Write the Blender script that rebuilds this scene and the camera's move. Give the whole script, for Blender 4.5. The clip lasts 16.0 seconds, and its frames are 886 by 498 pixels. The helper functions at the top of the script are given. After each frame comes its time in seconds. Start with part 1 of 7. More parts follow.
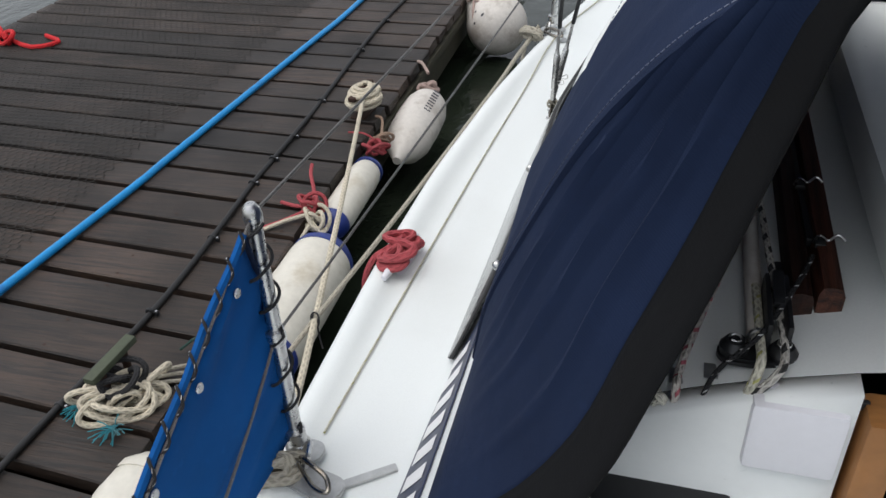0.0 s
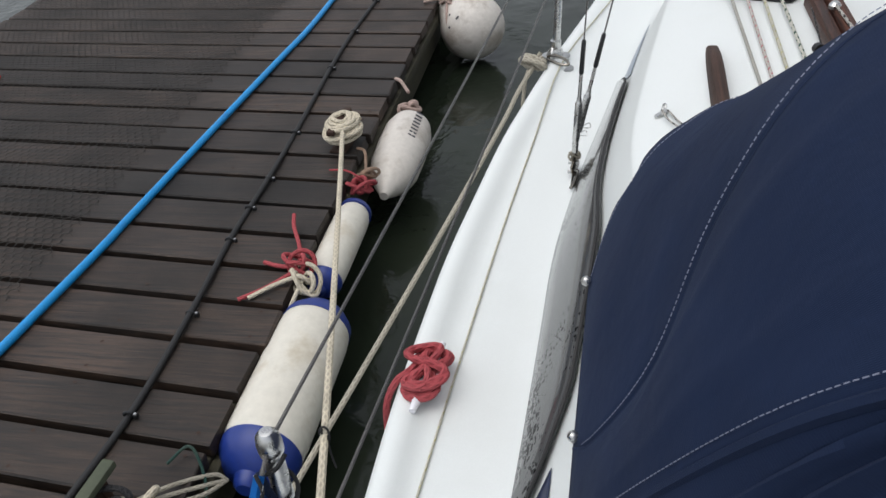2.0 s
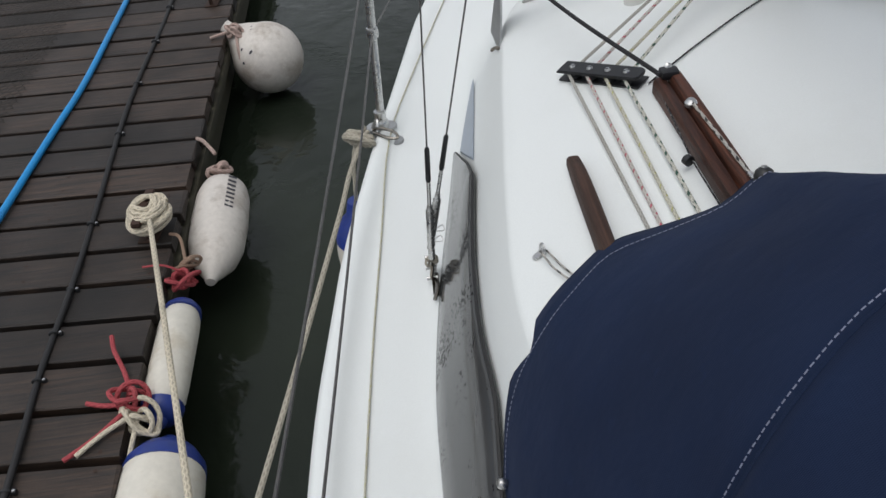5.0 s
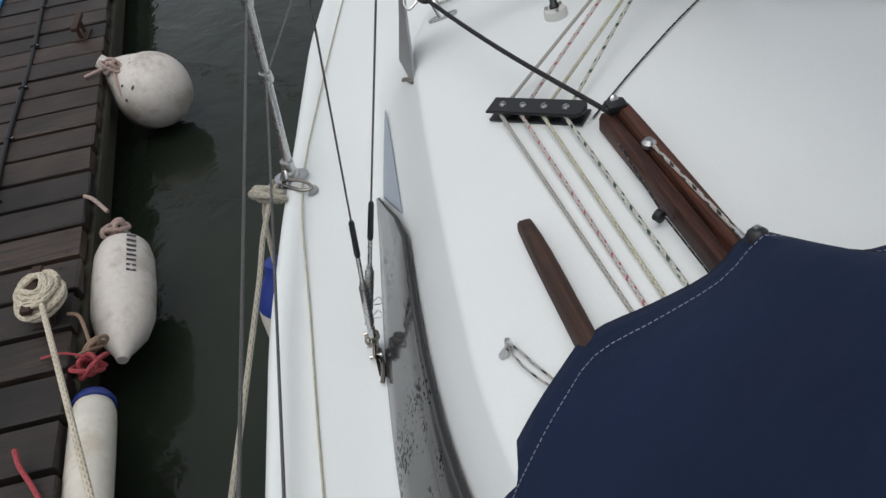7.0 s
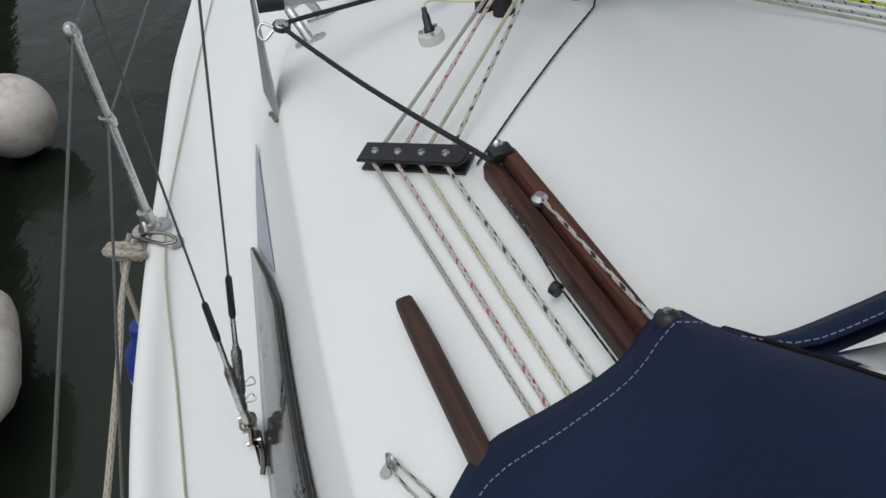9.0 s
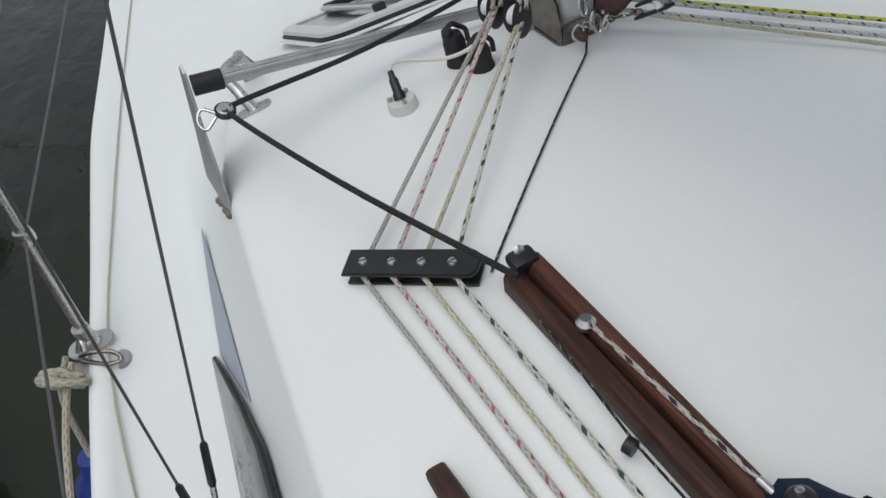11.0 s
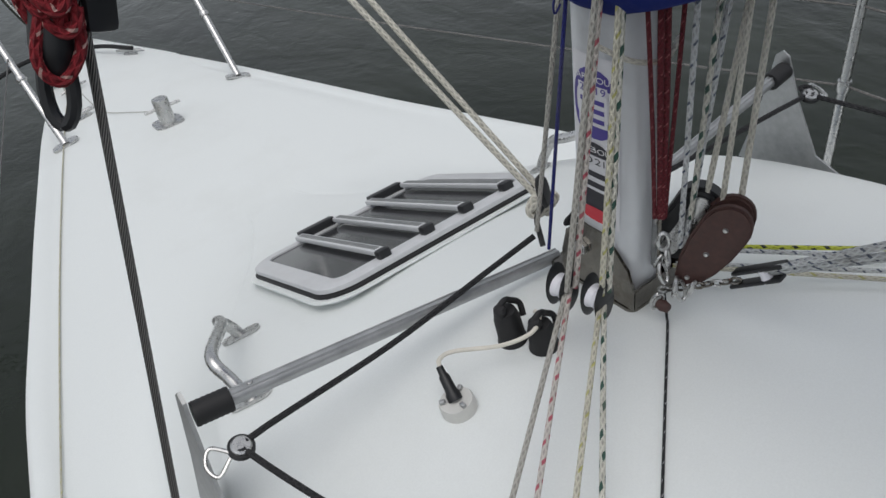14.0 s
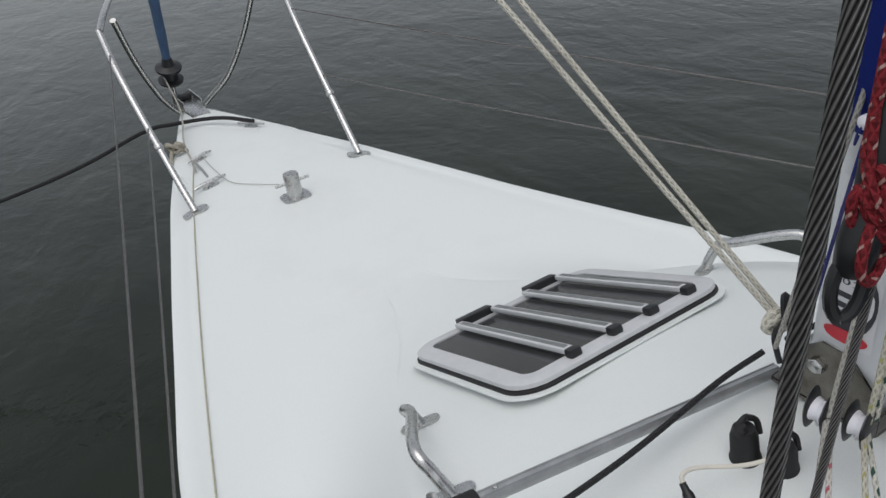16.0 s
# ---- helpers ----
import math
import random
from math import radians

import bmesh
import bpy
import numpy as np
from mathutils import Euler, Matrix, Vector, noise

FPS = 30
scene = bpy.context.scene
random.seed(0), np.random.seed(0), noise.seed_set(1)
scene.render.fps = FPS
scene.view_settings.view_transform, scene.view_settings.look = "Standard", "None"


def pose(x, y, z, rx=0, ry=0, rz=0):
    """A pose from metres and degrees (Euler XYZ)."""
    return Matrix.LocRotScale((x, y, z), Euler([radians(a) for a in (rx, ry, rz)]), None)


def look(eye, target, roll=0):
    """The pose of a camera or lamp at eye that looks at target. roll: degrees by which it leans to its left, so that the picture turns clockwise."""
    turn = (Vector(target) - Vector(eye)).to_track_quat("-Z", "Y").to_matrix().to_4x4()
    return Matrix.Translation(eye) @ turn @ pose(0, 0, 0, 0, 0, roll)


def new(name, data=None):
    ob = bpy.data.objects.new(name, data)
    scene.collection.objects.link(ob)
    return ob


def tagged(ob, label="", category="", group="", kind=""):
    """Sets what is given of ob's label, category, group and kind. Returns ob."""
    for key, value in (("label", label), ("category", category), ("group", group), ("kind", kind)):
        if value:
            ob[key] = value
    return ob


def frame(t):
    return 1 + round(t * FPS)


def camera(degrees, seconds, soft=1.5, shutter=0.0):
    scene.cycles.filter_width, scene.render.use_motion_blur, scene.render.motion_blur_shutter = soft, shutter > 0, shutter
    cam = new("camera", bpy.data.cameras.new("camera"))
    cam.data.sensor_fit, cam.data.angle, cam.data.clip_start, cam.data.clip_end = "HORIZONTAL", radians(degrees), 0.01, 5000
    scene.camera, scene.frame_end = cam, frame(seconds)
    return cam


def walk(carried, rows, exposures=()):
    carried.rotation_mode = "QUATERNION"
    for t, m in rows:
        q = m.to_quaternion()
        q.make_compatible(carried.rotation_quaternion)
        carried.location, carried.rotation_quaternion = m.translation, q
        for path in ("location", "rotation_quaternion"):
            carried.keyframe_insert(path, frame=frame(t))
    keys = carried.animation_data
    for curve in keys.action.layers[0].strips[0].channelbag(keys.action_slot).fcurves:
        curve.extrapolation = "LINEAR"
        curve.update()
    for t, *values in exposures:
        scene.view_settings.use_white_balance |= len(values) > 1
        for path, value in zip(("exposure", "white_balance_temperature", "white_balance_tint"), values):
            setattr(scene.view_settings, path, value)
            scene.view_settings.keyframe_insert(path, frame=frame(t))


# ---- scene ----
cam = camera(58.6, 16.0)
PATH = [
    (0, (-0.452, -2.346, 1.805), (-0.973, -0.78, 0.675), -4.0),
    (0.5, (-0.447, -2.281, 1.811), (-1.07, -0.783, 0.641), -5.6),
    (1, (-0.472, -2.223, 1.823), (-1.127, -0.738, 0.655), -6.2),
    (1.5, (-0.553, -2.131, 1.829), (-1.187, -0.637, 0.661), -6.3),
    (2, (-0.647, -2.018, 1.866), (-1.088, -0.469, 0.681), -6.6),
    (2.5, (-0.713, -1.959, 1.923), (-0.943, -0.381, 0.717), -6.4),
    (3, (-0.74, -1.926, 1.946), (-0.914, -0.35, 0.728), -6.6),
    (5.5, (-0.74, -1.581, 2.014), (-0.693, -0.056, 0.722), -7.6),
    (6, (-0.74, -1.495, 2.013), (-0.645, 0.014, 0.704), -9.1),
    (6.5, (-0.735, -1.432, 2.029), (-0.576, 0.059, 0.705), -10.0),
    (7, (-0.735, -1.405, 2.007), (-0.549, 0.076, 0.676), -9.9),
    (7.5, (-0.72, -1.361, 2.007), (-0.487, 0.097, 0.658), -9.8),
    (8, (-0.688, -1.317, 2.004), (-0.401, 0.119, 0.642), -9.3),
    (8.5, (-0.633, -1.26, 1.994), (-0.305, 0.164, 0.628), -8.7),
    (9, (-0.624, -1.222, 1.973), (-0.244, 0.177, 0.595), -8.6),
    (11.5, (-0.589, -0.843, 1.958), (0.006, 0.449, 0.552), -11.2),
    (12, (-0.522, -0.745, 1.932), (0.245, 0.523, 0.589), -9.5),
    (12.5, (-0.534, -0.722, 1.957), (0.288, 0.552, 0.654), -9.6),
    (13, (-0.544, -0.664, 1.99), (0.273, 0.612, 0.684), -9.8),
    (13.5, (-0.562, -0.629, 2.013), (0.272, 0.652, 0.723), -9.9),
    (14, (-0.589, -0.576, 2.016), (0.244, 0.795, 0.821), -9.7),
    (14.5, (-0.582, -0.498, 2.031), (0.253, 0.916, 0.888), -10.1),
    (15, (-0.632, -0.451, 2.058), (0.256, 1.004, 1.012), -8.8),
    (15.5, (-0.699, -0.446, 2.063), (0.171, 1.041, 1.047), -8.2),
    (16, (-0.786, -0.419, 2.088), (0.037, 1.083, 1.055), -7.7),
]
EXPOSURES = [(0.0, 0.84), (3.0, 0.67), (5.5, 0.46), (9.0, 0.4), (16.0, 0.36)]
walk(cam, [(t, look(eye, target, roll)) for t, eye, target, roll in PATH], EXPOSURES)

# ---------------------------------------------------------------- world and light
world = bpy.data.worlds.new("overcast_sky")
scene.world = world
world.use_nodes = True
wn, wl = world.node_tree.nodes, world.node_tree.links
sky = wn.new("ShaderNodeTexSky")
sky.sky_type = "NISHITA"
sky.sun_disc = False
sky.sun_elevation, sky.sun_rotation = radians(74), radians(-125)
sky.air_density, sky.dust_density, sky.ozone_density = 1.0, 2.5, 1.0
grey = wn.new("ShaderNodeHueSaturation")
grey.inputs["Saturation"].default_value = 0.28
wl.new(sky.outputs[0], grey.inputs["Color"])
wl.new(grey.outputs[0], wn["Background"].inputs["Color"])
wn["Background"].inputs["Strength"].default_value = 0.115

sun_data = bpy.data.lights.new("sun", "SUN")
sun_data.energy, sun_data.angle, sun_data.color = 0.5, radians(70), (1.0, 0.98, 0.95)
sun = new("sun", sun_data)
sun.matrix_world = look((-1.4, -1.0, 7), (0, 0, 0))


# ---------------------------------------------------------------- materials
def material(name):
    m = bpy.data.materials.new(name)
    m.use_nodes = True
    return m, m.node_tree.nodes, m.node_tree.links, m.node_tree.nodes["Principled BSDF"]


def mathn(n, l, op, a, b=None, c=None):
    k = n.new("ShaderNodeMath")
    k.operation = op
    for i, v in enumerate((a, b, c)):
        if v is None:
            continue
        if isinstance(v, (int, float)):
            k.inputs[i].default_value = v
        else:
            l.new(v, k.inputs[i])
    return k.outputs[0]


def mixc(n, l, fac, a, b, kind="MIX"):
    k = n.new("ShaderNodeMix")
    k.data_type, k.blend_type = "RGBA", kind
    for sock, v in ((k.inputs[0], fac), (k.inputs[6], a), (k.inputs[7], b)):
        if isinstance(v, (int, float)):
            sock.default_value = v
        elif isinstance(v, tuple):
            sock.default_value = (*v, 1)
        else:
            l.new(v, sock)
    return k.outputs[2]


def noise_of(n, l, scale, detail=4.0, rough=0.55, coord="Object", stretch=None):
    tc = n.new("ShaderNodeTexCoord")
    k = n.new("ShaderNodeTexNoise")
    k.inputs["Scale"].default_value, k.inputs["Detail"].default_value, k.inputs["Roughness"].default_value = scale, detail, rough
    src = tc.outputs[coord]
    if stretch:
        mp = n.new("ShaderNodeMapping")
        mp.inputs["Scale"].default_value = stretch
        l.new(src, mp.inputs[0])
        src = mp.outputs[0]
    l.new(src, k.inputs["Vector"])
    return k.outputs["Fac"]


def ramp(n, l, fac, lo, hi):
    k = n.new("ShaderNodeMapRange")
    k.inputs[1].default_value, k.inputs[2].default_value = lo, hi
    l.new(fac, k.inputs[0])
    return k.outputs[0]


def bump(n, l, bs, height, strength, dist=0.002, prev=None):
    k = n.new("ShaderNodeBump")
    k.inputs["Strength"].default_value, k.inputs["Distance"].default_value = strength, dist
    l.new(height, k.inputs["Height"])
    if prev:
        l.new(prev, k.inputs["Normal"])
    l.new(k.outputs[0], bs.inputs["Normal"])
    return k.outputs[0]


def plain(name, col, rough=0.5, metal=0.0, var=0.15, scale=30.0, bumpy=0.15, dirt=None, dirt_scale=3.0, dirt_lo=0.55, dirt_hi=0.75, stretch=None):
    """A painted, plastic or metal surface with fine grain and broad stains."""
    m, n, l, bs = material(name)
    fine = noise_of(n, l, scale, 5, 0.6, stretch=stretch)
    dark = tuple(c * (1 - var) for c in col)
    c = mixc(n, l, ramp(n, l, fine, 0.3, 0.7), dark, col)
    if dirt:
        big = noise_of(n, l, dirt_scale, 6, 0.65)
        c = mixc(n, l, ramp(n, l, big, dirt_lo, dirt_hi), c, dirt)
    l.new(c, bs.inputs["Base Color"])
    bs.inputs["Roughness"].default_value, bs.inputs["Metallic"].default_value = rough, metal
    r = mathn(n, l, "MULTIPLY_ADD", fine, 0.25, rough - 0.12)
    l.new(r, bs.inputs["Roughness"])
    if bumpy:
        bump(n, l, bs, fine, bumpy, 0.001)
    return m


GEL = plain("white_gelcoat", (0.77, 0.8, 0.79), 0.32, var=0.03, scale=60, bumpy=0.04, dirt=(0.68, 0.69, 0.66), dirt_scale=2.2, dirt_lo=0.56, dirt_hi=0.95)
GELD = plain("deck_gelcoat", (0.74, 0.77, 0.76), 0.42, var=0.05, scale=400, bumpy=0.12, dirt=(0.64, 0.66, 0.64), dirt_scale=1.7, dirt_lo=0.55, dirt_hi=0.95)
STEEL = plain("stainless_steel", (0.62, 0.62, 0.61), 0.28, 1.0, var=0.2, scale=80, bumpy=0.06)
DULL = plain("dull_alloy", (0.5, 0.51, 0.51), 0.5, 0.9, var=0.25, scale=60, bumpy=0.12)
ALU = plain("anodised_alloy", (0.46, 0.47, 0.475), 0.42, 0.6, var=0.25, scale=40, bumpy=0.05, dirt=(0.4, 0.42, 0.43), dirt_scale=4)
# Brown tint and blotches: tarnish on fittings, painted reflections at the polished mast foot.
TARN_REFL = plain("stainless_tarnish_and_painted_reflections", (0.25, 0.235, 0.21), 0.22, 1.0, var=0.45, scale=22, bumpy=0.1, dirt=(0.12, 0.1, 0.075), dirt_scale=30, dirt_lo=0.5, dirt_hi=0.75)
MASTM = plain("mast_alloy", (0.68, 0.7, 0.72), 0.4, 0.35, var=0.06, scale=30, bumpy=0.03, dirt=(0.5, 0.52, 0.53), dirt_scale=5)
BLACK = plain("black_plastic", (0.014, 0.015, 0.017), 0.42, var=0.4, scale=90, bumpy=0.15)
RUBBER = plain("black_rubber", (0.012, 0.012, 0.013), 0.62, var=0.35, scale=140, bumpy=0.3)
PVCW = plain("white_pvc", (0.68, 0.65, 0.57), 0.4, var=0.12, scale=40, bumpy=0.1, dirt=(0.4, 0.33, 0.22), dirt_scale=6, dirt_lo=0.52, dirt_hi=0.8)
PVCG = plain("grimy_pvc", (0.64, 0.6, 0.55), 0.45, var=0.14, scale=50, bumpy=0.2, dirt=(0.3, 0.25, 0.2), dirt_scale=8, dirt_lo=0.5, dirt_hi=0.76)
PVCB = plain("blue_pvc", (0.012, 0.035, 0.22), 0.4, var=0.2, scale=40, bumpy=0.1)
HOSE = plain("blue_hose_plastic", (0.004, 0.26, 0.62), 0.38, var=0.12, scale=60, bumpy=0.08, dirt=(0.01, 0.14, 0.4), dirt_scale=12)
MARK = plain("dark_marking", (0.05, 0.05, 0.06), 0.6, var=0.3)
GREENP = plain("green_painted_wood", (0.07, 0.085, 0.05), 0.65, var=0.4, scale=40, bumpy=0.4)
RUST = plain("rusty_iron", (0.055, 0.028, 0.018), 0.75, 0.2, var=0.5, scale=60, bumpy=0.5)
WAX = plain("white_plastic", (0.74, 0.74, 0.78), 0.4, var=0.04, scale=60, bumpy=0.04)
STRIPE = plain("silver_blue_stripe", (0.3, 0.35, 0.42), 0.4, var=0.25, scale=24, bumpy=0.05)
STRIPEW = plain("white_letter_film", (0.8, 0.8, 0.8), 0.4, var=0.05)
NAVYF = plain("navy_film", (0.012, 0.02, 0.06), 0.35, var=0.1)
LEATHER = plain("brown_leather", (0.075, 0.036, 0.03), 0.6, var=0.35, scale=120, bumpy=0.5)
BOARD = plain("varnished_wood", (0.36, 0.16, 0.05), 0.35, var=0.3, scale=18, bumpy=0.1, stretch=(1, 8, 1))
PURPLE = plain("purple_film", (0.09, 0.07, 0.3), 0.4, var=0.1)
PAPER = plain("pale_film", (0.72, 0.72, 0.74), 0.4, var=0.05)
REDF = plain("red_film", (0.6, 0.04, 0.06), 0.4, var=0.1)
SEALANT = plain("old_sealant", (0.2, 0.18, 0.15), 0.8, var=0.5, scale=90, bumpy=0.6)
SCUFF = plain("weed_stained_timber", (0.05, 0.045, 0.025), 0.8, var=0.6, scale=25, bumpy=0.9, dirt=(0.03, 0.035, 0.012), dirt_scale=5)


def timber(name, light, dark, gloss, grain_axis, wet=0.0):
    """Weathered timber: long grain, knots, random tone from piece to piece."""
    m, n, l, bs = material(name)
    st = [9, 9, 9]
    st[grain_axis] = 0.45
    tc = n.new("ShaderNodeTexCoord")
    info = n.new("ShaderNodeObjectInfo")
    off = n.new("ShaderNodeVectorMath")
    off.operation = "ADD"
    sc = n.new("ShaderNodeVectorMath")
    sc.operation = "SCALE"
    l.new(info.outputs["Random"], sc.inputs[0])
    sc.inputs["Scale"].default_value = 37.0
    l.new(tc.outputs["Object"], off.inputs[0])
    l.new(sc.outputs[0], off.inputs[1])
    mp = n.new("ShaderNodeMapping")
    mp.inputs["Scale"].default_value = st
    l.new(off.outputs[0], mp.inputs[0])
    g1 = n.new("ShaderNodeTexNoise")
    g1.inputs["Scale"].default_value, g1.inputs["Detail"].default_value, g1.inputs["Roughness"].default_value = 9, 8, 0.7
    g1.inputs["Distortion"].default_value = 0.6
    l.new(mp.outputs[0], g1.inputs["Vector"])
    g2 = n.new("ShaderNodeTexNoise")
    g2.inputs["Scale"].default_value, g2.inputs["Detail"].default_value = 2.3, 5
    l.new(off.outputs[0], g2.inputs["Vector"])
    c = mixc(n, l, ramp(n, l, g1.outputs["Fac"], 0.38, 0.64), dark, light)
    tone = mathn(n, l, "MULTIPLY_ADD", info.outputs["Random"], 0.95, 0.5)
    c = mixc(n, l, 1.0, c, tone, "MULTIPLY")
    c = mixc(n, l, ramp(n, l, g2.outputs["Fac"], 0.42, 0.75), c, tuple(v * 0.6 for v in dark))
    l.new(c, bs.inputs["Base Color"])
    r = mathn(n, l, "MULTIPLY_ADD", g2.outputs["Fac"], 0.5, gloss - 0.2)
    l.new(r, bs.inputs["Roughness"])
    bs.inputs["Specular IOR Level"].default_value = 0.34 + 0.4 * wet
    bump(n, l, bs, g1.outputs["Fac"], 0.7, 0.004)
    return m


PLANK = timber("wet_decking_timber", (0.049, 0.029, 0.0185), (0.0065, 0.0043, 0.0031), 0.57, 0, 0.45)
TEAK = timber("oiled_teak", (0.112, 0.04, 0.023), (0.017, 0.0075, 0.0055), 0.42, 1)
TEAKG = timber("weathered_teak", (0.15, 0.074, 0.05), (0.045, 0.024, 0.017), 0.55, 1)


def canvas(name, col, weave=900.0, sheen=0.0):
    m, n, l, bs = material(name)
    big = noise_of(n, l, 4.0, 5, 0.6)
    tc = n.new("ShaderNodeTexCoord")
    w = []
    for ax, rot in (("X", 0), ("Y", 1)):
        k = n.new("ShaderNodeTexWave")
        k.bands_direction = ax
        k.inputs["Scale"].default_value = weave / 6.28
        l.new(tc.outputs["UV"], k.inputs["Vector"])
        w.append(k.outputs["Fac"])
    weavef = mathn(n, l, "MULTIPLY", w[0], w[1])
    c = mixc(n, l, ramp(n, l, big, 0.3, 0.75), tuple(v * 0.78 for v in col), tuple(v * 1.15 for v in col))
    spots = noise_of(n, l, 45.0, 3, 0.6)
    c = mixc(n, l, ramp(n, l, spots, 0.62, 0.9), c, tuple(v * 1.25 for v in col))
    l.new(c, bs.inputs["Base Color"])
    bs.inputs["Roughness"].default_value = 0.9
    bs.inputs["Specular IOR Level"].default_value = 0.22
    bs.inputs["Sheen Weight"].default_value = sheen
    bs.inputs["Sheen Roughness"].default_value = 0.45
    bs.inputs["Sheen Tint"].default_value = (0.4, 0.55, 1.0, 1)
    slack = noise_of(n, l, 8.0, 4, 0.5)
    bump(n, l, bs, mathn(n, l, "MULTIPLY_ADD", weavef, 0.02, slack), 0.5, 0.016)
    return m


NAVY = canvas("navy_acrylic_canvas", (0.0074, 0.0162, 0.0455), sheen=0.025)
ROYAL = canvas("royal_blue_canvas", (0.0025, 0.014, 0.145))
DODGER = canvas("blue_dodger_cloth", (0.003, 0.085, 0.3))
WEBBING = canvas("black_webbing", (0.003, 0.0034, 0.0042), 500.0)


def rope(name, base, fleck=None, share=0.3, pitch=0.03, dirt=(0.2, 0.18, 0.14), bands=0.006):
    """Braided rope: crossing strands by the map along the tube, with coloured flecks."""
    m, n, l, bs = material(name)
    uv = n.new("ShaderNodeUVMap")
    sep = n.new("ShaderNodeSeparateXYZ")
    l.new(uv.outputs[0], sep.inputs[0])
    u, v = sep.outputs[0], sep.outputs[1]

    def wave(su, sv):
        a = mathn(n, l, "MULTIPLY_ADD", u, su * 2 * math.pi, mathn(n, l, "MULTIPLY", v, sv * 2 * math.pi))
        return mathn(n, l, "SINE", a)

    braid = mathn(n, l, "MAXIMUM", wave(4, 1 / bands / 2), wave(-4, 1 / bands / 2))
    big = noise_of(n, l, 14.0, 4, 0.6)
    c = mixc(n, l, ramp(n, l, braid, -0.2, 0.9), tuple(b * 0.74 for b in base), base)
    if fleck:
        f1 = mathn(n, l, "FRACT", mathn(n, l, "MULTIPLY_ADD", v, 1 / pitch, u))
        f2 = mathn(n, l, "FRACT", mathn(n, l, "MULTIPLY_ADD", v, -0.5 / pitch, mathn(n, l, "MULTIPLY", u, 2)))
        on = mathn(n, l, "MULTIPLY", mathn(n, l, "LESS_THAN", f1, share), mathn(n, l, "LESS_THAN", f2, 0.6))
        c = mixc(n, l, on, c, fleck)
    c = mixc(n, l, mathn(n, l, "MULTIPLY", ramp(n, l, big, 0.5, 0.85), 0.6), c, dirt)
    l.new(c, bs.inputs["Base Color"])
    bs.inputs["Roughness"].default_value = 0.85
    bump(n, l, bs, braid, 0.6, 0.0012)
    return m


R_CREAM = rope("cream_rope", (0.6, 0.54, 0.42), bands=0.012)
R_WHITE = rope("white_rope", (0.62, 0.6, 0.52))
R_OLD = rope("old_grey_rope", (0.4, 0.37, 0.3), bands=0.01)
R_RED = rope("faded_red_rope", (0.38, 0.06, 0.07), bands=0.012, dirt=(0.25, 0.07, 0.07))
R_BRED = rope("bright_red_rope", (0.6, 0.015, 0.02), bands=0.012, dirt=(0.35, 0.01, 0.01))
R_REDF = rope("red_rope_white_flecks", (0.19, 0.005, 0.011), (0.42, 0.27, 0.24), 0.13, 0.011, dirt=(0.15, 0.008, 0.012), bands=0.003)
R_MAROON = rope("dark_red_rope", (0.11, 0.008, 0.014), (0.3, 0.1, 0.1), 0.08, 0.02, dirt=(0.05, 0.008, 0.01), bands=0.004)
R_WRED = rope("white_rope_red_flecks", (0.56, 0.52, 0.48), (0.42, 0.1, 0.13), 0.26, 0.024)
R_WGRN = rope("white_rope_green_flecks", (0.58, 0.57, 0.5), (0.03, 0.08, 0.06), 0.35, 0.028)
R_WYEL = rope("white_rope_yellow_flecks", (0.56, 0.54, 0.44), (0.4, 0.39, 0.14), 0.16, 0.03)
R_WBLU = rope("white_rope_blue_flecks", (0.56, 0.58, 0.58), (0.07, 0.09, 0.13), 0.17, 0.022)
R_WBLK = rope("white_rope_black_flecks", (0.5, 0.48, 0.44), (0.03, 0.03, 0.03), 0.4, 0.03)
R_GREY = rope("pale_grey_rope", (0.42, 0.41, 0.37))
R_BLACK = rope("black_rope", (0.016, 0.016, 0.018), bands=0.006, dirt=(0.03, 0.03, 0.03))
R_BLKF = rope("black_line_white_flecks", (0.014, 0.014, 0.016), (0.5, 0.5, 0.5), 0.1, 0.02, dirt=(0.02, 0.02, 0.02), bands=0.003)
R_YEL = rope("lime_rope_black_flecks", (0.55, 0.6, 0.06), (0.03, 0.04, 0.03), 0.35, 0.022, dirt=(0.4, 0.4, 0.1))
R_NAVY = rope("navy_cord", (0.015, 0.02, 0.16))
R_TEAL = rope("frayed_teal_fibre", (0.03, 0.27, 0.33))
R_GREEN = rope("dark_green_cord", (0.012, 0.05, 0.04))
R_TWINE = rope("tan_twine", (0.3, 0.2, 0.14), bands=0.005)
R_PINK = rope("dirty_pink_rope", (0.42, 0.31, 0.27), bands=0.012)


def wire_mat():
    """Stranded steel wire, laid up in a spiral."""
    m, n, l, bs = material("steel_wire")
    uv = n.new("ShaderNodeUVMap")
    sep = n.new("ShaderNodeSeparateXYZ")
    l.new(uv.outputs[0], sep.inputs[0])
    a = mathn(n, l, "SINE", mathn(n, l, "MULTIPLY_ADD", sep.outputs[0], 12 * 2 * math.pi, mathn(n, l, "MULTIPLY", sep.outputs[1], 2 * math.pi / 0.0032)))
    c = mixc(n, l, ramp(n, l, a, -0.8, 0.6), (0.035, 0.034, 0.032), (0.3, 0.29, 0.28))
    l.new(c, bs.inputs["Base Color"])
    bs.inputs["Metallic"].default_value, bs.inputs["Roughness"].default_value = 0.85, 0.42
    bump(n, l, bs, a, 0.7, 0.0004)
    return m


WIRE = wire_mat()


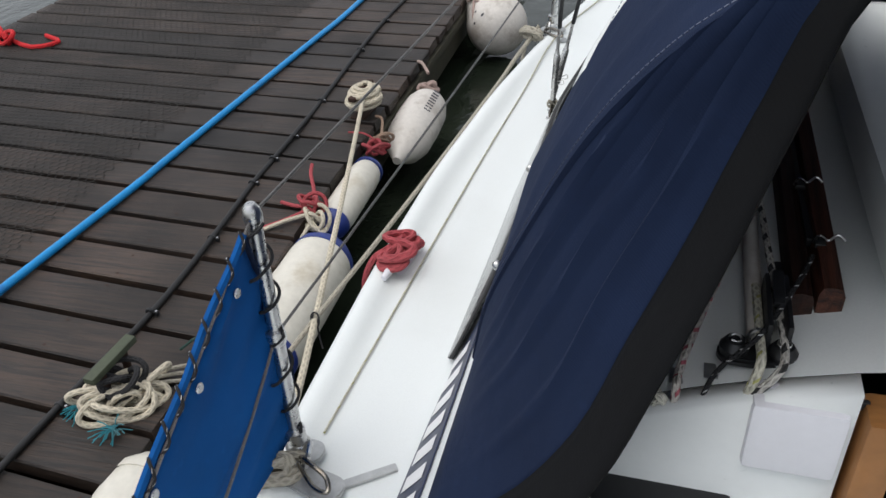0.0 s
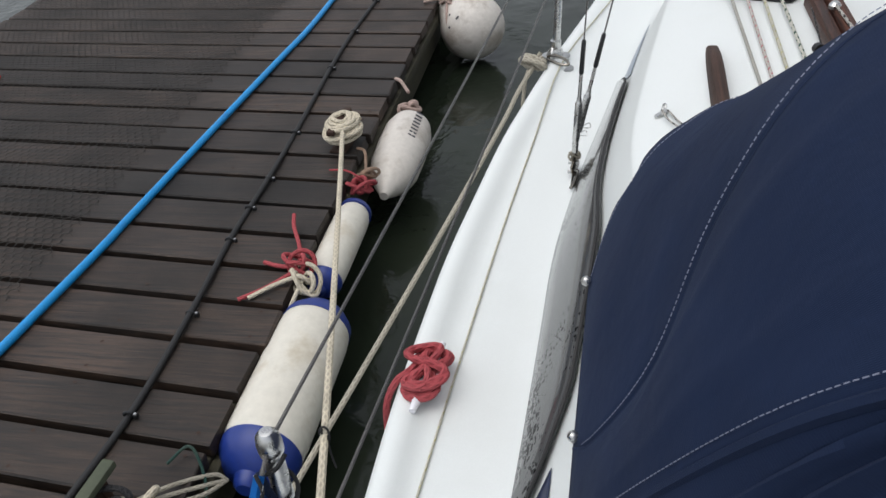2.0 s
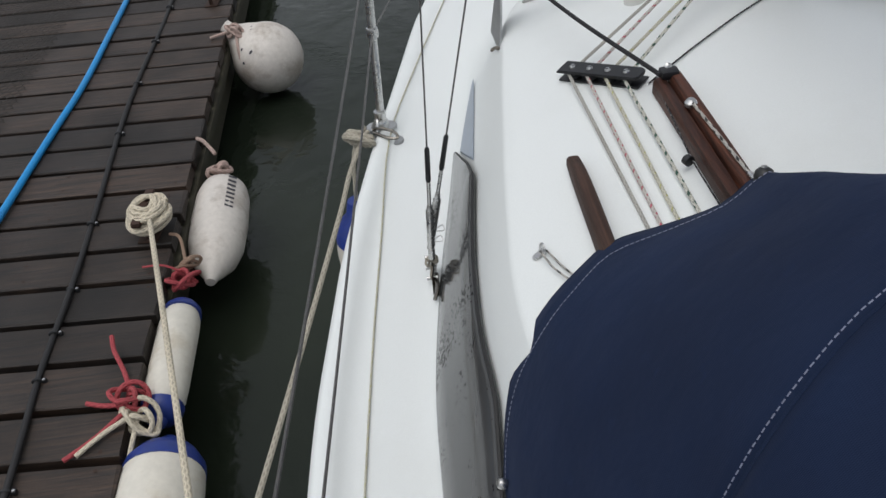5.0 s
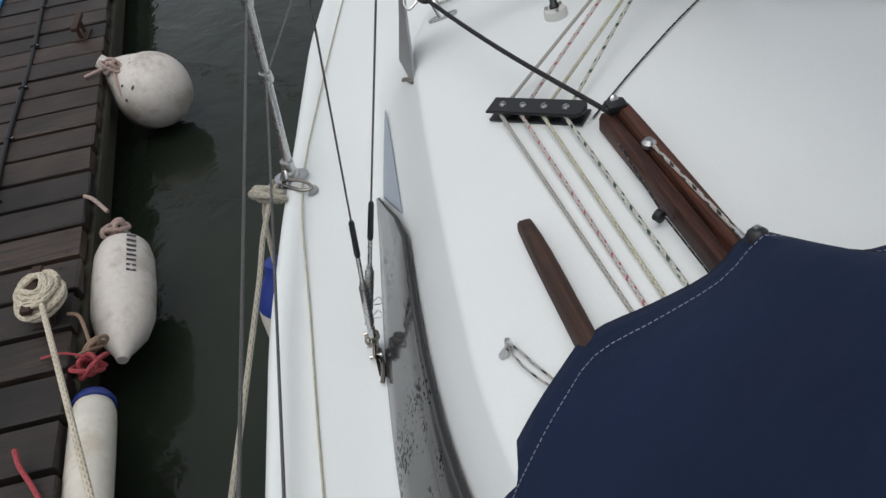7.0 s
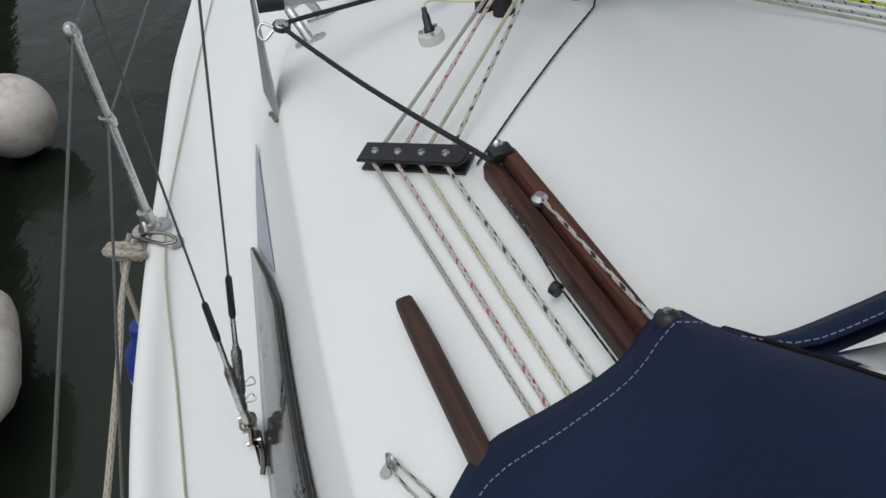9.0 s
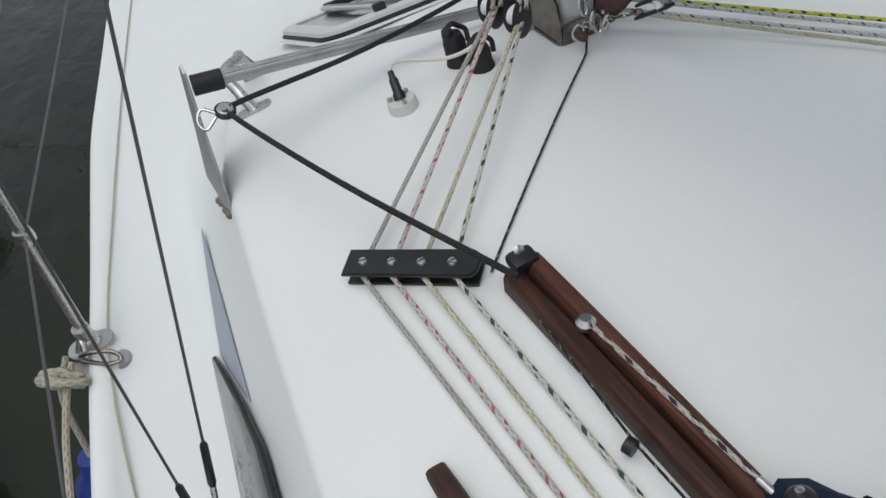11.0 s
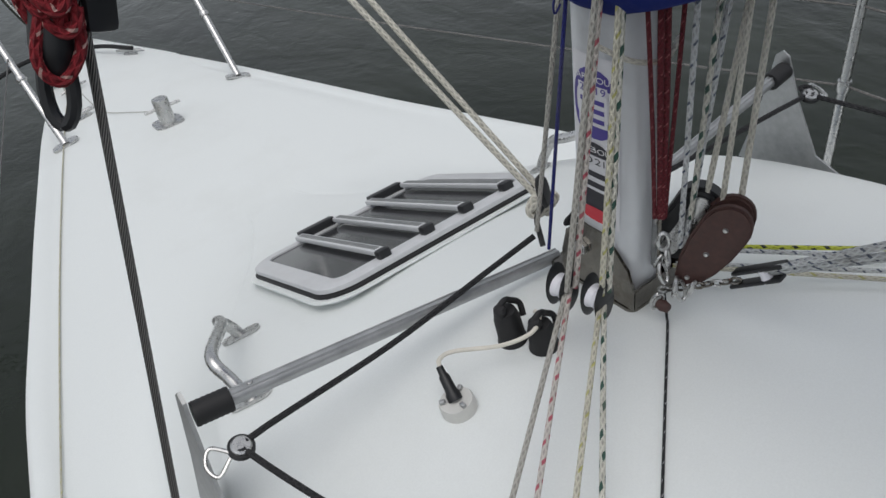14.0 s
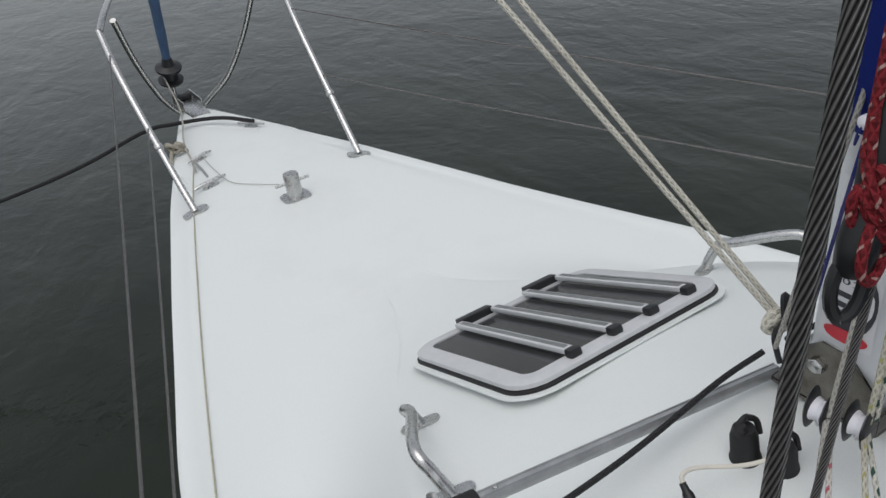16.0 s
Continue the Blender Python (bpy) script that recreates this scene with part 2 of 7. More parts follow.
def window_mat():
    """Smoked acrylic with rain drops on it."""
    m, n, l, bs = material("smoked_acrylic_wet")
    tc = n.new("ShaderNodeTexCoord")
    v = n.new("ShaderNodeTexVoronoi")
    v.inputs["Scale"].default_value = 110
    v.inputs["Randomness"].default_value = 1.0
    l.new(tc.outputs["Object"], v.inputs["Vector"])
    where = noise_of(n, l, 7.0, 4, 0.7)
    size = mathn(n, l, "MULTIPLY", ramp(n, l, where, 0.42, 0.66), 0.55)
    drop = mathn(n, l, "LESS_THAN", v.outputs["Distance"], size)
    fine = noise_of(n, l, 3.0, 4)
    c = mixc(n, l, ramp(n, l, fine, 0.3, 0.7), (0.035, 0.036, 0.037), (0.075, 0.078, 0.08))
    c = mixc(n, l, drop, c, (0.008, 0.008, 0.009))
    l.new(c, bs.inputs["Base Color"])
    bs.inputs["Roughness"].default_value = 0.1
    l.new(mathn(n, l, "MULTIPLY_ADD", drop, -0.3, 0.32), bs.inputs["Specular IOR Level"])
    bump(n, l, bs, drop, 0.5, 0.002)
    return m


ACRYL = window_mat()


def glass_mat(name, tint, rough=0.05):
    m, n, l, bs = material(name)
    bs.inputs["Base Color"].default_value = (*tint, 1)
    bs.inputs["Transmission Weight"].default_value = 1.0
    bs.inputs["Roughness"].default_value = rough
    bs.inputs["IOR"].default_value = 1.15
    f = noise_of(n, l, 6.0, 3)
    bump(n, l, bs, f, 0.15, 0.003)
    return m


HATCHG = plain("hatch_acrylic", (0.05, 0.052, 0.054), 0.12, var=0.2, scale=3, bumpy=0.0)
CLEAR = glass_mat("clear_vinyl", (0.55, 0.56, 0.56), 0.3)


def water_mat():
    m, n, l, bs = material("harbour_water")
    tc = n.new("ShaderNodeTexCoord")
    heights = []
    for sc, st, amp in ((1.6, (1.0, 0.55, 1), 1.0), (6.0, (1.0, 0.6, 1), 0.34), (17.0, (0.8, 1.1, 1), 0.1)):
        k = n.new("ShaderNodeTexNoise")
        k.inputs["Scale"].default_value, k.inputs["Detail"].default_value, k.inputs["Distortion"].default_value = sc, 3, 0.8
        mp = n.new("ShaderNodeMapping")
        mp.inputs["Scale"].default_value = st
        l.new(tc.outputs["Object"], mp.inputs[0])
        l.new(mp.outputs[0], k.inputs["Vector"])
        heights.append(mathn(n, l, "MULTIPLY", k.outputs["Fac"], amp))
    h = mathn(n, l, "ADD", mathn(n, l, "ADD", heights[0], heights[1]), heights[2])
    murk = noise_of(n, l, 0.7, 4, 0.6)
    c = mixc(n, l, ramp(n, l, murk, 0.3, 0.7), (0.0095, 0.0135, 0.009), (0.021, 0.027, 0.018))
    l.new(c, bs.inputs["Base Color"])
    bs.inputs["Roughness"].default_value = 0.06
    bs.inputs["IOR"].default_value = 1.33
    bump(n, l, bs, h, 0.35, 0.05)
    return m


WATER = water_mat()


# ---------------------------------------------------------------- mesh helpers
def part(name, bm, mat, parent=None, label="", smooth=True, at=None):
    """Links a bmesh as one mesh object, under a thing or a part where one is given."""
    me = bpy.data.meshes.new(name)
    bm.to_mesh(me)
    bm.free()
    me.materials.append(mat)
    if smooth:
        me.polygons.foreach_set("use_smooth", [True] * len(me.polygons))
        me.set_sharp_from_angle(angle=radians(38))
    ob = new(name, me)
    if parent is not None:
        ob.parent = parent
    if at is not None:
        ob.matrix_basis = at
    if label:
        tagged(ob, label)
    return ob


def thing(name, label, category, group="", at=None):
    ob = new(name)
    ob.empty_display_size = 0.05
    if at is not None:
        ob.matrix_basis = at
    return tagged(ob, label, category, group)


def smooth_path(pts, n=8):
    """Catmull-Rom through the points."""
    p = [Vector(q) for q in pts]
    if len(p) < 3:
        return p
    p = [2 * p[0] - p[1]] + p + [2 * p[-1] - p[-2]]
    out = []
    for i in range(1, len(p) - 2):
        for k in range(n):
            t = k / n
            a, b, c, d = p[i - 1], p[i], p[i + 1], p[i + 2]
            out.append(0.5 * (2 * b + (c - a) * t + (2 * a - 5 * b + 4 * c - d) * t * t + (3 * b - a - 3 * c + d) * t ** 3))
    out.append(p[-2])
    return out


def tube_bm(path, r, seg=8, bm=None, caps=True, radii=None):
    """A tube along a path, with a map: u round it, v along it in metres."""
    bm = bm or bmesh.new()
    uv = bm.loops.layers.uv.verify()
    path = [Vector(q) for q in path]
    rings, length = [], 0.0
    tan0 = (path[1] - path[0]).normalized()
    side = tan0.cross(Vector((0, 0, 1)))
    if side.length < 1e-3:
        side = tan0.cross(Vector((0, 1, 0)))
    side.normalize()
    lens = []
    for i, p in enumerate(path):
        a, b = path[max(i - 1, 0)], path[min(i + 1, len(path) - 1)]
        tan = (b - a).normalized()
        side = (side - tan * side.dot(tan))
        if side.length < 1e-6:
            side = tan.orthogonal()
        side.normalize()
        up = side.cross(tan)
        if i:
            length += (p - path[i - 1]).length
        lens.append(length)
        rr = radii[i] if radii else r
        rings.append([bm.verts.new(p + rr * (math.cos(2 * math.pi * k / seg) * side + math.sin(2 * math.pi * k / seg) * up)) for k in range(seg)])
    for i in range(len(rings) - 1):
        for k in range(seg):
            f = bm.faces.new((rings[i][k], rings[i][(k + 1) % seg], rings[i + 1][(k + 1) % seg], rings[i + 1][k]))
            for loop, (uu, vv) in zip(f.loops, ((k, lens[i]), (k + 1, lens[i]), (k + 1, lens[i + 1]), (k, lens[i + 1]))):
                loop[uv].uv = (uu / seg, vv)
    if caps:
        bm.faces.new(rings[0][::-1])
        bm.faces.new(rings[-1])
    return bm


def divided(a, b, n, sag=0.0):
    a, b = Vector(a), Vector(b)
    return [a.lerp(b, k / n) - Vector((0, 0, sag * 4 * (k / n) * (1 - k / n))) for k in range(n + 1)]


def box_bm(sx, sy, sz, bevel=0.0, m=None, bm=None, seg=2):
    own = bmesh.new()
    bmesh.ops.create_cube(own, size=1.0)
    bmesh.ops.scale(own, vec=(sx, sy, sz), verts=own.verts)
    if bevel:
        bmesh.ops.bevel(own, geom=own.edges[:], offset=bevel, segments=seg, profile=0.6, affect="EDGES")
    if m is not None:
        bmesh.ops.transform(own, matrix=m, verts=own.verts)
    return join_bm(bm, own)


def join_bm(bm, own):
    if bm is None:
        return own
    me = bpy.data.meshes.new("tmp")
    own.to_mesh(me)
    own.free()
    bm.from_mesh(me)
    bpy.data.meshes.remove(me)
    return bm


def lathe_bm(profile, seg=20, m=None, bm=None):
    """Turns (radius, height) pairs about z."""
    own = bmesh.new()
    rings = []
    for r, z in profile:
        if r < 1e-5:
            rings.append([own.verts.new((0, 0, z))])
        else:
            rings.append([own.verts.new((r * math.cos(2 * math.pi * k / seg), r * math.sin(2 * math.pi * k / seg), z)) for k in range(seg)])
    for a, b in zip(rings, rings[1:]):
        for k in range(seg):
            q = [a[k % len(a)], a[(k + 1) % len(a)], b[(k + 1) % len(b)], b[k % len(b)]]
            q = list(dict.fromkeys(q))
            if len(q) > 2:
                own.faces.new(q)
    for ring, flip in ((rings[0], True), (rings[-1], False)):
        if len(ring) > 2:
            own.faces.new(ring[::-1] if flip else ring)
    if m is not None:
        bmesh.ops.transform(own, matrix=m, verts=own.verts)
    return join_bm(bm, own)


def plate_bm(outline, thick, bevel=0.002, m=None, bm=None):
    """A flat plate of the given outline (x, y), from z 0 up to thick."""
    own = bmesh.new()
    f = own.faces.new([own.verts.new((x, y, 0)) for x, y in outline])
    if f.normal.z < 0:
        f.normal_flip()
    ret = bmesh.ops.extrude_face_region(own, geom=[f])
    bmesh.ops.translate(own, vec=(0, 0, thick), verts=[v for v in ret["geom"] if isinstance(v, bmesh.types.BMVert)])
    bmesh.ops.recalc_face_normals(own, faces=own.faces)
    if bevel:
        top = [e for e in own.edges if all(v.co.z > thick * 0.9 for v in e.verts)]
        bmesh.ops.bevel(own, geom=top, offset=bevel, segments=2, affect="EDGES")
    if m is not None:
        bmesh.ops.transform(own, matrix=m, verts=own.verts)
    return join_bm(bm, own)


def rounded(w, h, r, n=6):
    out = []
    for cx, cy, a0 in ((w / 2 - r, h / 2 - r, 0), (-w / 2 + r, h / 2 - r, 90), (-w / 2 + r, -h / 2 + r, 180), (w / 2 - r, -h / 2 + r, 270)):
        for k in range(n + 1):
            a = radians(a0 + 90 * k / n)
            out.append((cx + r * math.cos(a), cy + r * math.sin(a)))
    return out


def grid_bm(rows, closed=False, uvs=1.0):
    """A sheet through rows of points, mapped in metres."""
    bm = bmesh.new()
    uv = bm.loops.layers.uv.verify()
    vs = [[bm.verts.new(p) for p in row] for row in rows]
    for i in range(len(vs) - 1):
        for j in range(len(vs[0]) - 1):
            f = bm.faces.new((vs[i][j], vs[i][j + 1], vs[i + 1][j + 1], vs[i + 1][j]))
            for loop, (a, b) in zip(f.loops, ((i, j), (i, j + 1), (i + 1, j + 1), (i + 1, j))):
                loop[uv].uv = (a * uvs, b * uvs)
    return bm


def thicken(ob, t, offset=-1.0):
    s = ob.modifiers.new("thickness", "SOLIDIFY")
    s.thickness, s.offset = t, offset
    return ob


def aim(a, b):
    """A pose at a whose z axis points to b."""
    a, b = Vector(a), Vector(b)
    return Matrix.Translation(a) @ (b - a).to_track_quat("Z", "Y").to_matrix().to_4x4()


def lerp_table(table, y):
    if y <= table[0][0]:
        return table[0][1]
    for (a, va), (b, vb) in zip(table, table[1:]):
        if y <= b:
            return va + (vb - va) * (y - a) / (b - a)
    return table[-1][1]


def rope_thing(name, pts, r, mat, label, category="rope", seg=8, n=8, group="", smooth=True):
    ob = part(name, tube_bm(smooth_path(pts, n) if smooth else pts, r, seg), mat)
    return tagged(ob, label, category, group)


def tangle(center, rad, turns, r, seed, flat=0.45, n=70, m=None):
    """A knot or bundle: a closed wandering path round a centre."""
    rng = random.Random(seed)
    ph = [rng.uniform(0, 6.28) for _ in range(6)]
    pts = []
    for k in range(n + 1):
        t = k / n * 2 * math.pi * turns
        q = rad * (0.72 + 0.28 * math.sin(t * 0.37 + ph[0]))
        v = Vector((q * math.cos(t + 0.4 * math.sin(t * 0.61 + ph[1])), q * math.sin(t + ph[2]) * (0.8 + 0.2 * math.sin(t * .23 + ph[3])), rad * flat * math.sin(t * 1.37 + ph[4])))
        if m is not None:
            v = m.to_3x3() @ v
        pts.append(Vector(center) + v)
    return smooth_path(pts, 3)


# ---------------------------------------------------------------- water
bm = bmesh.new()
bmesh.ops.create_grid(bm, x_segments=2, y_segments=2, size=1500)
tagged(part("water", bm, WATER, smooth=False), "dark green-grey harbour water with small ripples", "water", kind="structure")
bm = bmesh.new()
bmesh.ops.create_grid(bm, x_segments=2, y_segments=2, size=1500)
tagged(part("ground", bm, SCUFF, smooth=False, at=pose(0, 0, -3)), "muddy harbour bed under the water", "ground", kind="structure")

# ---------------------------------------------------------------- pontoon
DOCK_Z = 0.35
PITCH = 0.179
SKEW = -0.08
DOCK_W = 2.72
DOCK_TURN = 2.0
DOCK = pose(-1.655, 0.0, DOCK_Z, 0, 0, DOCK_TURN)


dock = tagged(new("pontoon"), "floating pontoon decked with dark wet planks", "pontoon", kind="structure")
dock.matrix_basis = DOCK
bm = box_bm(0.06, 14.0, 0.2, 0.008, pose(-0.05, 2.0, -0.155))
part("edge_beam", bm, SCUFF, dock, "weed-stained timber edge beam")
bm = box_bm(0.06, 14.0, 0.2, 0.008, pose(-DOCK_W + 0.05, 2.0, -0.155))
part("edge_beam", bm, SCUFF, dock)
bm = bmesh.new()
for y in range(-5, 9, 2):
    bm = box_bm(DOCK_W - 0.3, 1.3, 0.42, 0.03, pose(-DOCK_W / 2, y + 0.4, -0.34), bm)
part("float", bm, RUST, dock, "dark red-brown floats under the deck")
bm = bmesh.new()
for x in (0.5, 1.35, 2.2):
    bm = box_bm(0.08, 14.0, 0.14, 0.0, pose(-x, 2.0, -0.125), bm)
part("bearer", bm, SCUFF, dock)
bm = box_bm(0.03, 14.0, 0.05, 0.006, pose(-0.006, 2.0, -0.09))
part("rubbing_strip", bm, SCUFF, dock)

# ---------------------------------------------------------------- boat form
XB = [(-1.75, 0.785), (-1.36, 0.778), (-0.7, 0.775), (-0.4, 0.742), (-0.05, 0.685), (0.25, 0.64), (0.6, 0.6), (0.9, 0.52), (1.2, 0.4), (1.5, 0.25)]
XS = [(-1.75, 0.5), (-1.5, 0.56), (-1.25, 0.605), (-0.8, 0.643), (-0.5, 0.615), (-0.17, 0.576), (0.06, 0.543), (0.2, 0.52), (0.4, 0.46), (0.55, 0.4), (0.75, 0.3), (0.95, 0.18), (1.2, 0.08), (1.5, 0.02)]
ZS = [(-1.75, 1.14), (-1.3, 1.165), (-0.5, 1.175), (0.06, 1.175), (0.25, 1.158), (0.5, 1.127), (0.81, 1.022), (1.1, 0.93), (1.35, 0.86), (1.6, 0.82)]
ZC = [(-1.75, 1.30), (-0.5, 1.305), (0.02, 1.294), (0.16, 1.276), (0.39, 1.21), (0.81, 1.04), (1.1, 0.945), (1.35, 0.865), (1.6, 0.82)]
ZD = [(-3.2, 0.81), (-1.0, 0.83), (-0.4, 0.852), (0.14, 0.88), (0.8, 0.88), (2.2, 0.855), (3.4, 0.838)]
GW = [(-3.2, 0.9), (-2.4, 0.985), (-1.55, 1.015), (-1.1, 1.03), (-0.7, 1.018), (-0.25, 0.972), (0.1, 0.908), (0.41, 0.846), (0.96, 0.742), (1.3, 0.652), (1.65, 0.562), (2.3, 0.385), (2.8, 0.225), (3.2, 0.09), (3.4, 0.022)]


def soft(table, y):
    return sum(lerp_table(table, y + d) for d in (-0.09, -0.045, 0, 0.045, 0.09)) / 5


def form(y):
    return soft(XB, y), soft(XS, y), soft(ZS, y), soft(ZC, y), soft(ZD, y), lerp_table(GW, y) if y > 3.1 else soft(GW, y)


def lean_out(y):
    """How far the starboard half is stretched: the centre line swings to starboard going aft."""
    return 1 + 2 * min(0.06, max(0.0, 0.047 - 0.03 * y)) / 0.8


def half_section(y):
    """Deck from the centre line out to the gunwale: (x, z) pairs."""
    xb, xs, zs, zc, zd, g = form(y)
    crown = lambda x: zd + 0.028 * max(0.0, 1 - (x / max(g, 0.05)) ** 2) * min(1, max(0, (y - 0.6) / 1.2))
    pts = []
    for f in (0, 0.17, 0.34, 0.5, 0.65, 0.78, 0.88, 0.95):
        pts.append((xs * f, zc - (zc - zs) * 0.86 * f * f))
    zr = zs + 0.14 * (zc - zs)
    pts.append((xs - 0.006, zr + 0.001))
    pts.append((xs, zr - 0.004))
    for f in (0.025, 0.25, 0.5, 0.75, 0.9, 0.97):
        pts.append((xs + (xb - xs) * f, zr - (zr - zd - 0.008) * f))
    pts.append((xb + 0.02, zd + 0.002))
    lip = max(g - 0.085, 0.0)
    for f in (0.33, 0.66, 1.0):
        pts.append((xb + 0.02 + (lip - xb - 0.02) * f, zd))
    for dx, dz in ((0.062, 0.004), (0.05, 0.013), (0.036, 0.019), (0.02, 0.02), (0.008, 0.013), (0.0, -0.004)):
        pts.append((max(g - dx, 0.0), zd + dz * (1 - 0.85 * min(1, max(0, (y - 0.3) / 0.9)))))
    x0, out = -1.0, []
    for i, (x, z) in enumerate(pts):
        x = min(x, g)
        x = max(x, x0 + 1e-4)
        x0 = x
        if i < 20:
            c = crown(x)
            k = 0.03 * min(1.0, max(0.0, (y - 0.2) / 0.5))
            b = max(z - c, 0.0)
            z = c + (b * b / (b + k) if b > 0 else 0.0)
        out.append((x, z))
    return out


def deck_z(x, y):
    x = x / lean_out(y) if x > 0 else x
    sec = half_section(y)
    for (xa, za), (xb_, zb) in zip(sec, sec[1:]):
        if abs(x) <= xb_:
            return za + (zb - za) * (abs(x) - xa) / max(xb_ - xa, 1e-6)
    return sec[-1][1]


def on_deck(x, y, dz=0.0):
    return Vector((x, y, deck_z(x, y) + dz))


def deck_pose(x, y, rz=0.0, dz=0.0):
    """A pose on the deck whose z axis stands square to it."""
    e = 0.03
    n = Vector((-(deck_z(x + e, y) - deck_z(x - e, y)) / (2 * e), -(deck_z(x, y + e) - deck_z(x, y - e)) / (2 * e), 1)).normalized()
    m = n.to_track_quat("Z", "Y").to_matrix().to_4x4()
    m = Matrix.Translation(on_deck(x, y, dz)) @ Vector((0, 0, 1)).rotation_difference(n).to_matrix().to_4x4() @ pose(0, 0, 0, 0, 0, rz)
    return m


AFT = -1.72
boat = thing("sailboat", "small white fibreglass sailing boat moored beside the pontoon", "boat")
ys = [AFT + 0.04 * k for k in range(int((3.38 - AFT) / 0.04) + 1)] + [3.4]
rows = []
for y in ys:
    sec = half_section(y)
    q = lean_out(y)
    rows.append([(-x, y, z) for x, z in reversed(sec)] + [(x * q, y, z) for x, z in sec[1:]])
bm = grid_bm(rows)
bmesh.ops.recalc_face_normals(bm, faces=bm.faces)
deck = part("deck", bm, GELD, boat, "white moulded deck and coachroof")

# topsides
rows = []
for k in range(70):
    y = -3.2 + k * 6.6 / 69
    zd, g, q = form(y)[4], form(y)[5], lean_out(y)
    rows.append([(-g, y, zd - 0.004), (-g * 0.995, y, zd - 0.08), (-g * 0.965, y, zd * 0.55), (-g * 0.92, y, 0.05), (-g * 0.8, y, -0.25), (0, y, -0.5), (g * q * 0.8, y, -0.25), (g * q * 0.92, y, 0.05), (g * q * 0.965, y, zd * 0.55), (g * q * 0.995, y, zd - 0.08), (g * q, y, zd - 0.004)])
bm = grid_bm(rows)
bm.faces.new([v for v in bm.verts][:11])
bmesh.ops.recalc_face_normals(bm, faces=bm.faces)
part("hull", bm, GEL, boat, "white topsides")

# side decks, coamings and the well aft
for s in (-1, 1):
    rows = []
    for k in range(20):
        y = -3.2 + k * (AFT + 3.2) / 19
        xb, xs, zs, zc, zd, g = form(max(y, AFT))
        zd, g = form(y)[4], form(y)[5]
        h = 0.1
        wide = lean_out(y) if s > 0 else 1.0
        rows.append([(s * q * wide, y, z) for q, z in ((0.56, 0.5), (0.57, zd + h - 0.03), (0.585, zd + h), (0.64, zd + h + 0.004), (0.665, zd + h - 0.02), (0.75, zd + 0.02), (0.785, zd + 0.002), (g - 0.085, zd), (g - 0.05, zd + 0.013), (g - 0.03, zd + 0.02), (g - 0.008, zd + 0.013), (g, zd - 0.004))])
    bm = grid_bm(rows)
    bmesh.ops.recalc_face_normals(bm, faces=bm.faces)
    part("side_deck", bm, GELD, boat)
bm = box_bm(1.14, 1.5, 0.04, 0.01, pose(0, -2.45, 0.48))
part("cockpit_sole", bm, GELD, boat)
for s in (-1, 1):
    part("cockpit_seat", box_bm(0.3, 1.5, 0.3, 0.02, pose(s * 0.42, -2.45, 0.64)), GELD, boat)
part("transom", box_bm(1.7, 0.05, 0.75, 0.01, pose(0, -3.2, 0.46)), GEL, boat)
sec = half_section(AFT)
bm = bmesh.new()
outer = [(-x, z) for x, z in reversed(sec[:17])] + [(x * lean_out(AFT), z) for x, z in sec[1:17]]
vs = [bm.verts.new((x, AFT, z - 0.001)) for x, z in outer]
lo = [bm.verts.new((x, AFT, 0.46)) for x, z in outer]
for i in range(len(vs) - 1):
    x = (vs[i].co.x + vs[i + 1].co.x) / 2
    if -0.25 < x < 0.26:
        continue
    bm.faces.new((vs[i], vs[i + 1], lo[i + 1], lo[i]))
bulk = part("cabin_bulkhead", bm, GEL, boat)
thicken(bulk, 0.03)


# ---------------------------------------------------------------- sprayhood
def hoop(pts, n=40):
    """An arch from its port foot over the centre line to starboard."""
    half = smooth_path(pts, 10)
    L = [0.0]
    for a, b in zip(half, half[1:]):
        L.append(L[-1] + (b - a).length)
    out = []
    for k in range(n + 1):
        d = L[-1] * k / n
        i = max(j for j in range(len(L)) if L[j] <= d + 1e-9)
        i = min(i, len(half) - 2)
        out.append(half[i].lerp(half[i + 1], (d - L[i]) / max(L[i + 1] - L[i], 1e-9)))
    return out + [Vector((-p.x, p.y, p.z)) for p in reversed(out[:-1])]


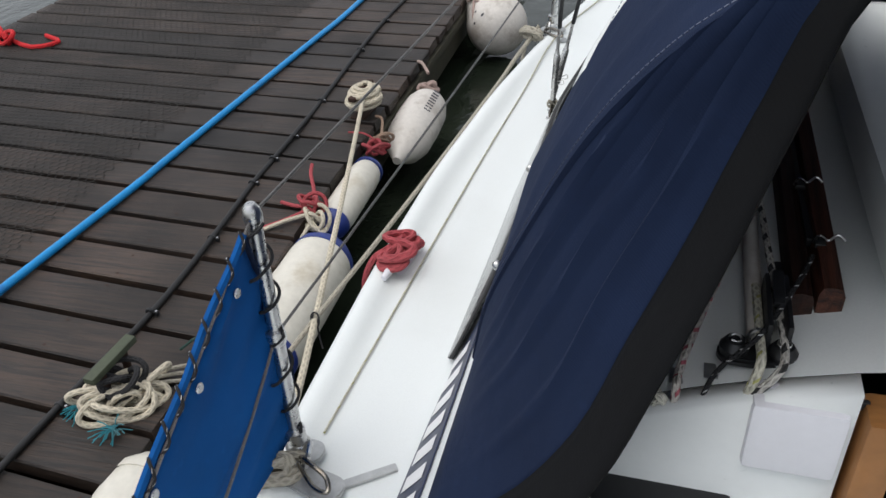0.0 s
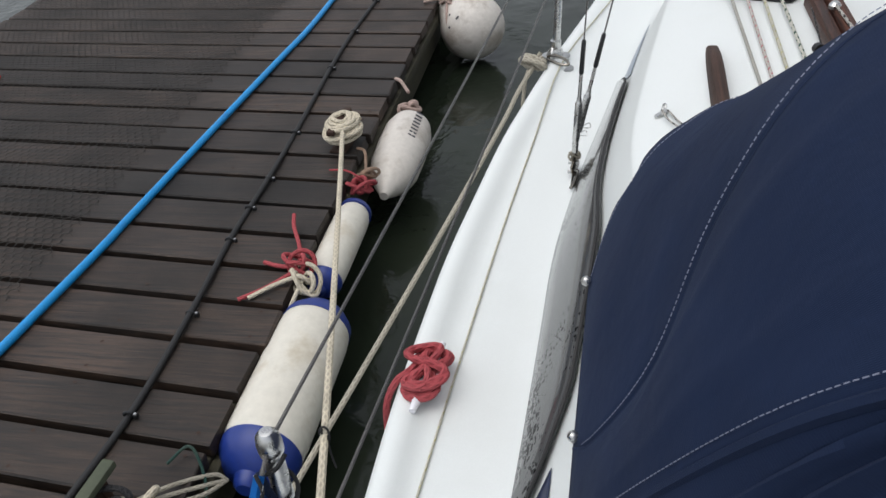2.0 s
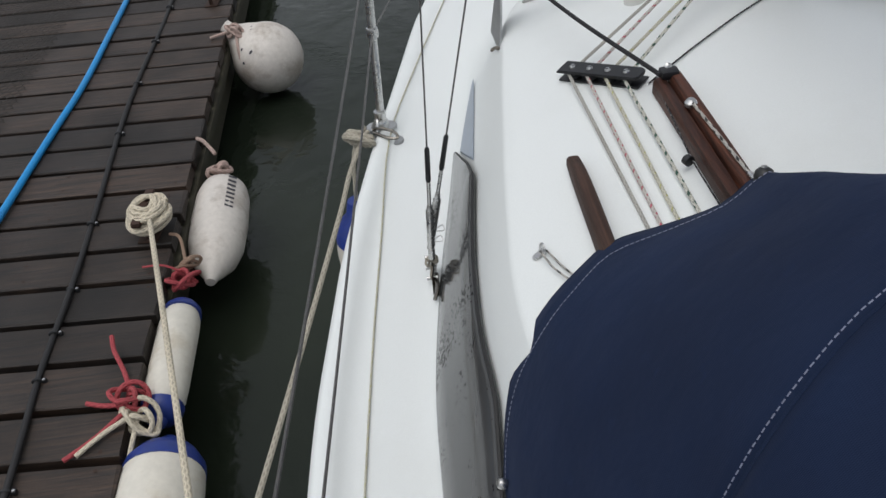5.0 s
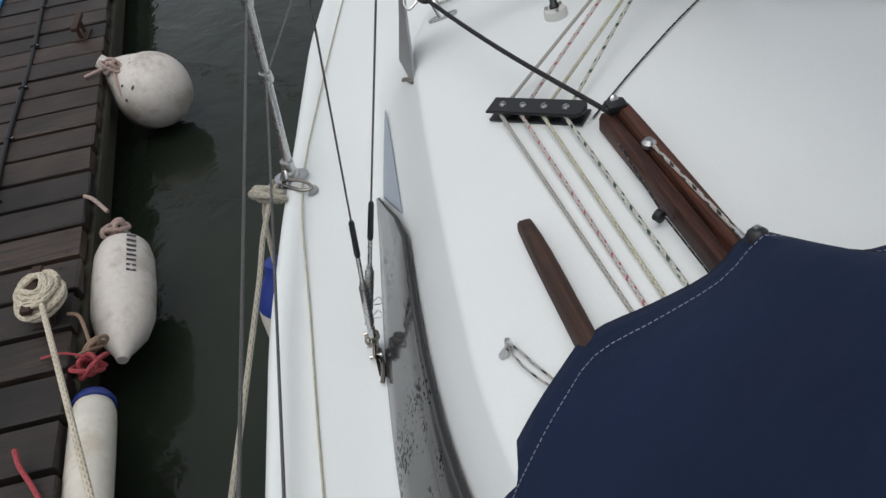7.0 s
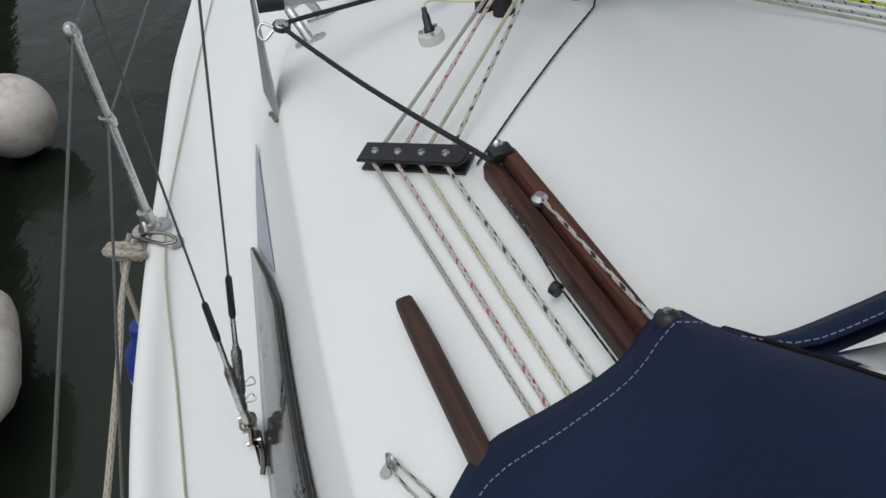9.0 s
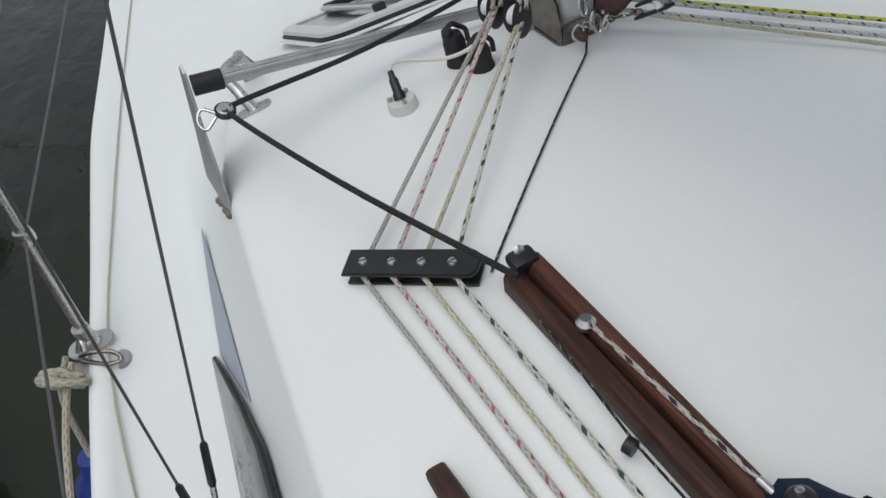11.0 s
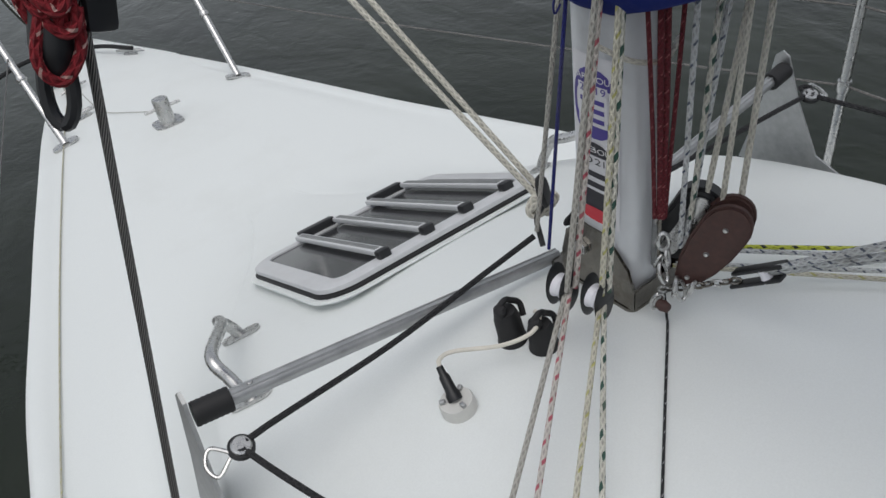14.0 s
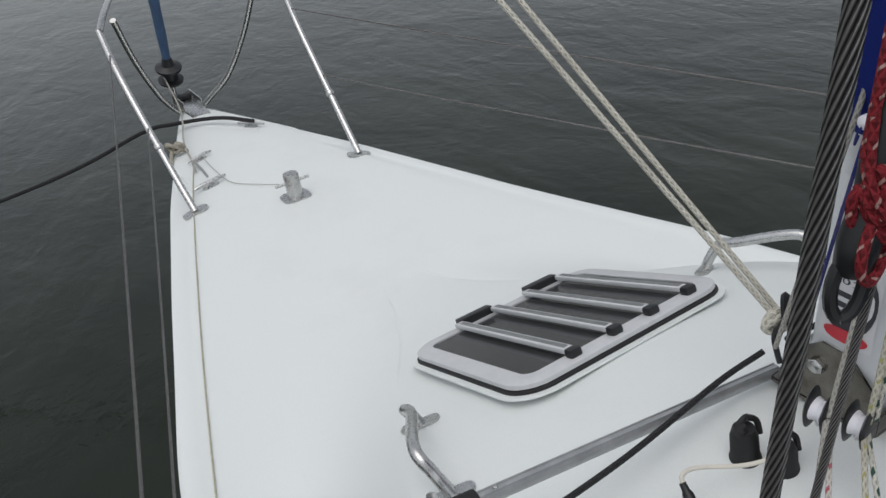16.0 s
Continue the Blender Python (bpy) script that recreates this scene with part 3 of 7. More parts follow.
HOOPS = [
    [(-0.692, -1.04, 1.07), (-0.674, -0.94, 1.09), (-0.647, -0.882, 1.14), (-0.602, -0.862, 1.213), (-0.55, -0.826, 1.24), (-0.494, -0.792, 1.257), (-0.41, -0.79, 1.277), (-0.332, -0.783, 1.297), (-0.272, -0.762, 1.328), (-0.24, -0.8, 1.322), (-0.2, -0.838, 1.32), (-0.1, -0.845, 1.325), (0, -0.84, 1.33)],
    [(-0.692, -1.36, 1.055), (-0.665, -1.40, 1.12), (-0.605, -1.41, 1.26), (-0.555, -1.35, 1.41), (-0.49, -1.31, 1.535), (-0.40, -1.27, 1.6), (-0.25, -1.25, 1.65), (0, -1.24, 1.67)],
    [(-0.692, -1.50, 1.005), (-0.66, -1.535, 1.14), (-0.595, -1.585, 1.3), (-0.525, -1.64, 1.45), (-0.455, -1.69, 1.555), (-0.39, -1.73, 1.62), (-0.33, -1.75, 1.665), (-0.2, -1.77, 1.71), (0, -1.78, 1.73)],
    [(-0.69, -1.775, 0.99), (-0.59, -1.8, 1.08), (-0.511, -1.796, 1.2), (-0.466, -1.765, 1.31), (-0.424, -1.745, 1.42), (-0.388, -1.745, 1.54), (-0.355, -1.77, 1.645), (-0.28, -1.81, 1.71), (-0.16, -1.83, 1.735), (0, -1.835, 1.745)],
    [(-0.67, -1.9, 0.97), (-0.56, -1.895, 1.08), (-0.478, -1.867, 1.22), (-0.435, -1.83, 1.32), (-0.398, -1.80, 1.42), (-0.365, -1.785, 1.54), (-0.335, -1.80, 1.65), (-0.265, -1.85, 1.70), (-0.15, -1.875, 1.72), (0, -1.885, 1.73)],
]


def hood_sheet(a, b, n=14, belly=0.0, crease=0.0, lo=0, hi=81, seed=0.0, sag=0.0, ridges=()):
    A, B = hoop(HOOPS[a]), hoop(HOOPS[b])
    rows = []
    for k in range(n + 1):
        t = k / n
        row = []
        for j in range(lo, min(hi, len(A))):
            p = A[j].lerp(B[j], t)
            s = j / (len(A) - 1)
            out = Vector((p.x, 0.3 * (p.y + 1.45), p.z - 1.05))
            out.normalize()
            w = math.sin(math.pi * t)
            fold = noise.noise((p.x * 3.0 + seed, p.y * 3.0, p.z * 3.0)) * 0.5 + 0.5 * math.sin((s * 46 + 5 * noise.noise((p.y * 2, p.z * 2, seed)))) * (1 if crease else 0)
            rid = sum(h * math.exp(-((t - c - 0.05 * math.sin(6 * s + 9 * c)) / wd) ** 2) for c, h, wd in ridges) * math.sin(math.pi * min(1, max(0, (s - 0.04) / 0.42)))
            p = p + out * rid
            p = p - Vector((0, 0, sag * w * math.sin(math.pi * min(1, max(0, (j - 30) / 20)))))
            foot = min(1.0, 14 * s, 14 * (1 - s))
            row.append(p + out * w * foot * (belly + crease * fold + 0.006 * noise.noise((p.x * 7, p.y * 7, p.z * 7 + seed))))
        rows.append(row)
    return grid_bm(rows, uvs=0.02)


hood = thing("sprayhood", "navy canvas sprayhood with black bound edge over the cabin entrance", "sprayhood")
for nm, bmx, mt, lb in (
    ("front_panel", hood_sheet(0, 1, 22, 0.02, 0.0, 0, 31), NAVY, "navy canvas front side panel"),
    ("front_panel", hood_sheet(0, 1, 22, 0.02, 0.0, 50, 81), NAVY, ""),
    ("crown_panel", hood_sheet(1, 2, 24, 0.012, 0.0, ridges=((0.35, 0.004, 0.06), (0.7, 0.004, 0.05))), NAVY, "navy canvas crown"),
    ("side_panel", hood_sheet(2, 3, 48, 0.014, 0.004, seed=4.0, ridges=((0.2, 0.010, 0.026), (0.4, 0.013, 0.026), (0.58, 0.013, 0.026), (0.76, 0.012, 0.026))), NAVY, "creased navy canvas side panel"),
    ("edge_band", hood_sheet(3, 4, 5, 0.004, 0.0), WEBBING, "black webbing aft edge"),
):
    thicken(part(nm, bmx, mt, hood, lb), 0.003)
F = hood_sheet(0, 1, 22, 0.0, 0.0, 30, 51, sag=0.05)
F.faces.ensure_lookup_table()
bmesh.ops.delete(F, geom=[F.faces[20 * i + j] for i in range(5, 17) for j in range(2, 18)], context="FACES")
thicken(part("window_surround", F, NAVY, hood), 0.003)
A, B = hoop(HOOPS[0]), hoop(HOOPS[1])
rows = []
for k in range(13):
    t = 0.2 + 0.6 * k / 12
    rows.append([A[j].lerp(B[j], t) + Vector((0, 0.006, 0.006 - 0.05 * math.sin(math.pi * t) * math.sin(math.pi * (j - 30) / 20))) for j in range(32, 49)])
for j in (30, 50):
    part("hem", tube_bm([A[j].lerp(B[j], k / 16) + Vector((0, 0.004, 0.004 + 0.01 * math.sin(math.pi * k / 16))) for k in range(17)], 0.004, 6), WEBBING, hood, "black bound edge")
part("window", grid_bm(rows), CLEAR, hood, "clear vinyl window").visible_shadow = False


def seam(a, off=0.004, mat=None, r=0.005, shift=0.0, lo=0, hi=81, name="seam"):
    H = hoop(HOOPS[a])
    path = []
    for p in H[lo:hi]:
        o = Vector((p.x, 0.3 * (p.y + 1.45), p.z - 1.05)).normalized()
        path.append(p + o * off + Vector((0, shift, 0)))
    return part(name, tube_bm(path, r, 6), mat or NAVY, hood)


seam(1, 0.001, NAVY, 0.003)
seam(2, 0.002, NAVY, 0.006)
THREAD = plain("pale_stitching", (0.2, 0.22, 0.3), 0.8, var=0.2)


def stitches(path, name="stitching"):
    bm = bmesh.new()
    path = [Vector(p) for p in path]
    for p, q in zip(path, path[1:]):
        n = max(1, int((q - p).length / 0.0065))
        for k in range(n):
            tube_bm([p.lerp(q, (k + 0.12) / n), p.lerp(q, (k + 0.78) / n)], 0.0007, 3, bm, False)
    return part(name, bm, THREAD, hood, smooth=False)


for a, sh in ((1, 0.004), (2, 0.014)):
    H = hoop(HOOPS[a])
    stitches([p + Vector((p.x, 0.3 * (p.y + 1.45), p.z - 1.05)).normalized() * 0.008 + Vector((0, sh, 0)) for p in H[2:79]])
A, B = hoop(HOOPS[0]), hoop(HOOPS[1])
pth = []
for j in range(1, 31):
    t = 0.1
    p = A[j].lerp(B[j], t)
    o = Vector((p.x, 0.3 * (p.y + 1.45), p.z - 1.05)).normalized()
    pth.append(p + o * (math.sin(math.pi * t) * 0.02 * min(1.0, 14 * j / 80) + 0.005))
stitches(pth)
collar, edge = [], []
for j in range(29, 40):
    up = Vector((0, 0, 0.006 + 0.01 * math.sin(math.pi * (j - 29) / 11)))
    p, q = A[j], A[j].lerp(B[j], 0.13)
    collar.append([p + up * 0.6, p.lerp(q, 0.5) + up * 1.4, q + up])
    edge.append(q + up * 1.2 + Vector((0, 0, 0.003)))
thicken(part("collar", grid_bm(collar, uvs=0.02), NAVY, hood, "folded navy canvas collar at the front edge"), 0.003)
stitches(edge)
for p in ((-0.7, -1.057, 1.085), (-0.697, -1.352, 1.07)):
    o = Vector((-0.8, 0, 0.6))
    part("snap_fastener", lathe_bm([(0.0, 0.005), (0.005, 0.004), (0.008, 0.0), (0.008, -0.006)], 12, aim(p, Vector(p) + o)), STEEL, hood)


# ---------------------------------------------------------------- cabin side windows and stripes
def side_point(y, h, s=-1, out=0.0):
    """A point on the cabin side: h 0 at the deck, 1 at the roof's shoulder."""
    xb, xs, zs, zc, zd, g = form(y)
    x, z = xb + (xs - xb) * h, zd + 0.008 + (zs + 0.14 * (zc - zs) - zd - 0.008) * h
    n = Vector((zs - zd, 0, xb - xs)).normalized()
    return Vector((s * (x + n.x * out) * (lean_out(y) if s > 0 else 1.0), y, z + n.z * out))


def side_panel(name, lower, upper, mat, s, thick, label, category, kind="", out=0.0):
    """A bent panel on the cabin side between two lines of (y, h)."""
    n = 40
    rows_in, rows_out = [], []
    for k in range(n + 1):
        t = k / n
        ya, ha = lower(t)
        yb, hb = upper(t)
        rows_out.append([side_point(ya + (yb - ya) * f, ha + (hb - ha) * f, s, out + thick * (1 if 0.02 < f < 0.98 else 0.4)) for f in (0, 0.06, 0.3, 0.5, 0.7, 0.94, 1)])
    bm = grid_bm(rows_out)
    bmesh.ops.recalc_face_normals(bm, faces=bm.faces)
    ob = part(name, bm, mat)
    thicken(ob, thick, 0)
    return tagged(ob, label, category, kind=kind)


def track(*pts):
    def f(t):
        d = t * (len(pts) - 1)
        i = min(int(d), len(pts) - 2)
        f_ = d - i
        return tuple(a + (b - a) * f_ for a, b in zip(pts[i], pts[i + 1]))
    return f


low = track((-1.34, 0.0), (-1.2, -0.01), (-0.9, -0.01), (-0.57, -0.02), (-0.28, -0.02), (-0.1, -0.02), (0.07, -0.02))
high = track((-1.36, 0.05), (-1.2, 0.45), (-0.9, 0.7), (-0.57, 0.6), (-0.28, 0.56), (-0.16, 0.4), (0.065, 0.0))
for s, n_ in ((-1, 1), (1, 2)):
    w = side_panel(f"window_{n_}", low, high, ACRYL, s, 0.007, "long smoked acrylic cabin window beaded with rain", "window", "structure", 0.006)
    edge = [side_point(*high(t / 40), s, 0.012) for t in range(41)]
    part("window_frame", tube_bm(edge, 0.0035, 6), RUBBER, w, "black rubber edge")
    st = side_panel("stripe", track((0.06, 0.03), (0.2, 0.11), (0.34, 0.195)), track((-0.17, 0.45), (0.1, 0.35), (0.345, 0.21)), STRIPE, s, 0.001, "silver blue decorative stripe on the cabin side", "stripe", out=0.002)
    st2 = side_panel("letter_strip", track((-1.75, -0.02), (-1.5, 0.0), (-1.36, 0.05)), track((-1.72, 0.2), (-1.5, 0.24), (-1.30, 0.28)), NAVYF, s, 0.001, "navy name strip with white letter bars", "sign", out=0.002)
    for k in range(7):
        yc = -1.70 + k * 0.052
        bm = bmesh.new()
        corners = [side_point(yc + dy, hh, s, 0.0045) for dy, hh in ((0, 0.035), (0.03, 0.035), (0.03, 0.17 + 0.006 * k), (0, 0.17 + 0.006 * k))]
        bm.faces.new([bm.verts.new(v) for v in corners])
        part("letter_bar", bm, STRIPEW, st2, smooth=False)


# ---------------------------------------------------------------- stanchions, lifelines, pulpit
def stanchion(base, top, mid, label, group="stanchions"):
    base, top = Vector(base), Vector(top)
    t = thing("stanchion", label, "stanchion", group, Matrix.Translation(base))
    o = -base
    part("base_plate", plate_bm(rounded(0.085, 0.05, 0.024), 0.005, 0.002), DULL, t)
    bm = lathe_bm([(0.022, 0), (0.02, 0.02), (0.016, 0.025), (0.016, 0.05)], 16)
    part("socket", bm, STEEL, t)
    d = top - base
    part("tube", tube_bm([d * 0.02, d * 0.97], 0.0108, 14), STEEL, t)
    m = Matrix.Translation(d)
    part("cap", lathe_bm([(0.0108, -0.026), (0.013, -0.02), (0.0138, -0.008), (0.012, 0.004), (0.007, 0.01), (0, 0.011)], 14, m), STEEL, t)
    mm = Vector(mid) - base
    part("eye", lathe_bm([(0.0145, -0.012), (0.016, 0), (0.0145, 0.012)], 12, Matrix.Translation(mm)), STEEL, t)
    return t


SA, SAT = (-0.868, 0.225, deck_z(-0.868, 0.225)), (-0.8445, 0.232, 1.362)
SF, SFT = (-0.965, -1.6, deck_z(-0.965, -1.6)), (-0.983, -1.555, 1.262)
stanchion(SA, SAT, (-0.854, 0.229, 1.17), "polished steel stanchion with a weathered rope at its foot")
stanchion(SF, SFT, (-0.975, -1.578, 1.06), "polished steel stanchion carrying the blue dodger cloth")
stanchion((0.955, 0.225, deck_z(0.955, 0.225)), (0.935, 0.2, 1.4), (0.945, 0.212, 1.17), "polished steel stanchion on the outer side deck")

pulpit = thing("pulpit", "bent stainless steel pulpit rail round the bow", "rail")
for s in (-1, 1):
    leg = [(s * 0.325, 2.17, deck_z(0.325, 2.17) + 0.004), (s * 0.338, 2.33, 1.005), (s * 0.358, 2.61, 1.26), (s * 0.362, 2.73, 1.42)]
    part("leg", tube_bm(smooth_path(leg, 6), 0.0125, 12), STEEL, pulpit)
    part("foot", plate_bm(rounded(0.095, 0.05, 0.024), 0.006, 0.002, deck_pose(s * 0.325, 2.175, 0)), STEEL, pulpit)
    front = [(s * 0.055, 3.27, 0.86), (s * 0.09, 3.24, 0.9), (s * 0.16, 3.1, 1.02), (s * 0.235, 2.96, 1.22), (s * 0.285, 2.84, 1.42)]
    part("front_leg", tube_bm(smooth_path(front, 6), 0.0125, 12), STEEL, pulpit)
top = [(-0.362, 2.72, 1.415), (-0.3, 2.9, 1.44), (-0.2, 3.2, 1.45), (-0.09, 3.42, 1.46), (0, 3.46, 1.46), (0.09, 3.42, 1.46), (0.2, 3.2, 1.45), (0.3, 2.9, 1.44), (0.362, 2.72, 1.415)]
part("top_rail", tube_bm(smooth_path(top, 6), 0.0125, 12), STEEL, pulpit)
for s in (-1, 1):
    part("clamp", lathe_bm([(0.015, -0.01), (0.018, 0), (0.015, 0.01)], 12, aim((s * 0.342, 2.385, 1.055), (s * 0.358, 2.61, 1.26))), STEEL, pulpit)

for s in (-1, 1):
    w = 0.0026
    up = [(s * 0.985, -2.32, 0.86), (s * 0.983, -1.555, 1.255), (-0.8445 if s < 0 else 0.935, 0.232 if s < 0 else 0.2, 1.35), (s * 0.36, 2.67, 1.34)]
    lo = [(s * 0.962, -1.8, 0.958), (s * 0.975, -1.578, 1.06), (-0.854 if s < 0 else 0.945, 0.229 if s < 0 else 0.212, 1.17), (s * 0.346, 2.45, 1.115)]
    for pts in (up, lo):
        path = []
        for a, b in zip(pts, pts[1:]):
            path += divided(a, b, 8, 0.006)[:-1]
        path.append(Vector(pts[-1]))
        rope_thing("lifeline", path, w, WIRE, "thin steel wire lifeline strung between the stanchions", "lifeline", 6, 2, "lifelines", smooth=False)

# dodger cloth aft of the after stanchion
rows = []
for k in range(31):
    t = k / 30
    y = -1.585 - 0.6 * t
    top_z = 1.245 - 0.515 * (-1.575 - y)
    row = []
    for j in range(15):
        f = j / 14
        fold = 0.012 * math.sin(j * 1.9 + 3 * math.sin(t * 5)) * (0.3 + 0.7 * math.sin(math.pi * min(1, t * 3 + 0.1)))
        row.append((-0.985 + 0.012 * (1 - f) + fold * 0.5 + 0.015 * noise.noise((y * 4, f * 3, 2.0)), y + 0.025 * math.sin(f * math.pi), 0.87 + (top_z - 0.87) * f))
    rows.append(row)
dodg = thing("dodger_cloth", "bright blue weather cloth laced to the stanchion and lifeline", "cloth")
thicken(part("cloth", grid_bm(rows, uvs=0.03), DODGER, dodg), 0.002)
part("hem", tube_bm([Vector(r[-1]) for r in rows], 0.006, 6), DODGER, dodg)
part("hem", tube_bm([Vector(v) for v in rows[0]], 0.006, 6), NAVY, dodg, "dark bound front edge")
for k in range(3, 31, 6):
    c = Vector(rows[k][13])
    part("eyelet", lathe_bm([(0.003, -0.002), (0.006, -0.002), (0.0075, 0), (0.006, 0.002), (0.003, 0.002)], 14, aim(c + Vector((0.004, 0, 0)), c + Vector((1, 0, 0)))), STEEL, dodg)
lace = []
for k in range(60):
    t = k / 59
    y = -1.59 - 0.58 * t
    lace.append((-0.985 + 0.009 * math.sin(k * 1.57), y, 1.248 - 0.515 * (-1.575 - y) + 0.009 * math.cos(k * 1.57)))
part("lacing", tube_bm(smooth_path(lace, 3), 0.0022, 5), R_BLKF, dodg, "black flecked lacing")
lace = []
a, b = Vector(SF), Vector(SFT)
for k in range(48):
    p = a.lerp(b, 0.12 + 0.84 * k / 47)
    lace.append(p + Vector((0.016 * math.cos(k * 0.8), 0.016 * math.sin(k * 0.8), 0)) + (Vector((0, -0.012, 0)) if k % 12 < 3 else Vector()))
part("lacing", tube_bm(smooth_path(lace, 3), 0.0026, 5), R_BLACK, dodg)

# fairlead plates and rope lumps at the stanchion feet
for (x, y), sd in (((-0.90, 0.2), 5), ((-0.955, -1.63), 9)):
    z = deck_z(x, y)
    pl = thing("fairlead_plate", "oval steel deck plate with a worn rope made fast", "fairlead")
    part("plate", plate_bm(rounded(0.12, 0.05, 0.024), 0.005, 0.002, Matrix.Translation((x + 0.03, y - 0.02, z + 0.004)) @ pose(0, 0, 0, 0, 0, -12)), DULL, pl)
    part("snap_shackle", tube_bm(smooth_path([(x + 0.01, y, z + 0.03), (x + 0.03, y - 0.015, z + 0.042), (x + 0.065, y - 0.03, z + 0.035), (x + 0.075, y - 0.05, z + 0.028), (x + 0.05, y - 0.045, z + 0.027), (x + 0.01, y - 0.01, z + 0.028)], 5), 0.0042, 8), TARN_REFL, pl)
    part("shackle", tube_bm(smooth_path([(x, y + 0.01, z + 0.01), (x + 0.012, y + 0.02, z + 0.035), (x + 0.024, y + 0.012, z + 0.05), (x + 0.02, y - 0.01, z + 0.02)], 5), 0.005, 8), STEEL, pl)
    rope_thing("rope_knot", tangle((x - 0.03, y - 0.03, z + 0.026), 0.042, 5, 0.007, sd, 0.35), 0.0075, R_OLD, "weathered grey mooring rope knotted round the stanchion foot", seg=7)

rope_thing("jackstay", [on_deck(x, y, 0.004) for x, y in ((-0.945, -1.55), (-0.932, -1.12), (-0.907, -0.6), (-0.88, -0.22), (-0.848, 0.16), (-0.765, 0.55), (-0.6, 1.21), (-0.43, 1.83), (-0.28, 2.35), (-0.2, 2.6))], 0.0022, R_WYEL, "thin pale line stretched along the side deck", n=4, seg=6)

a, b = Vector((-0.918, -1.671, 0)), Vector((-0.805, -1.587, 0))
m = Matrix.Translation(on_deck(-0.862, -1.63, 0.003)) @ pose(0, 0, 0, 0, 0, math.degrees(math.atan2(b.y - a.y, b.x - a.x)))
st = part("deck_strip", plate_bm(rounded(0.142, 0.016, 0.003), 0.004, 0.001), DULL, at=m)
tagged(st, "narrow worn metal strip fixed to the side deck", "strip")


# ---------------------------------------------------------------- shrouds
def turnbuckle(foot, d, parent):
    foot, d = Vector(foot), Vector(d).normalized()
    at = lambda k: foot + d * k
    part("toggle", tube_bm([at(0), at(0.025)], 0.0075, 8), STEEL, parent)
    bm = tube_bm([at(0.02), at(0.03), at(0.034), at(0.125), at(0.129), at(0.14)], 0, 10, radii=[0.005, 0.006, 0.0085, 0.0085, 0.006, 0.005])
    part("body", bm, STEEL, parent)
    part("stud", tube_bm([at(0.135), at(0.2)], 0.0042, 8), STEEL, parent)
    part("swage", tube_bm([at(0.195), at(0.2), at(0.27), at(0.275)], 0, 10, radii=[0.004, 0.0055, 0.005, 0.003]), BLACK, parent)
    part("split_pin", tube_bm(smooth_path([at(0.05) + Vector((0.008, 0, 0)), at(0.055) + Vector((0.02, 0.004, 0)), at(0.048) + Vector((0.024, -0.006, 0)), at(0.045) + Vector((0.008, -0.002, 0))], 4), 0.0012, 5), STEEL, parent)


for s in (-1, 1):
    pb = Vector((s * 0.77, -0.365, deck_z(-0.77, -0.365)))
    cp = thing("chainplate", "steel chainplate on the side deck with shackle pins", "chainplate", "chainplates")
    part("strap", box_bm(0.006, 0.05, 0.05, 0.003, Matrix.Translation(pb + Vector((0.004, -0.008, 0.024))) @ pose(0, 0, 0, 25, 0, s * 12)), TARN_REFL, cp)
    part("deck_plate", plate_bm(rounded(0.016, 0.075, 0.007), 0.004, 0.001, Matrix.Translation(pb + Vector((0.006, -0.03, 0.001)))), TARN_REFL, cp)
    part("link", tube_bm(smooth_path([pb + Vector((0.004, -0.02, 0.012)), pb + Vector((0.01, -0.045, 0.02)), pb + Vector((0.006, -0.07, 0.014)), pb + Vector((0, -0.085, 0.008))], 5), 0.0045, 8), TARN_REFL, cp)
    for k in range(3):
        part("pin", tube_bm([pb + Vector((-0.012, -0.022 + 0.016 * k, 0.014 + 0.016 * k)), pb + Vector((0.012, -0.022 + 0.016 * k, 0.014 + 0.016 * k))], 0.0045, 8), STEEL, cp)
    part("lashing", tube_bm(tangle(pb + Vector((0.002, -0.004, 0.05)), 0.013, 3, 0.003, 3, 0.7, 40), 0.0028, 6), R_OLD, cp)
    for nm, foot, topp in (
        ("inner", (s * 0.768, -0.352, 0.925), (s * 0.768 - s * 0.2428 * 6, -0.352 + 0.0639 * 6, 0.925 + 1.075 * 6)),
        ("outer", (s * 0.766, -0.38, 0.92), (s * 0.766 - s * 0.0693 * 6, -0.38 + 0.017 * 6, 0.92 + 1.08 * 6)),
    ):
        foot, topp = Vector(foot), Vector(topp)
        sh = thing("shroud", "stranded steel wire shroud on a tarnished rigging screw", "shroud", "shrouds")
        d = (topp - foot).normalized()
        turnbuckle(foot, d, sh)
        part("wire", tube_bm(divided(foot + d * 0.26, topp, 30), 0.0018 if nm == "inner" else 0.0017, 10), WIRE, sh)

# cleat lashed to the inner shroud
W0, W1 = Vector((-0.768, -0.352, 0.925)), Vector((-0.5252, -0.2881, 2.0))
dW = (W1 - W0).normalized()


def on_shroud(z):
    return W0 + (W1 - W0) * (z - W0.z) / (W1.z - W0.z)


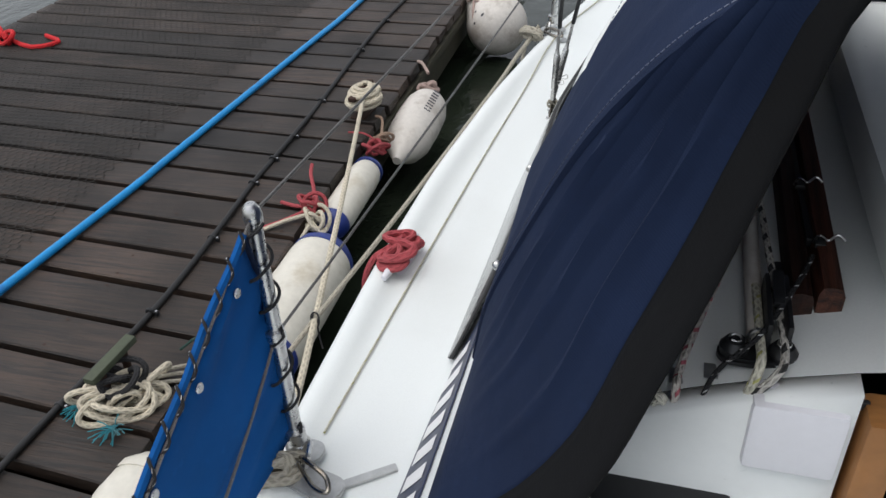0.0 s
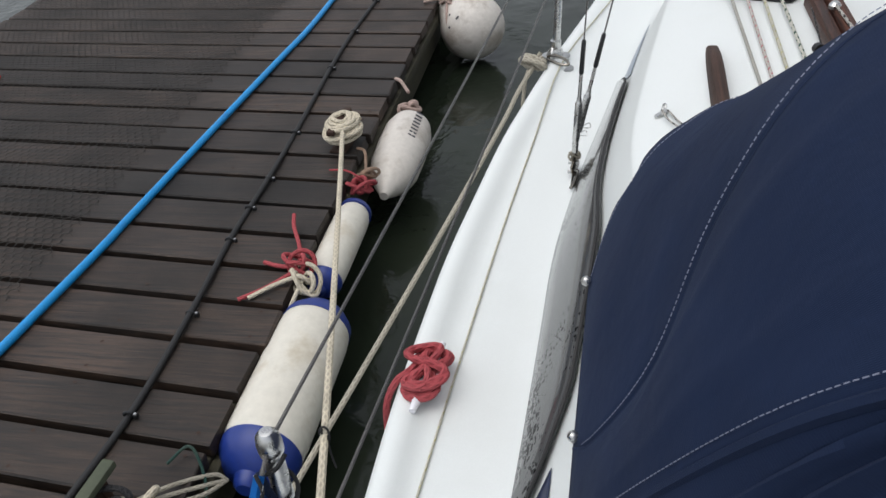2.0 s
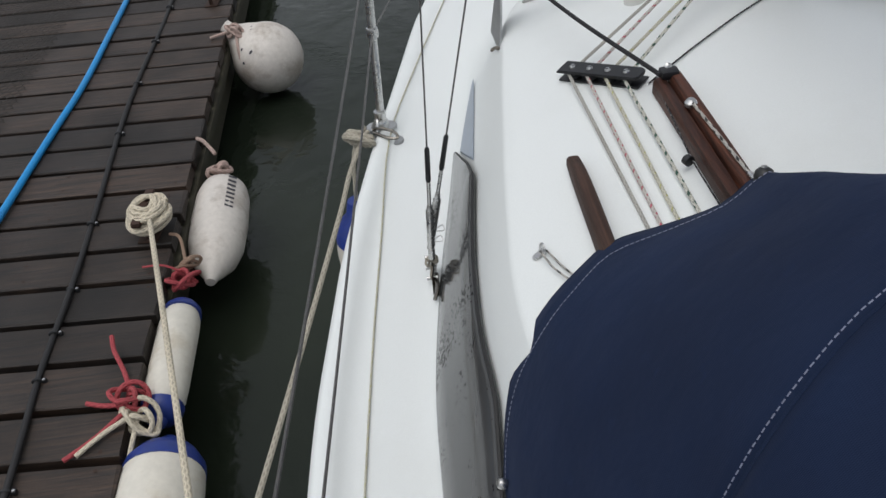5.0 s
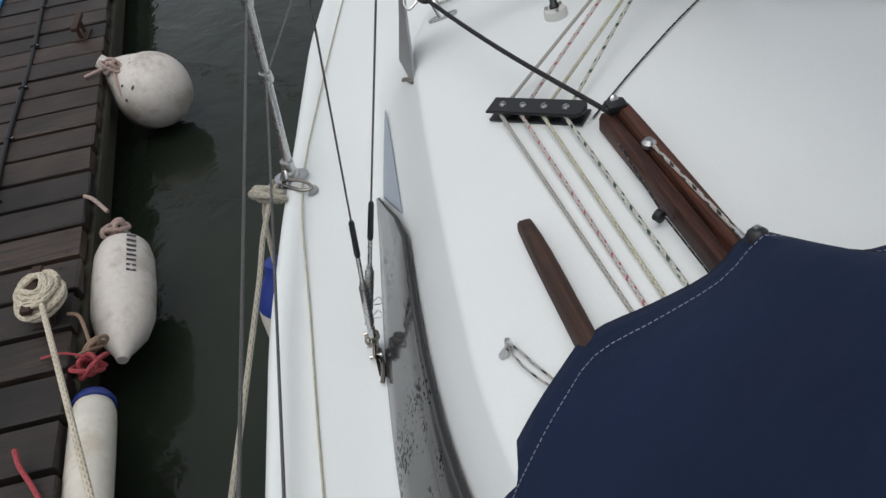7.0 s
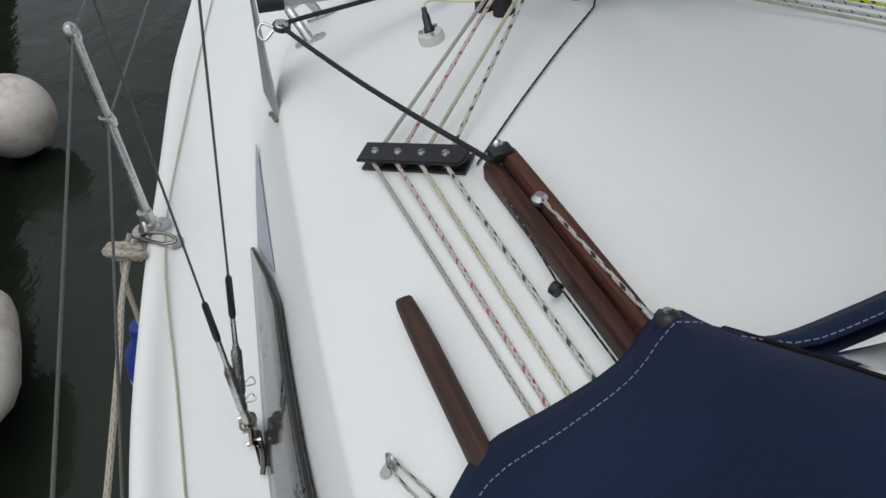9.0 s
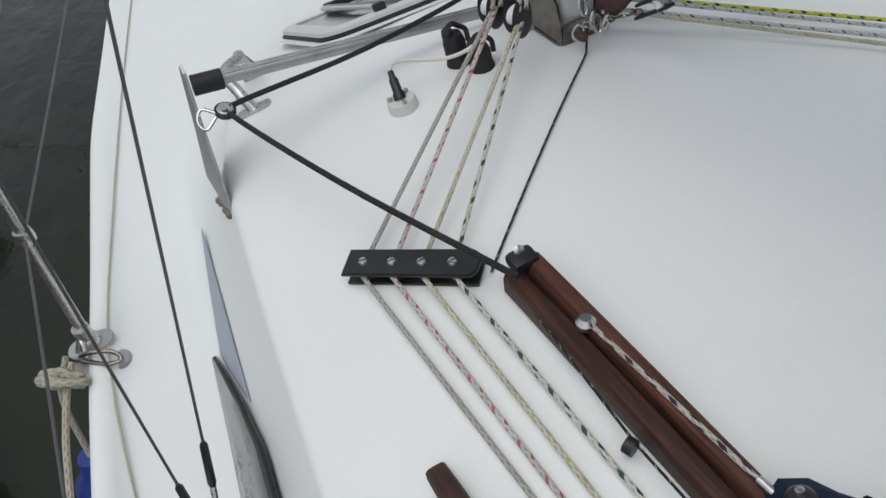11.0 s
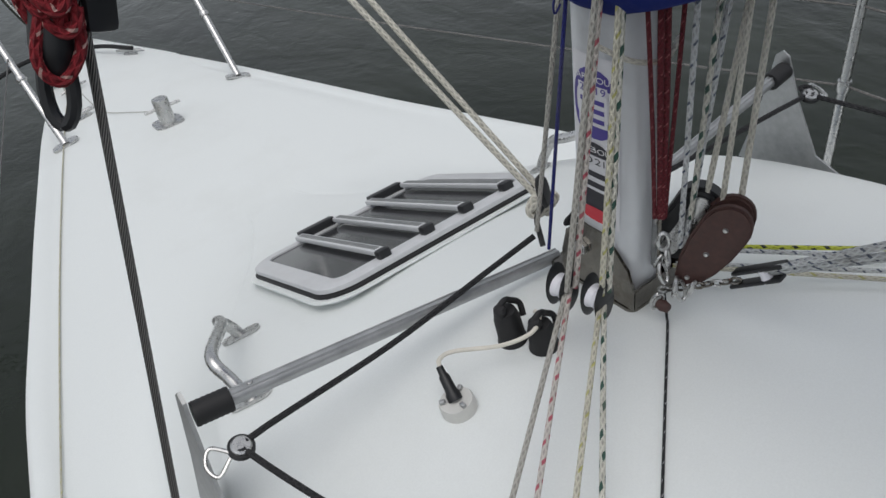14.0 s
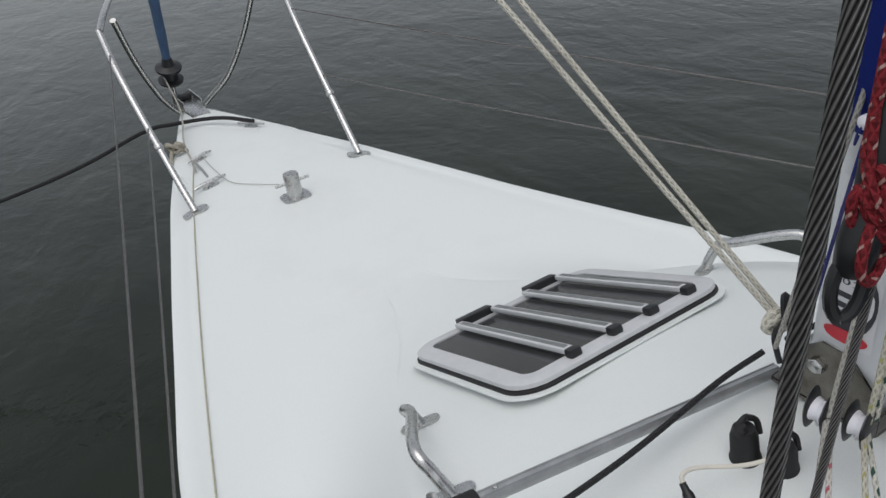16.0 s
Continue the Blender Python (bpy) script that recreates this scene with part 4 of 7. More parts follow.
lo_, hi_ = on_shroud(1.904) + Vector((-0.0125, 0.002, 0)), on_shroud(1.99) + Vector((-0.0065, 0.004, 0))
cl = thing("shroud_cleat", "black plastic cleat on a shroud wrapped in red flecked cord", "cleat")
ax = (hi_ - lo_).normalized()
bm = tube_bm([lo_ + ax * k for k in (0.016, 0.02, 0.028, 0.036, 0.045, 0.06, 0.075, 0.082, 0.086)], 0, 12, radii=[0.004, 0.0068, 0.0075, 0.0068, 0.006, 0.007, 0.0078, 0.0066, 0.0025])
part("horn", bm, BLACK, cl)
ex = ax.cross(Vector((0.62, 0.7, -0.3))).normalized()
eye = [lo_ + ax * (0.0125 - 0.0125 * math.cos(a)) + ex * 0.0052 * math.sin(a) for a in [2 * math.pi * q / 16 for q in range(17)]]
part("eye", tube_bm(eye, 0.0026, 8), BLACK, cl)
part("saddle", box_bm(0.008, 0.012, 0.032, 0.003, Matrix.Translation(on_shroud(1.945) + Vector((0.006, 0.001, 0))) @ ax.to_track_quat("Z", "Y").to_matrix().to_4x4()), BLACK, cl)
cc = lo_.lerp(hi_, 0.5) + Vector((0, -0.003, 0))
for sd, dz, tr in ((2, 0.004, 4), (7, -0.004, 3.5)):
    part("cord", tube_bm(tangle(cc + ax * dz, 0.0074, tr, 0.002, sd, 1.2, 60), 0.0021, 8), R_REDF, cl, "red cord with white flecks")
cord = [cc + Vector((-0.007, 0, 0.0)), cc + ax * 0.03 + Vector((-0.009, 0.004, 0)), cc + ax * 0.065 + Vector((-0.0095, 0.006, 0)), cc + ax * 0.6 + Vector((-0.025, 0.03, 0)), cc + ax * 3 + Vector((-0.05, 0.1, 0))]
part("cord", tube_bm(smooth_path(cord, 6), 0.0021, 8), R_REDF, cl)
for dd, zz in ((Vector((0.024, -0.004, 0.03)), 0.016), (Vector((0.027, -0.008, 0.022)), 0.004)):
    part("cord_end", tube_bm(smooth_path([cc + Vector((0.002, -0.004, -0.004)), cc + dd * 0.5 + Vector((0.004, 0, 0)), cc + dd, cc + dd * 1.15 + Vector((-0.002, 0, zz * 0.5))], 6), 0.002, 8), R_REDF, cl)
lp = [cc + ax * 0.004, cc - ax * 0.018 + Vector((-0.007, -0.003, 0)), cc - ax * 0.028 + Vector((0, -0.004, 0)), cc - ax * 0.018 + Vector((0.008, -0.003, 0)), cc + ax * 0.006 + Vector((0.004, -0.003, 0))]
part("cord_loop", tube_bm(smooth_path(lp, 6), 0.002, 8), R_REDF, cl)


# ---------------------------------------------------------------- cabin roof: rope organiser, rails, running lines
ORG = [Vector((-0.438 + 0.029 * k, -0.255 - 0.0293 * k, 0)) for k in range(4)]


def organiser(s):
    mid = (ORG[0] + ORG[3]) / 2
    mid = Vector((s * -1 * mid.x, mid.y, 0)) if s > 0 else mid
    ang = -46 if s < 0 else 46
    if s > 0:
        mid = mid + Vector((0.15, -0.13, 0))
    z = deck_z(mid.x, mid.y)
    t = thing("rope_organiser", "black deck organiser with four sheaves and steel screws", "organiser", "organisers", deck_pose(mid.x, mid.y, ang))
    part("base", box_bm(0.182, 0.04, 0.004, 0.001, pose(0.002, 0, 0.003)), BLACK, t)
    part("top_plate", plate_bm([(-0.09, -0.02), (0.088, -0.02), (0.095, -0.013), (0.0965, 0.004), (0.092, 0.015), (0.083, 0.02), (-0.09, 0.02)], 0.005, 0.0015, pose(0, 0, 0.019)), BLACK, t)
    for k in range(4):
        x = -0.064 + k * 0.0415
        part("sheave", lathe_bm([(0.016, 0.005), (0.013, 0.009), (0.013, 0.014), (0.016, 0.018)], 16, pose(x, 0, 0)), BLACK, t)
        sc = part("screw", lathe_bm([(0.0, 0.0275), (0.005, 0.027), (0.0068, 0.0245), (0.0068, 0.02)], 14, pose(x, 0, 0)), STEEL, t)
        part("slot", box_bm(0.010, 0.0014, 0.001, 0, pose(x, 0, 0.0272, 0, 0, 15 + 10 * k)), MARK, sc)
    return t


organiser(-1)
organiser(1)


MB = [(-0.108, -0.045, 1.402), (-0.102, -0.045, 1.402), (-0.086, -0.078, 1.39), (-0.080, -0.078, 1.39)]
AFTX = [-0.412, -0.405, -0.385, -0.35]
FL = [(R_GREY, "pale grey"), (R_WRED, "white and red flecked"), (R_WYEL, "white and yellow flecked"), (R_WGRN, "white and green flecked")]
for s in (-1, 1):
    for k in range(4):
        o = ORG[k]
        ox = o.x if s < 0 else -o.x + 0.15
        o = o if s < 0 else o + Vector((0, -0.13, 0))
        ax_ = AFTX[k] if s < 0 else -AFTX[k] + 0.11
        mt, lb = FL[k] if s < 0 else ((R_YEL, "lime and black flecked"), (R_WBLU, "white and blue flecked"), (R_WBLU, "white and blue flecked"), (R_WYEL, "white and yellow flecked"))[k]
        mb = MB[k] if s < 0 else (-MB[k][0], MB[k][1] + 0.03, 1.33)
        pts = [Vector(mb)] + divided(mb, (ox, o.y + 0.012, deck_z(ox, o.y) + 0.012), 6)[1:] + divided((ox + s * 0.014, o.y, deck_z(ox, o.y) + 0.012), (ax_, -1.3, deck_z(ax_, -1.3) + 0.012), 8)
        rope_thing("halyard", pts, 0.0033, mt, f"{lb} braided line led aft over the cabin roof", "rope", 8, 1, "lines led aft", smooth=False)


def wood_rail(name, x, y0, y1, w, h, mat, label, category, rnd=True, group="", lean=0.0):
    rows = []
    n = 24
    prof = [(-w / 2, 0), (-w / 2, h * 0.7), (-w * 0.36, h * 0.95), (0, h), (w * 0.36, h * 0.95), (w / 2, h * 0.7), (w / 2, 0)]
    for k in range(n + 1):
        t = k / n
        y = y0 + (y1 - y0) * t
        e = 1.0
        if rnd and k < 4:
            e = (0.6, 0.85, 0.97, 1.0)[k]
        xx = x + lean * (y0 - y)
        rows.append([(xx + px_ * (0.6 + 0.4 * e), y, deck_z(x, y) + 0.002 + pz * e) for px_, pz in prof])
    bm = grid_bm(rows)
    vs = list(bm.verts)
    bm.faces.new(vs[:7])
    bm.faces.new(vs[-7:])
    bmesh.ops.recalc_face_normals(bm, faces=bm.faces)
    return tagged(part(name, bm, mat), label, category, group)


for s in (-1, 1):
    wood_rail("handrail", -0.501 if s < 0 else 0.605, -0.546, -1.55, 0.027, 0.03, TEAKG, "weathered teak handrail on the cabin roof", "handrail", group="handrails")

# hatch runner with its line
for s in (-1, 1):
    x = -0.303 if s < 0 else 0.41
    run = thing("hatch_runner", "reddish varnished hardwood hatch runner on the cabin roof", "runner", "hatch runners")
    for dx, w, h in ((-0.0135, 0.024, 0.03), (0.0135, 0.025, 0.034)):
        o = wood_rail("rail", x + s * dx * -1, -0.408, -1.63, w, h, TEAK, "", "", False, lean=-s * 0.012)
        o.parent = run
    bm = box_bm(0.012, 1.08, 0.012, 0.002, Matrix.Translation((x - s * 0.008, -1.0, deck_z(x, -1.0) + 0.014)) @ pose(0, 0, 0, 0, 0, -s * 0.7))
    part("groove", bm, BLACK, run)
    z = deck_z(x, -0.46)
    part("end_fairlead", box_bm(0.034, 0.028, 0.018, 0.007, pose(x + 0.002 * -s, -0.408, z + 0.034)), BLACK, run, "black plastic fairlead")
    part("end_eye", lathe_bm([(0.004, -0.002), (0.007, 0), (0.004, 0.002)], 14, pose(x + 0.002 * -s, -0.402, z + 0.044, 60, 0, 0)), STEEL, run)
    part("pad_eye", lathe_bm([(0.0, 0.012), (0.006, 0.012), (0.011, 0.006), (0.011, 0)], 12, pose(x - s * 0.004, -0.525, z + 0.034)), STEEL, run)
    part("clip", lathe_bm([(0.004, -0.005), (0.009, -0.005), (0.009, 0.005), (0.004, 0.005)], 12, pose(x + s * 0.038, -0.652, z + 0.012, 90, 0, 20)), BLACK, run)
    part("control_line", tube_bm(divided((x - s * 0.005, -0.53, z + 0.041), (x - s * 0.019, -0.775, z + 0.046), 6), 0.0027, 8), R_WBLK, run, "black and white flecked line")
    part("ferrule", tube_bm([(x - s * 0.0178, -0.75, z + 0.046), (x - s * 0.0195, -0.785, z + 0.047)], 0.0044, 10), STEEL, run)
    part("tie_down", tube_bm([Vector((x + s * 0.02, -0.405, z + 0.02)), Vector((x + s * 0.033, -0.655, z + 0.014)), Vector((x + s * 0.028, -0.83, z + 0.012))], 0.0016, 6), R_BLKF, run)
    kn = thing("screw_fastening", "black knob with a steel screw holding the sprayhood", "knob", "hood knobs")
    part("knob", lathe_bm([(0.013, -0.03), (0.014, 0.0), (0.012, 0.008), (0.007, 0.012), (0, 0.013)], 18, Matrix.Translation((s * 0.284, -0.79, 1.345)) @ pose(0, 0, 0, -20, 0, 0)), BLACK, kn)
    part("screw", lathe_bm([(0.0045, 0.011), (0.004, 0.015), (0, 0.016)], 12, Matrix.Translation((s * 0.284, -0.79, 1.345)) @ pose(0, 0, 0, -20, 0, 0)), STEEL, kn)
    part("stud", lathe_bm([(0.008, 0), (0.007, 0.006), (0, 0.008)], 12, Matrix.Translation((s * 0.3, -0.835, 1.325)) @ pose(0, 0, 0, -30, 0, 0)), STEEL, kn)

# sliding hatch between the runners
bm = box_bm(0.47, 0.74, 0.07, 0.02, pose(0, -1.27, 1.338))
slide = tagged(part("sliding_hatch", bm, GEL), "white sliding cabin hatch under the sprayhood", "hatch")
part("end_trim", box_bm(0.45, 0.028, 0.06, 0.008, pose(0, -1.655, 1.345)), BOARD, slide, "varnished wooden end trim")

# chain of small line from a pad to the hood
pd = Vector((-0.592, -0.742, deck_z(-0.592, -0.742)))
ch = thing("hood_tie", "flecked cord tie shackled to a pad eye on the roof", "tie")
part("pad", plate_bm(rounded(0.026, 0.013, 0.006), 0.003, 0.001, deck_pose(-0.592, -0.742, 30, 0.002)), STEEL, ch)
part("shackle", tube_bm(smooth_path([pd + Vector((0, 0, 0.004)), pd + Vector((0.003, 0.009, 0.015)), pd + Vector((0.006, 0.0, 0.019)), pd + Vector((0.004, -0.009, 0.008))], 5), 0.0022, 7), STEEL, ch)
for dx in (-0.004, 0.006):
    part("cord", tube_bm(smooth_path([pd + Vector((0.004 + dx, -0.004, 0.012)), pd + Vector((0.02 + dx * 1.4, -0.05, 0.014)), pd + Vector((0.045 + dx, -0.115, 0.03))], 6), 0.0017, 7), R_WBLK, ch)

# ---------------------------------------------------------------- mast-raising struts, abeam of the mast
for s in (-1, 1):
    shift = Matrix.Translation((0.085 if s > 0 else 0.0, 0, 0))
    tb = thing("strut_bracket", "upright dull steel side plate stained with sealant at its foot", "bracket", "strut brackets", shift)
    zf = deck_z(-0.548, 0.14)
    prof = [(y, z - zf) for y, z in ((0.062 if s < 0 else -0.02, 1.15), (0.24, 1.13), (0.2, 1.25), (0.17, 1.376), (0.157, 1.387), (0.144, 1.378), (0.122, 1.3), (0.078, 1.195))]
    own = plate_bm([(y, z) for y, z in prof], 0.005, 0.001)
    m = Matrix(((0, 0, s * 1, s * 0.548), (1, 0, 0, 0), (0, 1, 0, zf), (0, 0, 0, 1)))
    sh_ = Matrix.Identity(4)
    sh_[0][2] = -s * 0.1
    bmesh.ops.transform(own, matrix=Matrix.Translation((0, 0, zf)) @ sh_ @ Matrix.Translation((0, 0, -zf)) @ m, verts=own.verts)
    bmesh.ops.recalc_face_normals(own, faces=own.faces)
    part("plate", own, DULL, tb)
    rng = random.Random(4)
    bm = bmesh.new()
    for k in range(16):
        y = 0.066 + 0.011 * k
        bm = lathe_bm([(0.0, 0.004), (0.004, 0.002), (0.0055, -0.003)], 7, pose(s * 0.552 + rng.uniform(-0.003, 0.003), y, deck_z(-0.552, y) + 0.003), bm)
    part("sealant", bm, SEALANT, tb, "lumpy grey-brown sealant bead")
    e0, e1 = Vector((s * 0.515, 0.148, 1.352)), Vector((s * -0.02, 0.112, 1.296))
    sr = thing("strut", "alloy strut tube with taped end reaching to the mast", "strut", "struts", shift)
    d = (e1 - e0).normalized()
    bm = tube_bm([e0 + d * 0.01, e1], 0.0088, 14)
    for v in bm.verts:
        c = e0 + d * (v.co - e0).dot(d)
        v.co = c + Vector(((v.co - c).x, (v.co - c).y, (v.co - c).z * 1.15))
    part("tube", bm, ALU, sr)
    side = d.cross(Vector((0, 0, 1))).normalized()
    for q in (-1, 1):
        part("flange", tube_bm([e0 + d * 0.03 + side * 0.004 * q + Vector((0, 0, 0.0098)), e1 + side * 0.004 * q + Vector((0, 0, 0.0098))], 0.0016, 5), ALU, sr)
    bm = tube_bm([e0 - d * 0.008 + d * 0.046 * k / 14 for k in range(15)], 0, 18, radii=[0.0155 + 0.0007 * (k % 2) for k in range(15)])
    part("tape", bm, RUBBER, sr, "black wound tape")
    part("rivet", lathe_bm([(0.004, 0), (0.003, 0.002), (0, 0.003)], 8, Matrix.Translation(e0 + d * 0.065 + Vector((0, 0, 0.0105)))), STEEL, sr)
    pc = Vector((s * 0.498, 0.081, 1.334))
    bl = thing("turning_block", "small pulley block shackled to the side bracket", "block", "turning blocks", shift)
    part("cheek", lathe_bm([(0.0, 0.007), (0.0105, 0.007), (0.0125, 0.005), (0.0125, 0.003)], 20, Matrix.Translation(pc) @ pose(0, 0, 0, 15, -s * 10, 0)), STEEL, bl)
    part("sheave", lathe_bm([(0.016, -0.003), (0.013, 0.0), (0.016, 0.003)], 20, Matrix.Translation(pc) @ pose(0, 0, 0, 15, -s * 10, 0)), BLACK, bl)
    for k in range(3):
        part("slot", tube_bm([Matrix.Translation(pc) @ pose(0, 0, 0, 15, -s * 10, 120 * k + a_) @ Vector((0.0078, 0, 0.0072)) for a_ in (0, 20, 40, 60)], 0.0015, 5), BLACK, bl)
    part("shackle", tube_bm(smooth_path([pc + Vector((s * 0.012, 0.002, 0)), pc + Vector((s * 0.03, 0.02, 0.004)), pc + Vector((s * 0.042, 0.008, -0.006)), pc + Vector((s * 0.036, -0.01, -0.012)), pc + Vector((s * 0.016, -0.004, -0.002))], 6), 0.0026, 7), STEEL, bl)
    rope_thing("control_line", [(s * 0.326, -0.438, deck_z(0.326, -0.438) + 0.046), pc.lerp(Vector((s * 0.345, -0.425, 1.324)), 0.5) + Vector((0, 0, -0.002)), pc + Vector((-s * 0.004, -0.016, 0)), pc + Vector((-s * 0.016, 0.004, 0.002)), pc.lerp(Vector((s * 0.06, 0.12, 1.325)), 0.5), (s * 0.1, 0.116, 1.338), (s * 0.03, 0.1, 1.365)] if s < 0 else [(0.72, -0.4, 1.28), pc + Vector((0.089, -0.016, 0)), pc + Vector((0.069, 0.004, 0.002)), (0.09, 0.12, 1.327), (0.045, 0.09, 1.38)], 0.0042, R_BLACK, "black control line rove through the turning block", n=6)
    # grab rail forward of it
    gr = thing("grab_rail", "bent stainless grab rail on the forward slope of the roof", "rail", "grab rails")
    f0, f1 = on_deck(s * 0.358, 0.53), on_deck(s * 0.425, 0.31)
    part("tube", tube_bm(smooth_path([f0, f0 + Vector((s * 0.012, -0.002, 0.03)), f0 + Vector((s * 0.03, -0.012, 0.062)), f0 + Vector((s * 0.034, -0.045, 0.078)), f1 + Vector((s * 0.018, 0.07, 0.052)), f1 + Vector((s * 0.012, 0.03, 0.03)), f1], 6), 0.0105, 12), STEEL, gr)
    for f_, r_ in ((f0, 20), (f1, 20)):
        part("foot", plate_bm(rounded(0.03, 0.075, 0.0145), 0.005, 0.0015, deck_pose(f_.x, f_.y, -60 * s, 0.001)), STEEL, gr)

# ---------------------------------------------------------------- deck plug and glands
pg = thing("deck_socket", "grey deck socket with black plug and white cable", "socket")
part("body", lathe_bm([(0.0235, -0.004), (0.023, 0.013), (0.021, 0.017), (0.0, 0.018)], 24, deck_pose(-0.253, 0.002)), plain("grey_plastic", (0.6, 0.6, 0.57), 0.4, var=0.1), pg)
for k in range(3):
    part("lug", box_bm(0.008, 0.006, 0.006, 0.002, deck_pose(-0.253, 0.002, 120 * k + 30) @ pose(0.0165, 0, 0.02)), DULL, pg)
pm = deck_pose(-0.253, 0.002) @ pose(0, 0, 0.016, -42, 16, 0)
part("plug", lathe_bm([(0.0095, 0), (0.0095, 0.009), (0.0075, 0.013), (0.007, 0.032), (0.005, 0.036), (0.0045, 0.046), (0.0, 0.047)], 16, pm), BLACK, pg)
tip = pm @ Vector((0, 0, 0.045))
part("cable", tube_bm(smooth_path([tip, tip + Vector((0.006, 0.006, 0.006)), tip + Vector((0.026, 0.002, 0.008)), (-0.175, 0.006, 1.322), (-0.14, -0.012, 1.332), (-0.115, 0.0, 1.336), (-0.105, 0.02, 1.325)], 6), 0.003, 8), PVCW, pg, "white cable")
for gx, gy, h in ((-0.133, 0.037, 0.052), (-0.115, -0.005, 0.04)):
    gl = thing("cable_gland", "black rubber swan-neck cable gland on the roof", "gland", "cable glands")
    m = deck_pose(gx, gy)
    part("body", lathe_bm([(0.0205, 0), (0.02, 0.004), (0.0185, 0.007), (0.0178, h * 0.75), (0.014, h), (0.0, h + 0.003)], 20, m), RUBBER, gl)
    part("loop", tube_bm(smooth_path([m @ Vector(v) for v in ((-0.006, 0, h - 0.002), (-0.007, 0.0, h + 0.01), (0.004, 0.0, h + 0.015), (0.014, 0.003, h + 0.006), (0.024, 0.0, h - 0.004), (0.021, -0.007, h - 0.02))], 6), 0.0042, 8), RUBBER, gl)
    part("cap", lathe_bm([(0.009, 0), (0.009, 0.012), (0.005, 0.016), (0.0, 0.016)], 14, m @ pose(-0.008, 0, h - 0.002, 15, 0, 0)), RUBBER, gl)


# ---------------------------------------------------------------- fore hatch
HM = Matrix.Translation((0, 0.575, 1.113)) @ pose(0, 0, 0, -23, 0, 0)
hat = thing("fore_hatch", "alloy framed deck hatch with dark panes and four tread bars", "hatch", at=HM)
part("flange", plate_bm(rounded(0.512, 0.482, 0.076), 0.004, 0.001, pose(0, 0, 0.004)), GEL, hat, "white moulded flange")
HW, HL = 0.48, 0.45


def ring_bm(w, h, r, wall, z0, z1):
    o, i = rounded(w, h, r), rounded(w - 2 * wall, h - 2 * wall, max(r - wall, 0.005))
    own = bmesh.new()
    n = len(o)
    L = [[own.verts.new((x, y, z)) for x, y in ring] for ring, z in ((o, z0), (o, z1 - 0.004), ([(x * (1 - 0.006 / w * 2), y * (1 - 0.006 / h * 2)) for x, y in o], z1), (i, z1), (i, z0))]
    for a, b in zip(L, L[1:]):
        for k in range(n):
            own.faces.new((a[k], a[(k + 1) % n], b[(k + 1) % n], b[k]))
    bmesh.ops.recalc_face_normals(own, faces=own.faces)
    return own


BARM = plain("satin_grey_paint", (0.6, 0.61, 0.62), 0.4, 0.1, var=0.1, scale=50, bumpy=0.05)
part("coaming", ring_bm(HW - 0.02, HL - 0.02, 0.05, 0.02, -0.03, 0.006), GEL, hat)
part("lower_frame", ring_bm(HW + 0.008, HL + 0.008, 0.064, 0.02, 0.007, 0.016), RUBBER, hat, "black rubber seal and lower frame")
part("upper_frame", ring_bm(HW, HL, 0.06, 0.036, 0.016, 0.028), BARM, hat, "grey alloy upper frame")
part("pane", plate_bm(rounded(HW - 0.046, HL - 0.046, 0.035), 0.005, 0, pose(0, 0, 0.02)), HATCHG, hat, "dark smoked pane")
for x in (-0.116, -0.023, 0.064, 0.158):
    br = part("tread_bar", box_bm(0.022, 0.41, 0.01, 0.004, pose(x, 0.0, 0.037)), BARM, hat, "grey alloy tread bar")
    for y in (-0.207,):
        part("end_cap", box_bm(0.025, 0.022, 0.018, 0.006, pose(x, y, 0.0345)), BLACK, br, "black end cap")
    bm = bmesh.new()
    for dx in (-0.004, 0.0, 0.004):
        bm = box_bm(0.0018, 0.38, 0.002, 0, pose(x + dx, 0, 0.0425), bm)
    part("grip_ridge", bm, DULL, br)
for x in (-0.07, 0.111):
    part("hinge", box_bm(0.085, 0.026, 0.018, 0.004, pose(x, 0.214, 0.036)), BLACK, hat, "black hinge block")

# ---------------------------------------------------------------- foredeck fittings
sp = thing("samson_post", "stainless samson post with a cross pin on the foredeck", "bollard")
m = deck_pose(-0.02, 1.98)
part("base_plate", plate_bm(rounded(0.1, 0.085, 0.025), 0.006, 0.002, m), STEEL, sp)
part("post", lathe_bm([(0.029, 0.004), (0.027, 0.012), (0.027, 0.085), (0.025, 0.09), (0.0, 0.091)], 22, m), STEEL, sp)
part("cross_pin", tube_bm([m @ Vector((-0.062, 0, 0.058)), m @ Vector((0.062, 0, 0.058))], 0.0055, 10), STEEL, sp)
for k in range(4):
    part("screw", lathe_bm([(0.005, 0), (0.004, 0.002), (0, 0.003)], 8, m @ pose(0.038 * (-1) ** k, 0.03 * (1 if k > 1 else -1), 0.006)), DULL, sp)


